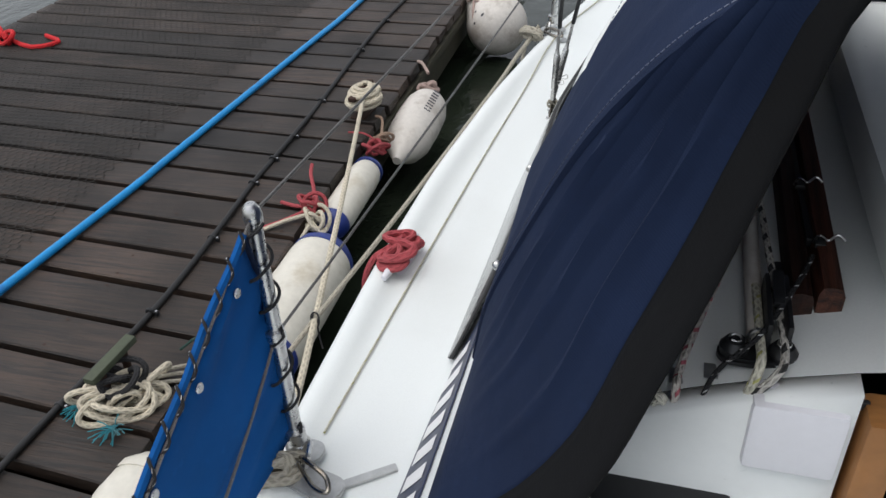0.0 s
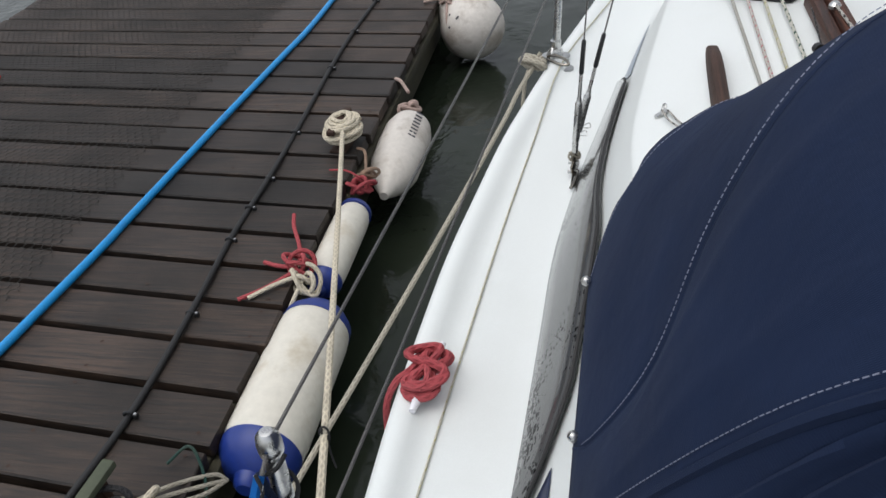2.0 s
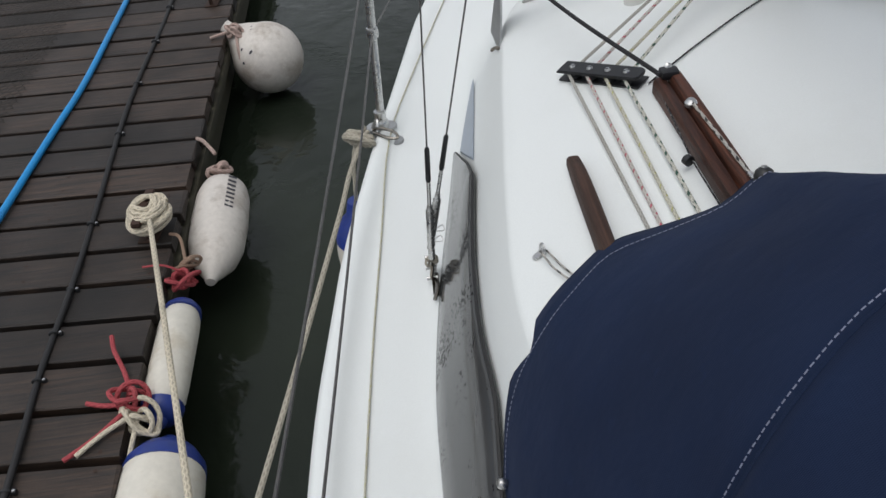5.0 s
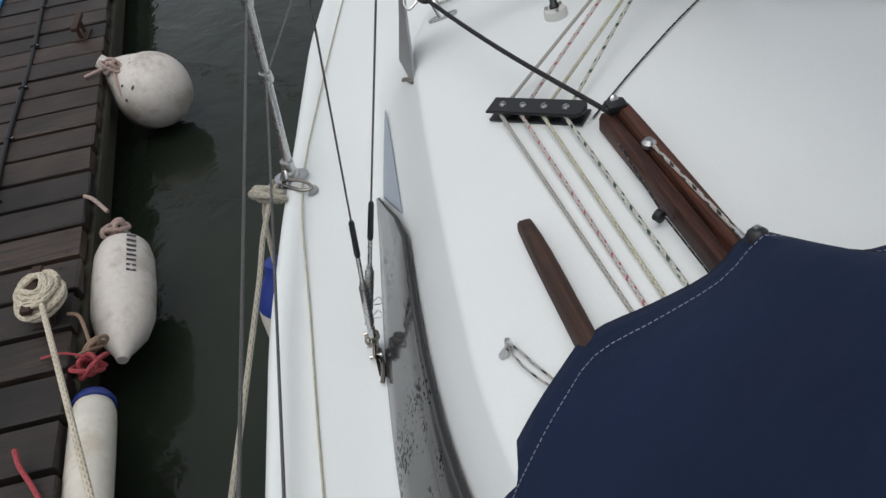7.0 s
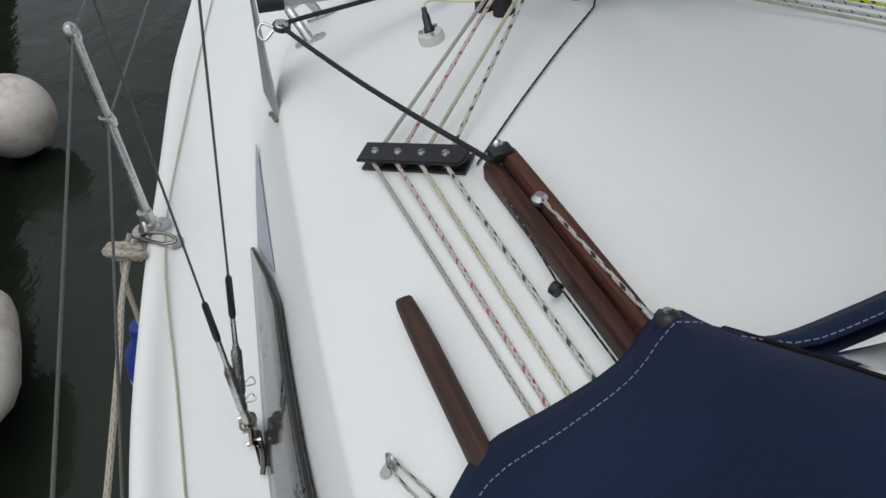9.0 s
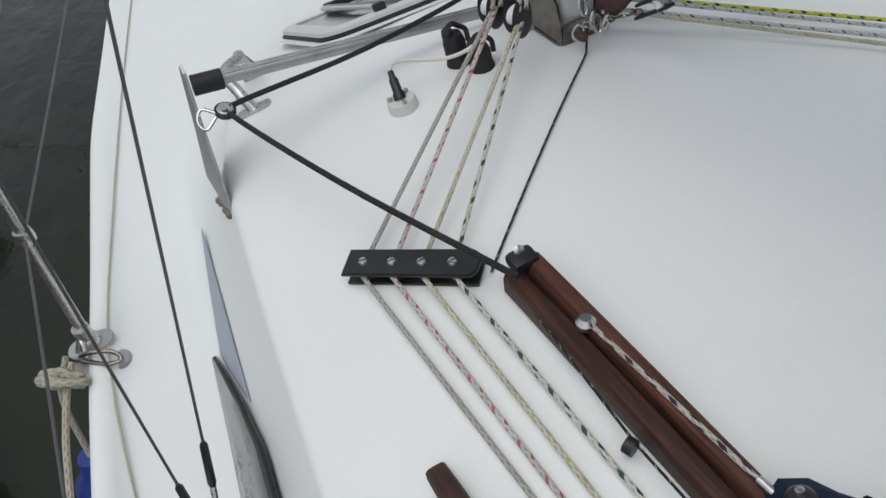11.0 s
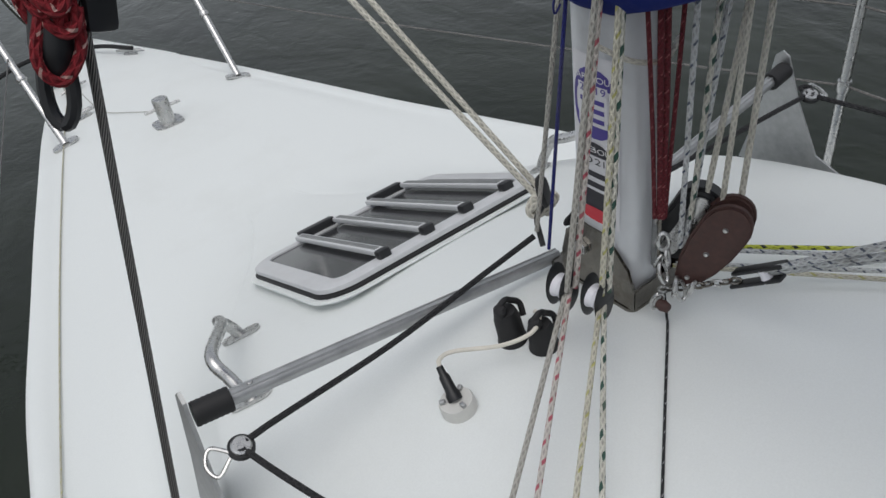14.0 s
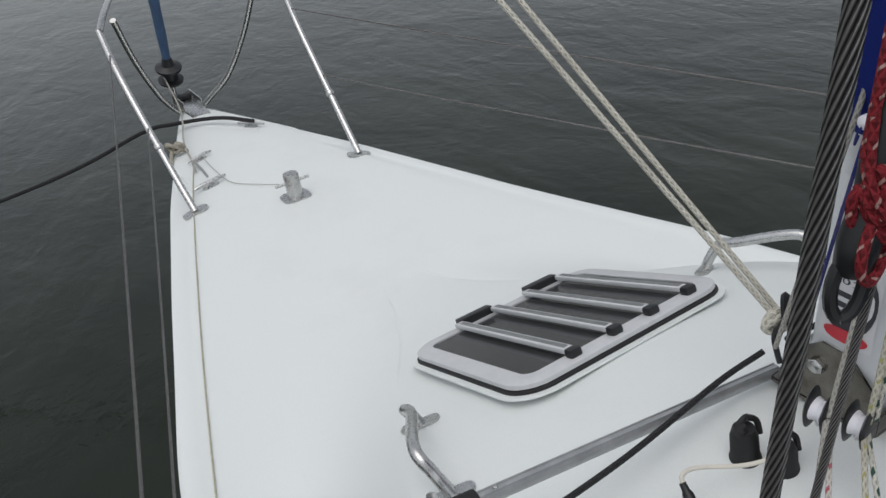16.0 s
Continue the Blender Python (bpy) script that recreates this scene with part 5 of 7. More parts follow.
def horn_cleat(m, length, mat, label, group="deck cleats", name="deck_cleat"):
    t = thing(name, label, "cleat", group, m)
    part("base", plate_bm(rounded(length * 0.5, length * 0.22, length * 0.1), 0.005, 0.002), mat, t)
    for x in (-0.14, 0.14):
        part("leg", lathe_bm([(length * 0.075, 0.003), (length * 0.06, 0.008), (length * 0.065, length * 0.12)], 12, pose(length * x, 0, 0)), mat, t)
    hh = length * 0.14
    pts = [(-length / 2, 0, hh - 0.002), (-length * 0.3, 0, hh), (0, 0, hh), (length * 0.3, 0, hh), (length / 2, 0, hh - 0.002)]
    part("horn", tube_bm(smooth_path(pts, 5), 0, 10, radii=[length * (0.035 + 0.03 * math.sin(math.pi * k / 20)) for k in range(21)]), mat, t)
    return t


horn_cleat(deck_pose(-0.215, 2.33, 8), 0.13, STEEL, "polished steel cleat on the foredeck by the pulpit foot")
horn_cleat(deck_pose(-0.165, 2.62, 10), 0.11, STEEL, "polished steel cleat on the foredeck by the pulpit foot")
horn_cleat(deck_pose(0.12, 2.8, -40), 0.12, DULL, "dull grey bow cleat with a dark mooring line")
bowf = thing("bow_fitting", "stainless bow roller fitting with side cheeks", "bow roller")
part("channel", box_bm(0.085, 0.3, 0.02, 0.006, pose(0.0, 3.27, 0.865)), STEEL, bowf)
for s in (-1, 1):
    part("cheek", box_bm(0.006, 0.2, 0.05, 0.003, pose(s * 0.042, 3.33, 0.885)), STEEL, bowf)
part("roller", lathe_bm([(0.024, -0.034), (0.016, 0), (0.024, 0.034)], 16, pose(0, 3.4, 0.885, 0, 90, 0)), BLACK, bowf)
fur = thing("furler", "black headsail furling drum with rolled blue sail above", "furler")
fb, ft = Vector((-0.045, 3.35, 0.935)), Vector((-0.04, 3.01, 1.95))
fd = (ft - fb).normalized()
part("link", tube_bm([fb - fd * 0.06, fb + fd * 0.1], 0.012, 10), STEEL, fur)
part("drum", lathe_bm([(0.02, 0.06), (0.055, 0.065), (0.058, 0.075), (0.035, 0.08), (0.033, 0.125), (0.058, 0.13), (0.06, 0.142), (0.03, 0.155), (0.02, 0.19)], 22, aim(fb, ft)), BLACK, fur)
bm = tube_bm([fb + fd * (0.19 + 0.12 * k) for k in range(45)], 0, 14, radii=[0.018 + 0.022 * min(1, k / 8) + 0.002 * math.sin(k * 2.1) for k in range(45)])
part("rolled_sail", bm, plain("faded_blue_cloth", (0.07, 0.13, 0.24), 0.8, var=0.3, scale=20, bumpy=0.5), fur, "faded blue rolled sail")
rope_thing("furling_line", [fb + fd * 0.1 + Vector((-0.03, 0, 0)), (-0.09, 3.1, 0.92), (-0.17, 2.82, 0.885), (-0.2, 2.62, 0.88), (-0.22, 2.5, 0.875)], 0.004, R_GREY, "pale furling line led along the foredeck edge")
rope_thing("mooring_line", [on_deck(0.13, 2.78, 0.03), on_deck(0.02, 2.93, 0.03), (-0.15, 3.07, 0.885), (-0.28, 3.12, 0.87), (-0.7, 3.3, 0.72), (-1.75, 3.9, 0.42)], 0.009, R_BLACK, "black mooring line from the bow towards the pontoon")
rope_thing("bow_rope", tangle((-0.215, 2.78, 0.885), 0.035, 3, 0.008, 12, 0.5, 40), 0.008, R_OLD, "old grey rope bunched at the bow edge")
rope_thing("bow_rope", [(-0.2, 2.82, 0.89), (-0.25, 2.75, 0.86), (-0.29, 2.6, 0.78), (-0.33, 2.45, 0.68)], 0.008, R_OLD, "old grey rope hanging over the gunwale")
rope_thing("signal_line", [on_deck(-0.16, 2.62, 0.02), on_deck(-0.16, 2.45, 0.006), on_deck(-0.15, 2.28, 0.006), on_deck(-0.08, 2.17, 0.006), on_deck(-0.03, 2.1, 0.01)], 0.0014, R_GREY, "thin pale cord lying across the foredeck", seg=5)
ch = [on_deck(-0.2, 2.58, 0.02 + 0.0), on_deck(-0.195, 2.5, 0.006), on_deck(-0.2, 2.42, 0.006)]
rope_thing("short_chain", ch, 0.005, DULL, "short dull chain end on the foredeck", "chain", seg=6)

# ---------------------------------------------------------------- mast and its foot
mst = thing("mast", "silver alloy mast in a stainless hinge foot with harbour stickers", "mast")
ma, mb_ = 0.042, 0.056
CX, CY = 0.046, 0.014


def oval(z, a=ma, b=mb_, n=36):
    out = []
    for k in range(n):
        t = 2 * math.pi * k / n
        c, s_ = math.cos(t), math.sin(t)
        out.append((CX + a * math.copysign(abs(c) ** 0.75, c), CY + b * math.copysign(abs(s_) ** 0.75, s_), z))
    return out


bm = bmesh.new()
zs_ = [1.31, 1.33, 1.6, 2.0, 3.0, 5.0, 8.0]
rings = [[bm.verts.new(p) for p in oval(z)] for z in zs_]
for a, b in zip(rings, rings[1:]):
    for k in range(36):
        bm.faces.new((a[k], a[(k + 1) % 36], b[(k + 1) % 36], b[k]))
part("spar", bm, MASTM, mst)
bm = box_bm(0.006, 0.008, 3.0, 0.001, pose(CX, CY - mb_ - 0.004, 2.85))
part("sail_track", bm, DULL, mst)
z0 = deck_z(0, 0)
# Foot plates take the dark brown metal: polished steel's reflections painted into its colour.
part("step_plate", plate_bm(rounded(0.1, 0.16, 0.012), 0.007, 0.002, pose(0.05, 0.03, z0 + 0.002)), TARN_REFL, mst)
for s in (-1, 1):
    own = plate_bm([(-0.07, 0), (0.06, 0), (0.06, 0.035), (0.05, 0.075), (0.02, 0.1), (-0.02, 0.1), (-0.06, 0.06), (-0.07, 0.03)], 0.005, 0.001)
    m = Matrix(((0, 0, 1, 0.05 + s * 0.046 - 0.0025), (1, 0, 0, 0.02), (0, 1, 0, z0 + 0.008), (0, 0, 0, 1)))
    bmesh.ops.transform(own, matrix=m, verts=own.verts)
    bmesh.ops.recalc_face_normals(own, faces=own.faces)
    part("cheek_plate", own, TARN_REFL, mst)
    part("hinge_bolt", lathe_bm([(0.012, 0), (0.012, 0.006), (0.008, 0.009), (0, 0.01)], 6, Matrix.Translation((0.05 + s * 0.049, 0.04, z0 + 0.07)) @ pose(0, 0, 0, 0, s * 90, 0)), STEEL, mst)
part("heel_plate", box_bm(0.095, 0.004, 0.03, 0.0015, pose(0.05, -0.048, z0 + 0.022)), TARN_REFL, mst)


def on_mast(ang, z, lift=0.0015):
    """A point on the mast's skin: ang in degrees from aft towards port."""
    t = radians(270 - ang)
    c, s_ = math.cos(t), math.sin(t)
    p = Vector((ma * math.copysign(abs(c) ** 0.75, c), mb_ * math.copysign(abs(s_) ** 0.75, s_), 0))
    n = Vector((c / ma, s_ / mb_, 0)).normalized()
    return Vector((CX, CY, z)) + p + n * lift


def patch(name, ang0, ang1, z0_, z1_, mat, lift, label="", round_=False, parent=None):
    bm = bmesh.new()
    n = 14
    if round_:
        pts = []
        for k in range(24):
            t = 2 * math.pi * k / 24
            pts.append(on_mast((ang0 + ang1) / 2 + (ang1 - ang0) / 2 * math.cos(t), (z0_ + z1_) / 2 + (z1_ - z0_) / 2 * math.sin(t), lift))
        c = bm.verts.new(on_mast((ang0 + ang1) / 2, (z0_ + z1_) / 2, lift))
        vs = [bm.verts.new(p) for p in pts]
        for k in range(24):
            bm.faces.new((c, vs[k], vs[(k + 1) % 24]))
    else:
        rows = [[on_mast(ang0 + (ang1 - ang0) * k / n, z, lift) for k in range(n + 1)] for z in (z0_, z1_)]
        bm.free()
        bm = grid_bm(rows)
    bmesh.ops.recalc_face_normals(bm, faces=bm.faces)
    return part(name, bm, mat, parent or mst, label)


patch("sticker_sheet", 58, 122, 1.412, 1.64, PAPER, 0.0012, "pale sticker sheet")
p1 = patch("sticker", 60, 120, 1.535, 1.625, PURPLE, 0.002, "purple and white harbour permit sticker", True)
patch("label_panel", 74, 108, 1.553, 1.605, PAPER, 0.0027, "white panel with number bars", parent=p1)
for k in range(3):
    patch("number_bar", 78, 104 - 3 * (k % 2), 1.558 + 0.012 * k, 1.564 + 0.012 * k, PURPLE, 0.0033, parent=p1)
p2 = patch("sticker", 60, 120, 1.43, 1.53, MARK, 0.002, "black and white harbour permit sticker", True)
patch("label_panel", 74, 108, 1.462, 1.512, PAPER, 0.0027, "white panel with number bars", parent=p2)
for k in range(2):
    patch("number_bar", 78, 104 - 3 * (k % 2), 1.467 + 0.015 * k, 1.475 + 0.015 * k, MARK, 0.0033, parent=p2)
patch("sticker", 64, 112, 1.416, 1.436, REDF, 0.003, "red and white sticker edge", True)



def word(text, z, size, mat, parent):
    """A word lying on the port face of the mast, reading upright."""
    cu = bpy.data.curves.new("word", "FONT")
    cu.body, cu.size, cu.align_x, cu.align_y = text, size, "CENTER", "CENTER"
    tmp = new("word_shape", cu)
    bpy.context.view_layer.update()
    me = bpy.data.meshes.new_from_object(tmp)
    bpy.data.objects.remove(tmp)
    for v in me.vertices:
        v.co = on_mast(90 - v.co.x / 0.0009, z + v.co.y, 0.0036)
    me.materials.append(mat)
    ob = new("lettering", me)
    ob.parent = parent
    return ob


word("HARBOUR", 1.613, 0.0105, STRIPEW, p1)
word("2019", 1.599, 0.013, PURPLE, p1)
word("HARBOUR", 1.5205, 0.0105, STRIPEW, p2)
word("2021", 1.505, 0.013, MARK, p2)

# blocks at the mast foot
for (x, y, z), sd in (((-0.104, -0.034, 1.398), 1), ((-0.085, -0.072, 1.392), 2)):
    b = thing("foot_block", "black halyard block with a white sheave at the mast foot", "block", "mast foot blocks")
    m = Matrix.Translation((x, y, z)) @ pose(0, 0, 0, 90, 0, 5)
    for q in (-1, 1):
        part("cheek", lathe_bm([(0.0, 0.003), (0.015, 0.003), (0.019, 0.0), (0.015, -0.003), (0, -0.003)], 20, m @ pose(0, 0, q * 0.0105) @ Matrix.Diagonal((0.95, 1.65, 1, 1))), BLACK, b)
    part("sheave", lathe_bm([(0.0155, -0.007), (0.0125, 0), (0.0155, 0.007)], 20, m), WAX, b)
    part("shackle", tube_bm(smooth_path([Vector((x, y, z - 0.015)), Vector((x + 0.015, y + 0.008, z - 0.035)), Vector((x + 0.035, y + 0.02, z - 0.04))], 5), 0.004, 7), STEEL, b)

# halyards up the mast
UP = [(-0.112, -0.05, R_GREY), (-0.1, -0.052, R_WRED), (-0.089, -0.083, R_WYEL), (-0.079, -0.085, R_WGRN)]
for x, y, mt in UP:
    rope_thing("halyard", divided((x, y, 1.405), (x * 0.35, y * 0.7, 1.735), 10), 0.0037, mt, "flecked halyard standing up along the mast", "rope", 8, 1, "halyards", smooth=False)
for a, b, mt, r in (
    ((-0.066, 0.03, 1.40), (-0.041, 0.0, 1.76), R_NAVY, 0.0022),
    ((-0.05, 0.07, 1.40), (-0.03, 0.02, 1.76), R_GREY, 0.0032),
    ((0.045, -0.085, 1.40), (0.034, -0.1, 1.79), R_WBLU, 0.0034),
    ((0.055, -0.09, 1.44), (0.076, -0.1, 1.79), R_WGRN, 0.0034),
    ((0.05, -0.088, 1.40), (0.098, -0.1, 1.79), R_WBLU, 0.0034),
    ((0.056, -0.095, 1.37), (0.137, -0.1, 1.79), R_WHITE, 0.0036),
    ((0.078, -0.115, 1.44), (0.112, -0.11, 1.79), R_WHITE, 0.0036),
    ((0.092, -0.13, 1.455), (0.168, -0.1, 1.79), R_WHITE, 0.0038),
):
    rope_thing("halyard", divided(a, b, 10), r, mt, "braided line standing up beside the mast", "rope", 8, 1, "halyards", smooth=False)
for (bx_, by_), (mx, my), (tx, ty), r in (((0.012, -0.072), (0.0, -0.073), (-0.012, -0.072), 0.0026), ((0.016, -0.076), (0.008, -0.078), (0.004, -0.078), 0.0036), ((0.018, -0.079), (0.016, -0.08), (0.012, -0.08), 0.0036), ((0.021, -0.08), (0.026, -0.085), (0.03, -0.09), 0.0026)):
    rope_thing("reefing_cord", [(bx_, by_, 1.455), (bx_ * 0.6 + mx * 0.4, by_ * 0.6 + my * 0.4, 1.53), (mx, my, 1.62), (tx, ty, 1.77)], r, R_MAROON, "dark red flecked cord coming down the mast", "rope", 7, 5, "red cords")
rope_thing("white_tie", [on_mast(80, 1.665, 0.02), on_mast(40, 1.655, 0.03), on_mast(10, 1.648, 0.025), on_mast(-20, 1.655, 0.012)], 0.003, R_WHITE, "white cord tied round the halyards")
rope_thing("thin_line", [(0.032, -0.075, z0 + 0.035), on_deck(0.02, -0.09, 0.008)] + [on_deck(0.01 - 0.335 * k / 6, -0.1 - 0.272 * k / 6, 0.004) for k in range(7)], 0.0018, R_BLKF, "thin black line led aft from the mast foot", seg=6, n=5)
# shackles at the aft face
sk = thing("foot_shackles", "cluster of shackles and clips at the mast foot", "shackle")
for k, (x, y, z, r) in enumerate(((0.022, -0.08, 1.37, 0.009), (0.025, -0.083, 1.395, 0.009), (0.03, -0.092, 1.35, 0.01), (0.042, -0.108, 1.348, 0.009), (0.012, -0.08, 1.33, 0.009), (0.02, -0.08, 1.42, 0.008), (0.034, -0.098, 1.345, 0.009))):
    pts = [Vector((x, y, z)) + Vector((r * 0.7 * math.cos(t), r * 0.5 * math.sin(t + k), r * 1.5 * math.sin(t))) for t in [2 * math.pi * q / 10 for q in range(11)]]
    part("shackle", tube_bm(smooth_path(pts, 3), 0.0025, 7), STEEL, sk)
part("cord_toggle", lathe_bm([(0, -0.01), (0.006, -0.008), (0.008, 0), (0.006, 0.008), (0, 0.01)], 12, pose(0.012, -0.09, 1.328, 90, 0, 0)), LEATHER, sk)

chn = thing("foot_chain", "short tarnished chain from the mast foot to the rope tackle", "chain")
ca, cb = Vector((0.03, -0.075, 1.335)), Vector((0.062, -0.155, 1.376))
for k in range(9):
    c = ca.lerp(cb, k / 8)
    dr = (cb - ca).normalized()
    sd_ = dr.cross(Vector((0, 0, 1))).normalized() if k % 2 else dr.cross(Vector((1, 0.3, 0))).normalized()
    ring = [c + dr * 0.0075 * math.cos(q) + sd_ * 0.0042 * math.sin(q) for q in [2 * math.pi * v / 10 for v in range(11)]]
    part("link", tube_bm(ring, 0.0017, 6, caps=False), TARN_REFL if k % 3 else STEEL, chn)
jaw = thing("snap_hook", "worn steel snap hook hanging at the mast's aft face", "hook")
for dz in (0.0, 0.034, 0.068):
    part("eye", tube_bm([Vector((0.034, -0.062 - 0.004 * math.sin(q), 1.372 + dz)) + Vector((0.006 * math.cos(q), 0, 0.011 * math.sin(q))) for q in [2 * math.pi * v / 12 for v in range(13)]], 0.002, 6, caps=False), STEEL, jaw)
part("shank", tube_bm([(0.034, -0.062, 1.345), (0.034, -0.062, 1.45)], 0.0026, 8), TARN_REFL, jaw)

lb = thing("leather_block", "large block in a brown leather cover beside the mast", "block")
lt_, lb_ = Vector((0.079, -0.14, 1.466)), Vector((0.054, -0.089, 1.352))
by = (lt_ - lb_).normalized()
bz = Vector((-0.62, -0.55, 0.4))
bz = (bz - by * bz.dot(by)).normalized()
bx3 = by.cross(bz)
m = Matrix(((bx3.x, by.x, bz.x, 0), (bx3.y, by.y, bz.y, 0), (bx3.z, by.z, bz.z, 0), (0, 0, 0, 1)))
m = Matrix.Translation((lt_ + lb_) / 2) @ m
LEAF = [(0.86 * x_, 1.1 * y_) for x_, y_ in [(0.034 * math.cos(a), 0.03 + 0.034 * math.sin(a)) for a in [radians(15 * q) for q in range(13)]] + [(-0.033, 0.0), (-0.027, -0.03), (-0.016, -0.056), (-0.006, -0.064), (0.008, -0.064), (0.018, -0.056), (0.029, -0.028), (0.034, 0.0)]]
part("cover", plate_bm(LEAF, 0.008, 0.003, m @ pose(0, 0, 0.006)), LEATHER, lb, "brown leather cover")
part("cover", plate_bm(LEAF, 0.008, 0.003, m @ pose(0, 0, -0.016)), LEATHER, lb)
part("sheave", lathe_bm([(0.022, -0.012), (0.017, -0.003), (0.022, 0.006)], 18, m @ pose(0, 0.02, 0)), BLACK, lb)
for y in (-0.054, -0.008, 0.036):
    part("rivet", lathe_bm([(0.0035, 0), (0.0025, 0.002), (0, 0.0025)], 8, m @ pose(0, y, 0.014)), STEEL, lb)
b2 = thing("cheek_block", "black cheek block on the far side of the mast foot", "block")
m2 = Matrix.Translation((0.012, 0.045, 0.012)) @ m
part("body", plate_bm(rounded(0.056, 0.12, 0.027), 0.02, 0.004, m2), BLACK, b2)
part("strap", plate_bm(rounded(0.02, 0.1, 0.009), 0.003, 0.001, m2 @ pose(0, 0, 0.021)), STEEL, b2)

# kicking strap from the foot up to the boom
v0, v1 = Vector((0.052, -0.12, 1.355)), Vector((0.16, -0.98, 1.95))
kick = thing("kicking_strap", "blue flecked rope tackle with a black jamming block", "tackle")
d = (v1 - v0).normalized()
part("block", box_bm(0.016, 0.07, 0.005, 0.002, Matrix.Translation(v0 + d * 0.07 + Vector((0.012, 0, 0.008))) @ pose(0, 0, 0, -34, 0, 8)), BLACK, kick)
part("block", box_bm(0.016, 0.07, 0.005, 0.002, Matrix.Translation(v0 + d * 0.07 + Vector((0.012, 0, -0.012))) @ pose(0, 0, 0, -34, 0, 8)), BLACK, kick)
part("sheave", lathe_bm([(0.008, -0.009), (0.006, 0), (0.008, 0.009)], 14, Matrix.Translation(v0 + d * 0.08 + Vector((0.012, 0, -0.003))) @ pose(0, 0, 0, -34, 0, 8)), WAX, kick)
for k, (dx, dz) in enumerate(((-0.006, 0.012), (0.004, -0.002), (0.016, -0.012), (0.022, 0.004))):
    part("rope", tube_bm(divided(v0 + d * 0.075 + Vector((0.012 + dx * 0.4, 0, dz * 0.4)), v1 + Vector((dx * 4, 0, dz * 5)), 14), 0.0038, 8), R_WBLU, kick)
# uphaul from the fore side of the mast
for k, dx in enumerate((0.0, 0.022)):
    a = Vector((-0.012 + dx * 0.5, 0.098, 1.412))
    rope_thing("uphaul", divided(a, a + Vector((-0.352 + dx * 2, 0.97, 1.0)) * 2.2, 20), 0.0042, R_WHITE, "cream braided line slanting up forward of the mast", "rope", 8, 1, "uphaul lines", smooth=False)
rope_thing("knot", tangle((-0.022, 0.09, 1.418), 0.016, 3, 0.004, 21, 0.8, 40), 0.005, R_WHITE, "cream rope knotted to a block at the mast", seg=7)
b3 = thing("snap_block", "black block lashed to the fore side of the mast", "block")
part("cheek", lathe_bm([(0, 0.006), (0.014, 0.005), (0.017, 0), (0.014, -0.005), (0, -0.006)], 16, Matrix.Translation((-0.03, 0.075, 1.45)) @ pose(0, 0, 0, 80, 0, 30) @ Matrix.Diagonal((0.8, 1.5, 1, 1))), BLACK, b3)
part("becket", tube_bm(smooth_path([(-0.03, 0.075, 1.43), (-0.04, 0.08, 1.41), (-0.045, 0.07, 1.39), (-0.05, 0.06, 1.38)], 4), 0.004, 7), BLACK, b3)

# boom under its blue cover
COVER_W = ((-0.07, 0.012), (-0.055, 0.034), (-0.035, 0.056), (0.02, 0.078), (0.1, 0.137), (0.25, 0.15), (3.0, 0.12))
COVER_Z = ((-0.07, 1.692), (0.02, 1.693), (0.1, 1.722), (0.27, 1.8), (0.6, 1.9), (3.0, 2.02))
cov = thing("sail_cover", "royal blue canvas sail cover wrapped round boom and mast", "cover")
rows = []
for k in range(50):
    t = k / 49
    y = 0.062 - 0.36 * t if k < 20 else 0.062 - 0.36 * 20 / 49 - 2.5 * (k - 20) / 29
    w = lerp_table(COVER_W, -y) + 0.006 * math.sin(t * 9)
    zl = lerp_table(COVER_Z, -y)
    cx = lerp_table(((-0.1, 0.022), (0.03, 0.026), (0.12, 0.045), (3.0, 0.1)), -y)
    zt = 2.4 - 0.25 * min(1, t * 2)
    row = []
    for j in range(33):
        a = 2 * math.pi * j / 32
        c, s_ = math.cos(a), math.sin(a)
        ww = w * (1.0 if s_ < 0 else 0.85) + 0.012 * noise.noise((y * 9, math.sin(a) * 3, c * 2)) + 0.004 * noise.noise((y * 26, math.sin(a) * 7, c))
        row.append((cx + ww * math.copysign(abs(c) ** 0.6, c), y + 0.012 * noise.noise((j * 0.3, y * 3, 0)), (zl + zt) / 2 + (zt - zl) / 2 * math.copysign(abs(s_) ** 0.5, s_) + 0.01 * noise.noise((y * 5, c * 2, 7))))
    rows.append(row)
bm = grid_bm(rows, uvs=0.02)
part("canvas", bm, ROYAL, cov)
part("boom", tube_bm([(0.025, -0.07, 1.86), (0.1, -2.4, 2.12)], 0.045, 16), MASTM, cov)
part("toggle", lathe_bm([(0.003, 0), (0.008, 0.003), (0.008, 0.011), (0.003, 0.014)], 12, pose(-0.058, 0.001, 1.735, 0, 90, 0)), WAX, cov, "white toggle")
part("toggle_cord", tube_bm(smooth_path([(-0.05, 0.001, 1.735), (-0.06, 0.003, 1.725), (-0.057, 0.006, 1.71), (-0.045, 0.01, 1.715)], 5), 0.0012, 6), R_NAVY, cov)

def figure_eight(c, half, wide, turns, r, seed, rz):
    """Rope wound in figures of eight on a cleat, each turn a little off the last."""
    rng = random.Random(seed)
    m = pose(0, 0, 0, 0, 0, rz).to_3x3()
    pts = []
    for k in range(turns * 16 + 1):
        t = k / 16 * 2 * math.pi
        q = 1 + 0.1 * math.sin(t * 0.31 + seed)
        pts.append(Vector(c) + m @ Vector((half * q * math.sin(t), wide * (1 + 0.2 * math.sin(t * 0.17 + seed)) * math.sin(2 * t), 0.004 * math.cos(t) + 0.008 * (k / 16 / turns) + 0.5 * r * math.cos(2 * t + 1) + rng.uniform(-0.001, 0.001))))
    return pts


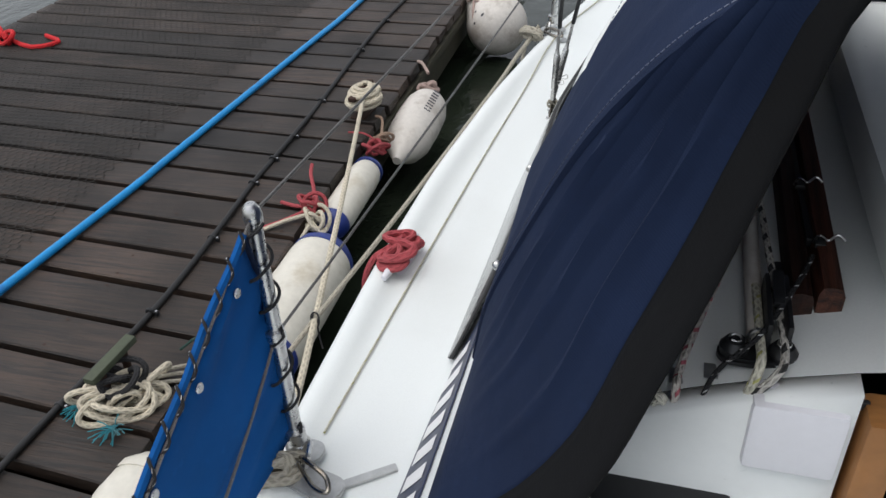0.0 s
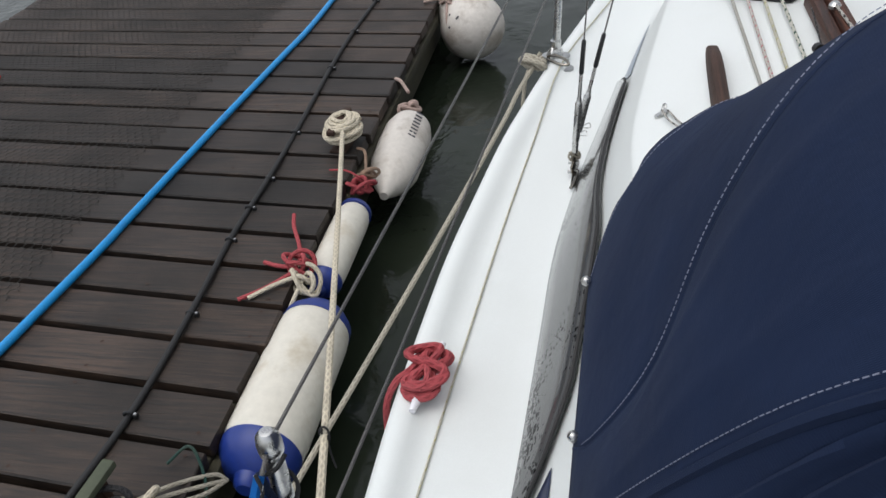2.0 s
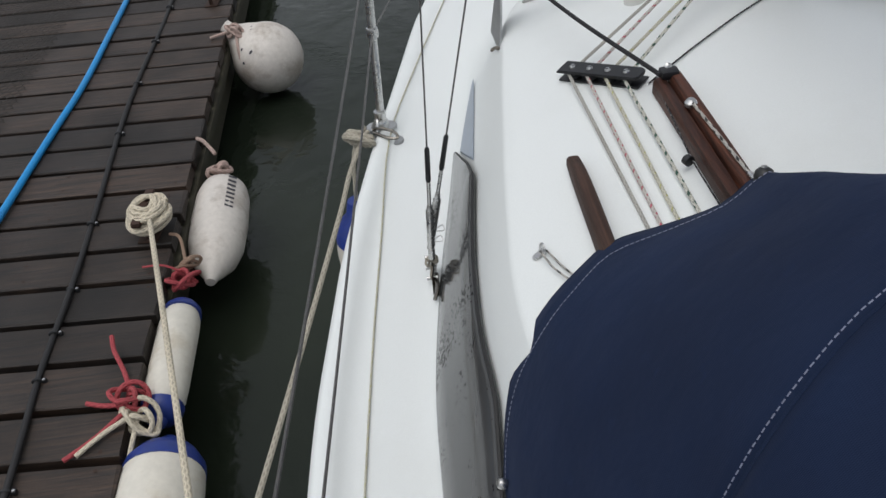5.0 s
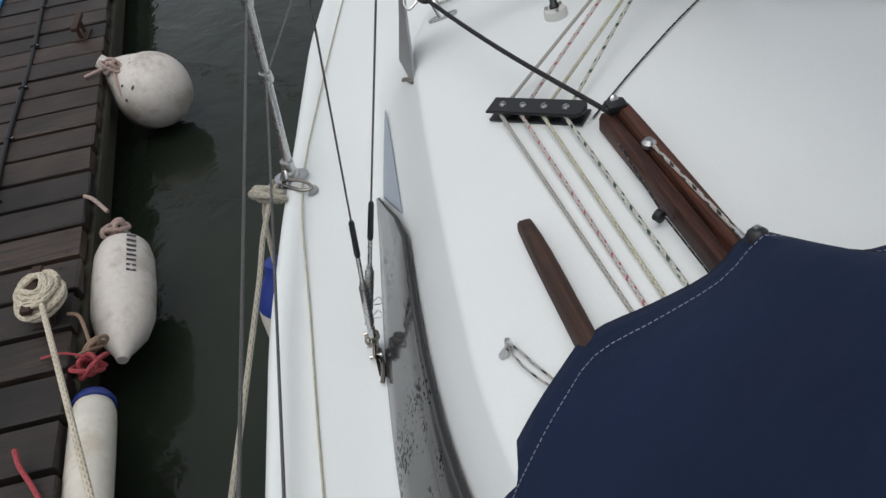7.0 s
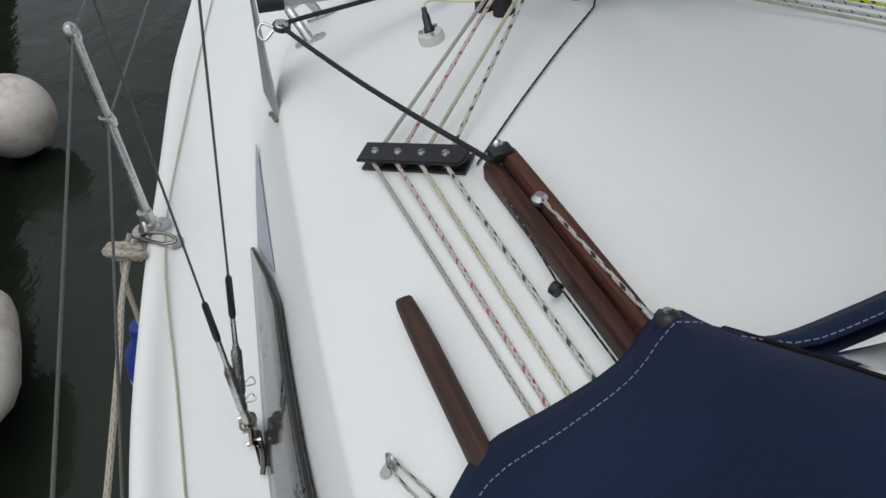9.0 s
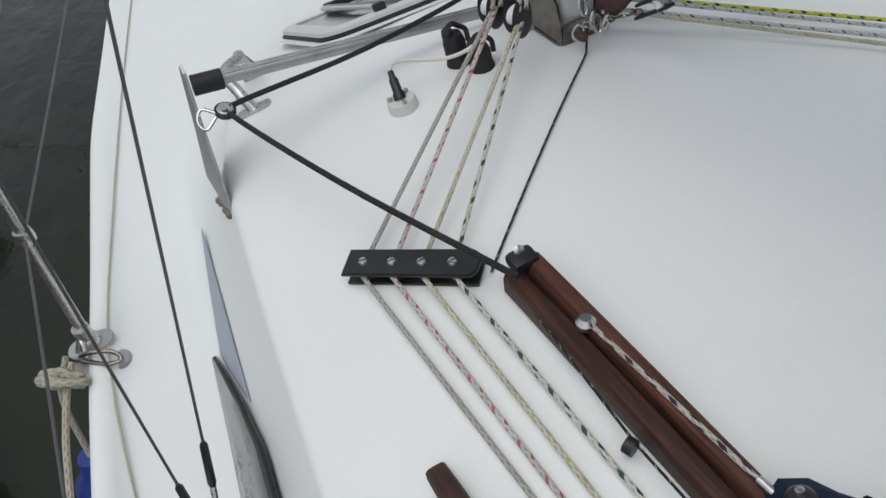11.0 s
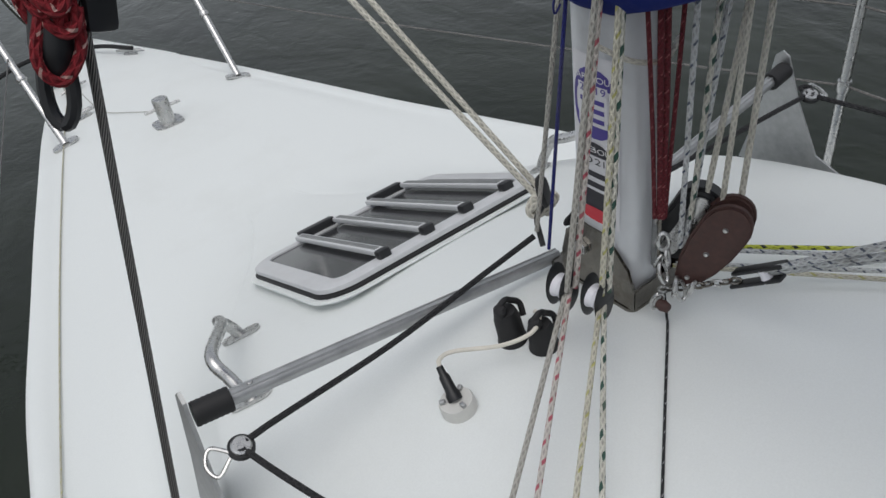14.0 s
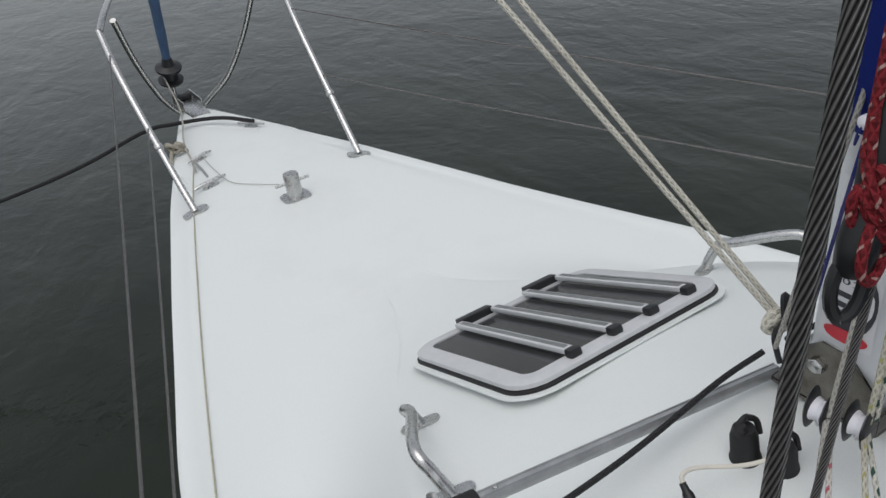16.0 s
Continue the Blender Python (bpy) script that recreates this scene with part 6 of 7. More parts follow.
# ---------------------------------------------------------------- port side cleat with red rope
ck = Vector((-0.972, -1.068, deck_z(-0.95, -1.068)))
horn_cleat(Matrix.Translation(ck) @ pose(0, 0, 0, 0, 0, 84), 0.17, WAX, "white deck cleat wrapped in faded red rope", "side cleats", "side_cleat")
for sd, dz, tr, turn in ((31, 0.026, 3, 84), (35, 0.038, 2, 70), (38, 0.047, 2, 110)):
    rope_thing("cleat_rope", figure_eight(ck + Vector((0, 0, dz)), 0.055 - 0.4 * (dz - 0.026), 0.026, tr, 0.007, sd, turn), 0.0064, R_RED, "faded red rope wound in figures round the cleat", seg=8)
rope_thing("cleat_rope", [ck + Vector((-0.01, 0.03, 0.045)), ck + Vector((-0.03, 0.0, 0.035)), ck + Vector((-0.055, -0.02, 0.02)), ck + Vector((-0.075, -0.035, -0.03)), ck + Vector((-0.08, -0.045, -0.12))], 0.0066, R_RED, "faded red rope leading over the gunwale", seg=8)

# hull fender, blue cap showing over the gunwale
hf = thing("hull_fender", "white cylindrical fender with blue end beside the hull", "fender")
fm = pose(-0.965, 0.13, 0.36)
part("body", lathe_bm([(0.07, -0.2), (0.082, -0.16), (0.082, 0.2), (0.078, 0.24)], 24, fm), PVCW, hf)
part("end_cap", lathe_bm([(0.0785, 0.24), (0.066, 0.29), (0.036, 0.325), (0.025, 0.37), (0, 0.372)], 24, fm), PVCB, hf, "blue end cap")
rope_thing("fender_rope", [(-0.965, 0.13, 0.73), (-0.95, 0.17, 0.86), (-0.91, 0.2, 0.92)], 0.006, R_OLD, "old rope holding the fender to the stanchion")
hf2 = thing("hull_fender", "white cylindrical fender with blue end beside the hull", "fender")
fm = pose(-1.075, -1.38, 0.42)
part("body", lathe_bm([(0.085, -0.2), (0.1, -0.16), (0.1, 0.1), (0.095, 0.14)], 24, fm), PVCW, hf2)
part("end_cap", lathe_bm([(0.096, 0.14), (0.08, 0.19), (0.04, 0.225), (0, 0.24)], 24, fm), PVCB, hf2, "blue end cap")

# ---------------------------------------------------------------- mooring lines
rope_thing("mooring_line", divided((-1.73, 0.56, 0.45), (-1.239, -1.013, 0.584), 10, 0.01) + [Vector((-1.11, -1.43, 0.64)), Vector((-0.99, -1.75, 0.84))], 0.0088, R_CREAM, "cream mooring line from the pontoon cleat to the boat", n=2)
rope_thing("mooring_line", [(-0.905, 0.19, 0.91), (-0.93, 0.15, 0.89), (-0.962, 0.07, 0.855)] + divided((-0.985, -0.03, 0.825), (-1.239, -1.013, 0.587), 6, 0.008) + [(-1.33, -1.3, 0.5), (-1.45, -1.55, 0.42), (-1.62, -1.85, 0.38)], 0.0066, R_OLD, "weathered mooring line running aft along the hull", n=4)
rope_thing("black_tie", tangle((-1.239, -1.013, 0.586), 0.016, 2, 0.002, 14, 0.8, 24) + [Vector((-1.225, -1.03, 0.55)), Vector((-1.21, -1.05, 0.53))], 0.0024, R_BLACK, "thin black cord seizing two mooring lines", seg=6, n=2)

# ---------------------------------------------------------------- pontoon things
hose = [(-2.52, -3.5), (-2.47, -1.6), (-2.432, -0.855), (-2.395, -0.178), (-2.39, 0.105), (-2.36, 1.317), (-2.345, 1.85), (-2.37, 2.57), (-2.4, 3.4), (-2.42, 5), (-2.4, 8)]
rope_thing("hose", [(x, y, DOCK_Z + 0.016) for x, y in hose], 0.0145, HOSE, "bright blue plastic water hose lying along the pontoon", "hose", 12, 10)
cab = [(-1.93, -3.5), (-1.905, -1.4), (-1.89, -0.84), (-1.91, -0.44), (-1.952, -0.065), (-1.962, 0.1), (-1.968, 0.33), (-2.0, 0.7), (-2.06, 1.4), (-2.085, 1.9), (-2.1, 2.6), (-2.16, 4), (-2.25, 8)]
rope_thing("power_cable", [(x, y + 0.0, DOCK_Z + 0.0105 + 0.004 * math.sin(i * 2.4)) for i, (x, y) in enumerate(cab)], 0.0098, RUBBER, "black power cable clipped along the pontoon planks", "cable", 10, 10)
for y in (-1.62, -1.24, -0.84, -0.44, -0.064, 0.13, 0.33, 0.69, 1.33, 1.79, 2.25, 2.7, 3.2, 3.7):
    x = lerp_table([(b, a) for a, b in cab], y)
    c = thing("cable_clip", "black plastic clip nailed over the cable", "clip", "cable clips", pose(x, y, DOCK_Z, 0, 0, 5))
    part("saddle", tube_bm([Vector((0.0125 * math.cos(a), 0, 0.01 + 0.0125 * math.sin(a))) for a in [math.pi * k / 8 for k in range(9)]], 0.0045, 6), BLACK, c)
    part("nail_block", box_bm(0.013, 0.012, 0.015, 0.003, pose(0.02, 0, 0.009)), BLACK, c)
    part("nail", lathe_bm([(0.004, 0.0), (0.004, 0.0015), (0, 0.002)], 8, pose(0.02, 0, 0.0165)), STEEL, c)


def dock_cleat(p, rz, label, mat_top, mat_leg, length=0.2, h=0.12):
    t = thing("dock_cleat", label, "cleat", "", Matrix.Translation(p) @ pose(0, 0, 0, 0, 0, rz))
    part("foot", box_bm(0.07, 0.13, 0.008, 0.002, pose(0, 0, 0.005)), mat_leg, t)
    for y in (-0.04, 0.04):
        part("leg", tube_bm([(0, y, 0.006), (0, y * 1.05, h)], 0.011, 10), mat_leg, t)
    part("bar", box_bm(0.032, length, 0.02, 0.004, pose(0, 0, h + 0.008, 2, 0, 0)), mat_top, t, "cross bar")
    return t


dock_cleat((-1.765, -1.155, DOCK_Z), -4, "green painted pontoon cleat with ropes heaped round it", GREENP, RUST, 0.17, 0.12)
for sd, rr, mt, lbl in ((41, 0.105, R_CREAM, "heap of cream mooring rope round the pontoon cleat"), (43, 0.085, R_CREAM, "heap of cream mooring rope round the pontoon cleat"), (47, 0.072, R_BLACK, "turns of dark rope on the pontoon cleat")):
    z = 0.035 if mt is R_CREAM else 0.075
    rope_thing("heaped_rope", tangle((-1.755 + 0.03 * (sd == 43), -1.165 - 0.04 * (sd == 43), DOCK_Z + z), rr, 4.3, 0.008, sd, 0.35, 60), 0.0085, mt, lbl, seg=8)
for (x, y), sd in (((-1.83, -1.23), 3), ((-1.70, -1.28), 5)):
    rng = random.Random(sd)
    bm = bmesh.new()
    for k in range(26):
        a = Vector((x + rng.uniform(-0.012, 0.012), y + rng.uniform(-0.012, 0.012), DOCK_Z + 0.014 + rng.uniform(0, 0.012)))
        d = Vector((rng.uniform(-1, 0.4), rng.uniform(-1, 0.3), rng.uniform(-0.2, 0.2))).normalized() * rng.uniform(0.03, 0.06)
        b = a + d
        b.z = max(b.z, DOCK_Z + 0.004)
        tube_bm([a, a.lerp(b, 0.5) + Vector((0, 0, 0.006)), b], 0.0016, 4, bm)
    tagged(part("frayed_end", bm, R_TEAL), "frayed teal rope end lying on the planks", "rope end", kind="stuff")
rope_thing("green_cord", [(-1.70, -0.98, DOCK_Z + 0.02), (-1.66, -0.93, DOCK_Z + 0.03), (-1.61, -0.98, DOCK_Z - 0.02), (-1.58, -1.06, DOCK_Z - 0.06)], 0.004, R_GREEN, "dark green cord looped over the pontoon edge")
for k in range(3):
    rope_thing("lashing", [(-1.73, -1.15 + 0.02 * k, DOCK_Z + 0.03), (-1.66, -1.1 + 0.03 * k, DOCK_Z + 0.02), (-1.6, -1.02 + 0.03 * k, DOCK_Z - 0.03), (-1.575, -0.95, DOCK_Z - 0.06)], 0.0055, R_OLD, "grey lashing from the cleat to a fender", group="lashings")

dock_cleat((-1.76, 0.615, DOCK_Z), -4, "rusty pontoon cleat under a coil of cream rope", RUST, RUST, 0.2, 0.1)
for sd, rr, dz in ((51, 0.085, 0.05), (53, 0.09, 0.075), (57, 0.078, 0.1)):
    coil = []
    for q in range(52):
        a = q / 12 * 2 * math.pi + sd
        rq = rr * (1 - 0.012 * q) + 0.004 * math.sin(q * 1.7 + sd)
        coil.append((-1.75 + rq * 0.85 * math.cos(a), 0.615 + rq * 1.05 * math.sin(a), DOCK_Z + dz + 0.0006 * q + 0.004 * math.sin(q * 0.9 + sd)))
    rope_thing("rope_coil", coil, 0.0092, R_CREAM, "cream rope coiled in neat rings on the pontoon cleat", seg=8, n=4)
dock_cleat((-1.86, 2.72, DOCK_Z), -4, "rusty orange-brown pontoon cleat", RUST, RUST, 0.18, 0.07)
rope_thing("red_rope", tangle((-4.2, 1.2, DOCK_Z + 0.04), 0.11, 3.3, 0.012, 61, 0.3, 50) + [Vector((-3.95, 1.12, DOCK_Z + 0.015)), Vector((-3.85, 1.22, DOCK_Z + 0.015)), Vector((-4.0, 1.3, DOCK_Z + 0.015))], 0.013, R_BRED, "bright red rope bunched at the far edge of the pontoon", seg=8, n=3)
rope_thing("red_rope", [(-4.2, 1.18, DOCK_Z + 0.05), (-4.4, 1.1, DOCK_Z + 0.02), (-4.8, 0.9, DOCK_Z - 0.2)], 0.012, R_BRED, "bright red rope leading off the pontoon")


# fenders along the edge: built along z, laid along the pontoon
def lay(p, tilt=0.0, turn=0.0):
    return Matrix.Translation(p) @ pose(0, 0, 0, 0, 0, DOCK_TURN + turn) @ pose(0, 0, 0, -90 + tilt, 0, 0)


def cyl_fender(p, r, L, blue, label, cap=True):
    t = thing("fender", label, "fender", "pontoon fenders", lay(p))
    h = L / 2
    part("body", lathe_bm([(r * 0.8, -h + 0.02), (r * 0.97, -h + 0.06), (r, -h + 0.1), (r * 1.005, 0), (r, h - 0.1), (r * 0.97, h - 0.06), (r * 0.8, h - 0.02)], 32), PVCW, t)
    for s in (-1, 1):
        e = min(1.0, r / 0.118)
        bm = lathe_bm([(r * 0.985, h - 0.06 * e), (r * 0.95, h - 0.03 * e), (r * 0.72, h + 0.01 * e), (r * 0.36, h + 0.03 * e), (r * 0.3, h + 0.055 * e), (r * 0.2, h + 0.065 * e), (0, h + 0.065 * e)], 32, pose(0, 0, 0, 0 if s > 0 else 180, 0, 0))
        part("end_cap", bm, PVCB if blue else PVCW, t, "blue moulded end" if blue else "")
    return t


cyl_fender((-1.565, -1.69, 0.27), 0.105, 0.75, False, "large white cylindrical fender lying along the pontoon edge")
cyl_fender((-1.546, -0.602, 0.26), 0.113, 0.58, True, "fat cream-white fender with blue ends on the pontoon edge")
cyl_fender((-1.603, 0.045, 0.28), 0.064, 0.45, True, "slim stained white fender with blue ends")
t = thing("fender", "grimy long fender with faded printing and tied ends", "fender", "pontoon fenders", lay((-1.583, 0.8, 0.22), 2))
r = 0.108
part("body", lathe_bm([(0.018, -0.33), (0.03, -0.3), (0.05, -0.27), (0.085, -0.21), (0.103, -0.14), (r, 0), (0.104, 0.14), (0.09, 0.2), (0.055, 0.24), (0.03, 0.26), (0.022, 0.3)], 32), PVCG, t)
bm = bmesh.new()
for k in range(8):
    a0 = radians(-65)
    z = -0.02 + 0.026 * k
    q = [Vector((1.006 * r * math.cos(a0 + da), -1.006 * r * math.sin(a0 + da) * -1, zz)) for da, zz in ((0, z), (0.3, z), (0.3, z + 0.012), (0, z + 0.012))]
    bm.faces.new([bm.verts.new(v) for v in q])
part("printing", bm, MARK, t, "faded dark printing bars", smooth=False)
t = thing("fender", "round off-white ball fender with scuffed dark marks", "fender", "pontoon fenders", aim((-1.54, 2.26, 0.2), (-1.70, 2.33, 0.33)))
R = 0.185
part("body", lathe_bm([(0, -R)] + [(R * math.cos(radians(a)), R * math.sin(radians(a))) for a in range(-80, 51, 10)] + [(0.085, 0.185), (0.05, 0.22), (0.035, 0.25), (0.035, 0.275), (0.0, 0.28)], 36), PVCG, t)
rng = random.Random(8)
bm = bmesh.new()
for k in range(7):
    a, e = rng.uniform(0, 6.28), rng.uniform(0.1, 0.9)
    c = Vector((math.cos(a) * math.cos(e), math.sin(a) * math.cos(e), math.sin(e)))
    bm = lathe_bm([(0, 0.0012), (rng.uniform(0.005, 0.013), 0.001)], 9, aim(c * R * 1.002, c * 2) @ Matrix.Diagonal((1, rng.uniform(0.4, 1), 1, 1)), bm)
part("scuff_mark", bm, MARK, t)

# ropes on the fenders
for name, c, rr, turns, sd, mt, rad, lbl in (
    ("fender_rope", (-1.655, -0.175, DOCK_Z + 0.02), 0.05, 3, 71, R_RED, 0.0075, "faded red rope knotted at the pontoon edge"),
    ("fender_rope", (-1.62, -0.235, DOCK_Z - 0.0), 0.055, 4, 73, R_CREAM, 0.0075, "cream rope knotted between two fenders"),
    ("fender_rope", (-1.62, 0.37, DOCK_Z - 0.03), 0.05, 3.4, 75, R_RED, 0.0075, "faded red rope knotted round a fender end"),
    ("fender_rope", (-1.61, 0.43, DOCK_Z - 0.02), 0.04, 3, 77, R_TWINE, 0.006, "tan twine tied round a fender end"),
    ("fender_rope", (-1.605, 1.07, DOCK_Z - 0.06), 0.042, 3.2, 79, R_PINK, 0.009, "dirty pink rope tied to a fender"),
    ("fender_rope", (-1.675, 2.25, DOCK_Z + 0.02), 0.05, 3.4, 81, R_PINK, 0.009, "dirty pink rope tied to the ball fender"),
):
    rope_thing(name, tangle(c, rr, turns, rad, sd, 0.5, 44), rad, mt, lbl, seg=7, group="fender ropes")
for pts, mt, rad, lbl in (
    ([(-1.65, -0.17, 0.37), (-1.69, -0.08, 0.372), (-1.735, 0.0, 0.385), (-1.75, 0.05, 0.40)], R_RED, 0.007, "faded red rope end standing up"),
    ([(-1.65, -0.2, 0.372), (-1.72, -0.19, 0.364), (-1.78, -0.17, 0.36)], R_RED, 0.007, "faded red rope end on the planks"),
    ([(-1.65, -0.22, 0.372), (-1.72, -0.3, 0.364), (-1.79, -0.36, 0.36)], R_RED, 0.007, "faded red rope end on the planks"),
    ([(-1.63, -0.24, 0.372), (-1.7, -0.29, 0.366), (-1.76, -0.35, 0.36)], R_CREAM, 0.007, "cream rope end on the planks"),
    ([(-1.62, -0.24, 0.36), (-1.63, -0.33, 0.33), (-1.635, -0.42, 0.3)], R_CREAM, 0.007, "cream rope end hanging by the fender"),
    ([(-1.62, 0.38, 0.35), (-1.68, 0.4, 0.366), (-1.75, 0.41, 0.36)], R_RED, 0.004, "thin red cord on the planks"),
    ([(-1.62, 0.45, 0.33), (-1.65, 0.55, 0.36), (-1.69, 0.58, 0.36)], R_TWINE, 0.006, "tan twine over the pontoon edge"),
    ([(-1.61, 1.1, 0.35), (-1.66, 1.17, 0.37), (-1.7, 1.22, 0.36)], R_PINK, 0.008, "dirty pink rope over the pontoon edge"),
    ([(-1.66, 2.26, 0.37), (-1.72, 2.24, 0.37), (-1.8, 2.22, 0.36)], R_PINK, 0.008, "dirty pink rope end on the planks"),
    ([(-1.67, 2.24, 0.36), (-1.66, 2.16, 0.3), (-1.65, 2.12, 0.2)], R_PINK, 0.008, "dirty pink rope hanging down the edge"),
):
    rope_thing("fender_rope", pts, rad, mt, lbl, seg=7, group="fender ropes")

# ---------------------------------------------------------------- cabin entrance under the hood
jam = thing("jammer", "black cam cleat with cream ropes at the roof's aft edge", "cleat")
m = Matrix.Translation((-0.343, AFT + 0.03, deck_z(-0.343, AFT + 0.03)))
part("base", plate_bm(rounded(0.078, 0.032, 0.015), 0.008, 0.003, m @ pose(0, 0, 0.0)), BLACK, jam)
for x in (-0.023, 0.023):
    part("cam", lathe_bm([(0.014, 0.006), (0.015, 0.014), (0.01, 0.022), (0, 0.023)], 14, m @ pose(x, 0, 0)), BLACK, jam)
    part("screw", tube_bm([m @ Vector((x + 0.006 * math.cos(a), 0.006 * math.sin(a), 0.024)) for a in [k * 0.8 for k in range(9)]], 0.0014, 6), STEEL, jam)
part("fairlead", tube_bm([m @ Vector((0.01 * math.cos(a), 0.012, 0.014 + 0.014 * math.sin(a))) for a in [math.pi * k / 8 for k in range(9)]], 0.0028, 8), STEEL, jam)
clu = thing("rope_clutch", "narrow black rope clutch on the cabin roof", "clutch")
m2 = Matrix.Translation((-0.326, -1.642, deck_z(-0.326, -1.642)))
for x in (-0.0095, 0.0095):
    part("side", box_bm(0.007, 0.092, 0.034, 0.005, m2 @ pose(x, 0, 0.018)), BLACK, clu)
part("lever", box_bm(0.012, 0.05, 0.008, 0.003, m2 @ pose(0, 0.015, 0.037, 8, 0, 0)), BLACK, clu)
cdt = part("line_guide_tube", tube_bm([on_deck(-0.352, -1.3, 0.013), on_deck(-0.348, -1.48, 0.013), on_deck(-0.345, AFT + 0.05, 0.013)], 0.0095, 12), PVCG)
tagged(cdt, "grimy off-white plastic tube leading a rope over the roof", "tube")
BY = AFT - 0.012
for pts, r, mt, lb in (
    ([on_deck(-0.345, -1.6, 0.02), on_deck(-0.343, AFT + 0.03, 0.024), (-0.345, AFT - 0.01, 1.262), (-0.357, BY, 1.195), (-0.364, BY, 1.1), (-0.366, BY, 1.03)], 0.0048, R_WYEL, "white and yellow rope tail hanging down the bulkhead"),
    ([on_deck(-0.339, -1.4, 0.02), on_deck(-0.328, -1.6, 0.024), on_deck(-0.32, AFT + 0.02, 0.016), (-0.33, AFT - 0.012, 1.256), (-0.355, BY - 0.004, 1.217), (-0.366, BY - 0.006, 1.165), (-0.368, BY, 1.08)], 0.0042, R_WBLK, "white and black flecked rope tail"),
    ([on_deck(-0.33, -1.35, 0.012), on_deck(-0.366, -1.508, 0.008), on_deck(-0.4, -1.632, 0.006), on_deck(-0.416, AFT + 0.02, 0.006), (-0.418, AFT - 0.012, 1.22), (-0.417, BY, 1.125), (-0.416, BY, 1.1)], 0.0044, R_WRED, "white and red flecked rope tail"),
    ([(-0.414, BY, 1.185), (-0.408, BY - 0.003, 1.15), (-0.411, BY, 1.115), (-0.42, BY, 1.1), (-0.424, BY, 1.13), (-0.43, BY - 0.004, 1.19), (-0.438, BY - 0.004, 1.2), (-0.432, BY - 0.008, 1.21)], 0.0036, R_WHITE, "pale rope tail knotted at the bulkhead"),
    ([(-0.439, AFT - 0.006, 1.222), (-0.436, BY, 1.15), (-0.43, BY, 1.085), (-0.426, BY, 1.078), (-0.432, BY, 1.09), (-0.434, BY - 0.002, 1.15), (-0.437, BY - 0.003, 1.2)], 0.0026, R_WHITE, "thin white loop hanging from a lacing eye"),
):
    rope_thing("halyard_tail", pts, r, mt, lb, n=6, group="rope tails")
rope_thing("rope_knot", tangle((-0.436, AFT - 0.012, 1.208), 0.009, 3, 0.003, 91, 0.8, 36), 0.0032, R_WHITE, "white cord knot on the bulkhead edge", seg=6)
rope_thing("signal_line", [on_deck(-0.29, -1.57, 0.03), on_deck(-0.304, -1.608, 0.03), on_deck(-0.344, AFT + 0.03, 0.032), on_deck(-0.378, AFT + 0.01, 0.012), (-0.392, AFT - 0.012, 1.215), (-0.395, BY, 1.16), (-0.393, BY, 1.1), (-0.388, BY - 0.01, 1.088), (-0.378, BY - 0.012, 1.08)], 0.0028, R_BLKF, "thin black flecked cord", n=6)
for hx, hy in ((-0.292, -1.427), (-0.28, -1.55)):
    hk = thing("line_hook", "small bent steel hook on the hatch runner", "hook", "line hooks", pose(hx + 0.006, hy, deck_z(hx, hy) + 0.034))
    part("wire", tube_bm(smooth_path([(-0.014, 0.004, -0.006), (-0.01, 0, 0.006), (0, 0, 0.001), (0.008, 0, 0.009), (0.016, -0.002, 0.004)], 5), 0.0015, 6), STEEL, hk)
    part("pad", box_bm(0.012, 0.016, 0.006, 0.002, pose(-0.008, 0, -0.003)), BLACK, hk)
jb = thing("cord_cleat", "black plastic cord cleat beside the hatch runner", "cleat", at=pose(-0.312, -1.575, deck_z(-0.312, -1.575)))
part("base", box_bm(0.026, 0.05, 0.012, 0.004, pose(0, 0, 0.006)), BLACK, jb)
part("horn", box_bm(0.01, 0.06, 0.012, 0.004, pose(0.004, 0.006, 0.02, 10, 0, 0)), BLACK, jb)
bx = thing("instrument_cover", "white plastic instrument cover on the cabin bulkhead", "cover")
part("lid", box_bm(0.088, 0.024, 0.088, 0.007, pose(-0.304, AFT - 0.026, 1.196)), WAX, bx)
part("rim", box_bm(0.094, 0.012, 0.095, 0.005, pose(-0.304, AFT - 0.008, 1.197)), WAX, bx)
tagged(part("bulkhead_stud", lathe_bm([(0.006, 0), (0.0055, 0.004), (0, 0.005)], 14, pose(-0.244, AFT - 0.002, 1.23, 90, 0, 0)), RUBBER), "black rubber stud on the bulkhead", "stud")
bag = thing("winch_handle_pocket", "black plastic pocket on the cabin bulkhead", "pocket")
part("body", box_bm(0.135, 0.06, 0.14, 0.02, pose(-0.42, AFT - 0.04, 1.02)), BLACK, bag)
part("rim", box_bm(0.145, 0.065, 0.015, 0.006, pose(-0.42, AFT - 0.04, 1.09)), BLACK, bag)
fr = thing("companionway_frame", "varnished wooden companionway trim with drop board", "frame")
part("jamb", box_bm(0.035, 0.05, 0.75, 0.008, pose(-0.228, AFT - 0.012, 0.86)), BOARD, fr)
part("jamb", box_bm(0.035, 0.05, 0.75, 0.008, pose(0.285, AFT - 0.012, 0.86)), BOARD, fr)
part("drop_board", box_bm(0.44, 0.018, 0.6, 0.004, pose(0.05, AFT + 0.01, 0.82)), BOARD, fr)
for k in range(2):
    tagged(part("deck_label", box_bm(0.014, 0.022, 0.001, 0, Matrix.Translation(on_deck(-0.418 + 0.033 * k, AFT + 0.018, 0.002))), DULL), "small grey rope label on the roof edge", "label", "rope labels")


# ---------------------------------------------------------------- pontoon planks and anti-slip wire
rng = random.Random(11)


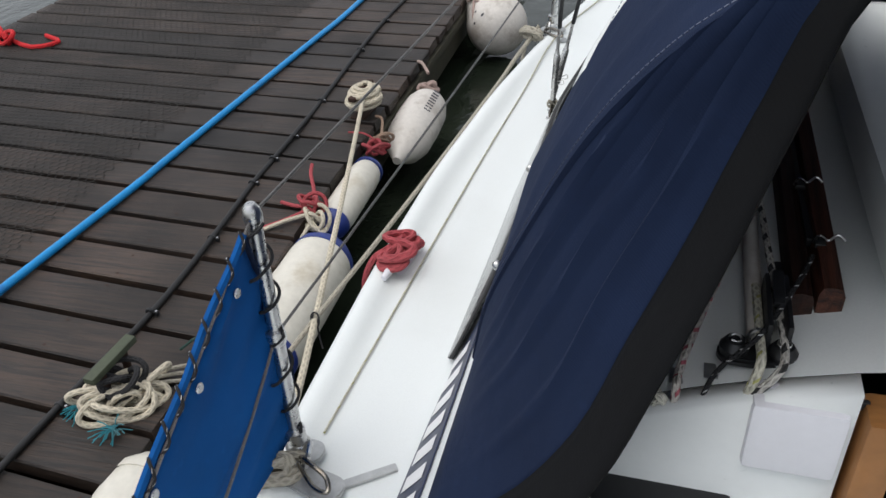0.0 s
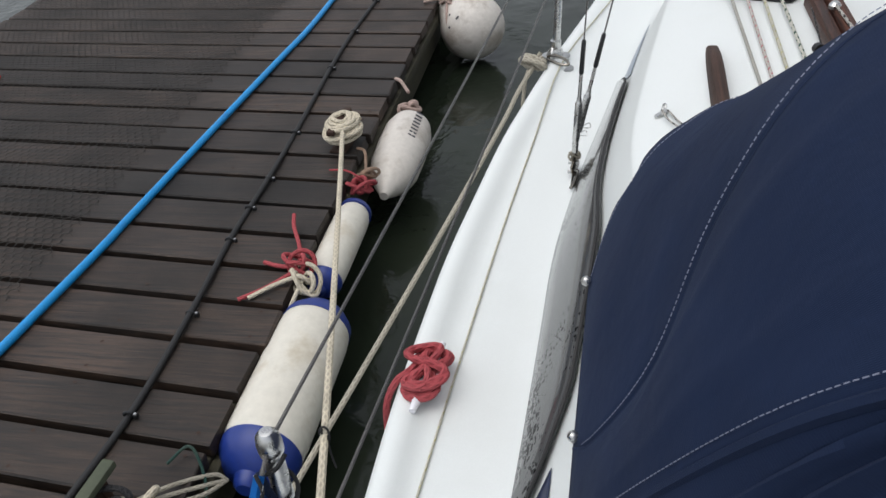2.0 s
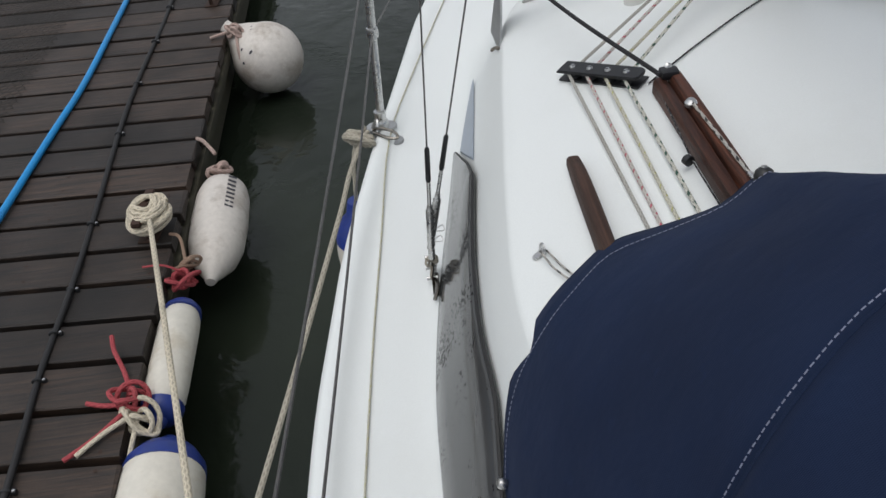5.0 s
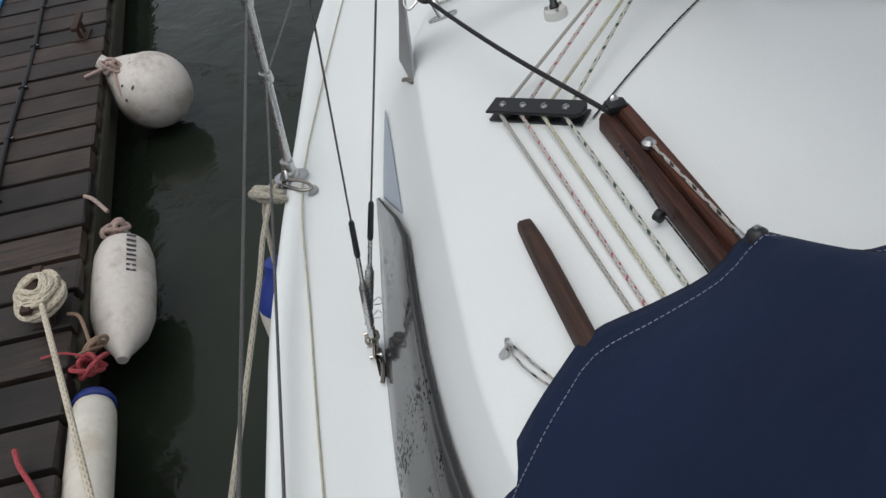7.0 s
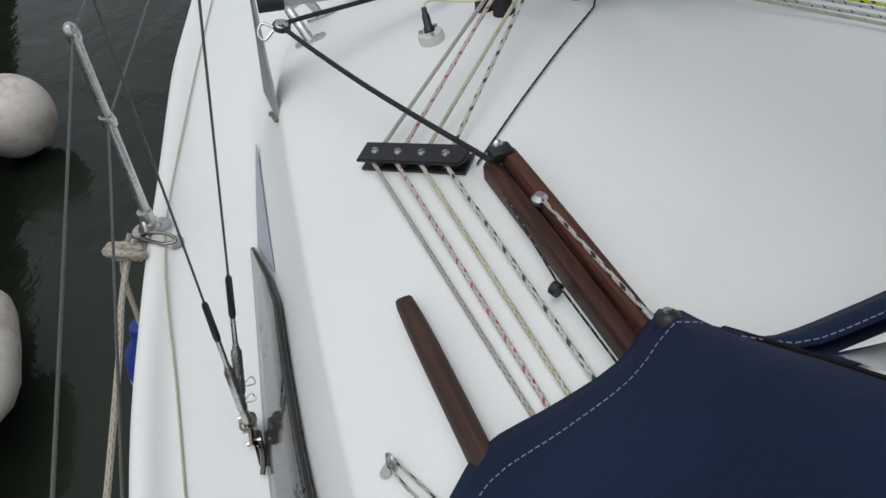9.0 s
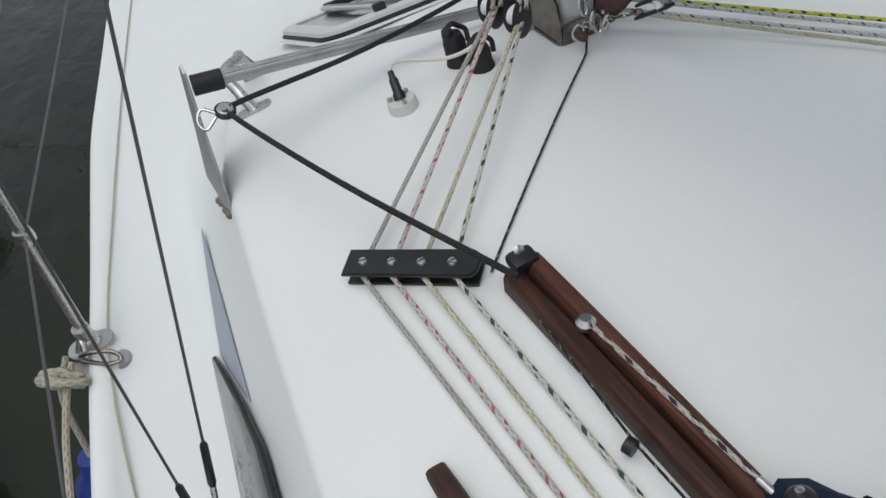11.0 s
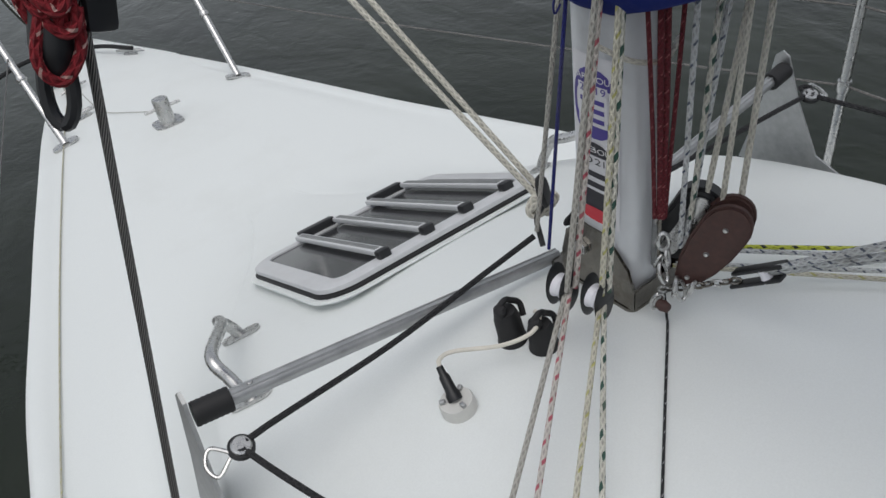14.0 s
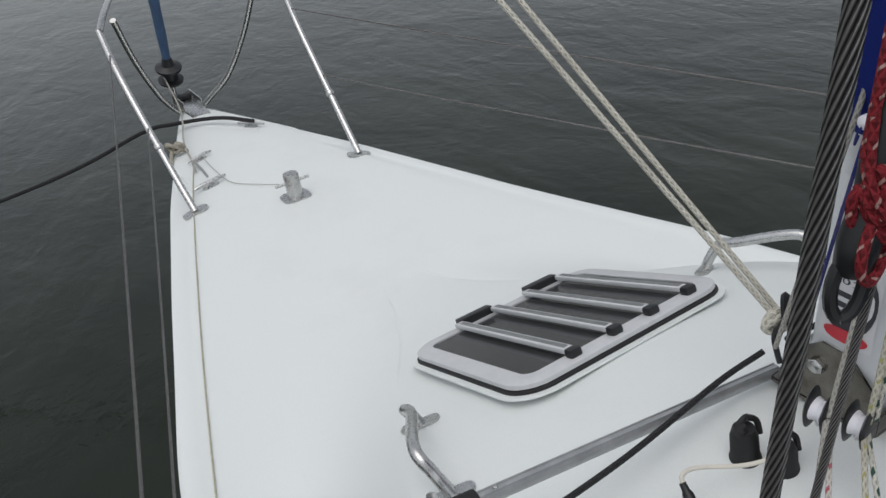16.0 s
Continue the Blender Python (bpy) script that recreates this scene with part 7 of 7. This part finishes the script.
def plank_mesh(seed):
    r = random.Random(seed)
    bm = bmesh.new()
    bmesh.ops.create_cube(bm, size=1.0)
    bmesh.ops.scale(bm, vec=(DOCK_W, PITCH - 0.025, 0.05), verts=bm.verts)
    bmesh.ops.bevel(bm, geom=bm.edges[:], offset=0.0045, segments=1, affect="EDGES")
    for v in bm.verts:
        v.co.y += SKEW * v.co.x + r.uniform(-0.0015, 0.0015)
        v.co.x += r.uniform(-0.006, 0.006)
        v.co.z += r.uniform(-0.001, 0.001)
    me = bpy.data.meshes.new("plank")
    bm.to_mesh(me)
    bm.free()
    me.materials.append(PLANK)
    return me


planks = [plank_mesh(k) for k in range(5)]
k = 0
y = 0.436 - PITCH * 26
while y < 8.8:
    ob = new("plank", planks[k % 5])
    ob.parent = dock
    ob.matrix_basis = pose(-DOCK_W / 2 + rng.uniform(-0.008, 0.004), y - SKEW * DOCK_W / 2, -0.0235 + rng.uniform(-0.003, 0.003), rng.uniform(-0.4, 0.4), 0, rng.uniform(-0.12, 0.12) + (180 if rng.random() < 0.5 else 0))
    y += PITCH
    k += 1

# screws in pairs near the edge
bm = bmesh.new()
y = 0.436 - PITCH * 14
while y < 4.5:
    for dx in (0.055, 0.5, 1.35):
        for dy in (-0.05, 0.05):
            if rng.random() < 0.8:
                c = Vector((-dx + rng.uniform(-0.01, 0.01), y - SKEW * dx + dy + rng.uniform(-0.01, 0.01), 0.0022))
                vs = [bm.verts.new(c + Vector((0.0055 * math.cos(a), 0.0055 * math.sin(a), 0))) for a in [q * math.pi / 4 for q in range(8)]]
                bm.faces.new(vs)
    y += PITCH
part("deck_screws", bm, RUST, dock, "rusty screw heads", smooth=False)
tagged(bpy.data.objects["deck_screws"], kind="stuff")

# hexagonal wire netting stapled over the inland part
verts, faces = [], []


def wire_seg(p, q, r=0.0012):
    d = (q - p).normalized()
    n = Vector((-d.y, d.x, 0)) * r
    up = Vector((0, 0, r * 1.6))
    i = len(verts)
    for c in (p, q):
        verts.extend([tuple(c + n), tuple(c - n), tuple(c + up)])
    faces.extend([(i, i + 2, i + 5, i + 3), (i + 1, i + 4, i + 5, i + 2)])


a_ = 0.021
x0, x1, y0, y1 = 0.93, DOCK_W - 0.05, -2.3, 4.6
e1, e2, e3 = Vector((0, a_, 0)), Vector((0.866 * a_, -a_ / 2, 0)), Vector((-0.866 * a_, -a_ / 2, 0))
row = 0
yy = y0
while yy < y1:
    x = x0 + (0.866 * a_ if row % 2 else 0)
    while x < x1:
        c = Vector((-x, yy, 0.0068 + 0.0015 * noise.noise((x * 5, yy * 5, 0))))
        for e in (e1, e2, e3):
            wire_seg(c, c + e)
        x += 1.732 * a_
    yy += 1.5 * a_
    row += 1
me = bpy.data.meshes.new("wire_netting")
me.from_pydata(verts, [], faces)
me.materials.append(plain("dark_galvanised_wire", (0.05, 0.047, 0.042), 0.55, 0.4, var=0.4, scale=60, bumpy=0))
ob = new("wire_netting", me)
ob.parent = dock
tagged(ob, "fine hexagonal wire netting over the planks", kind="stuff")
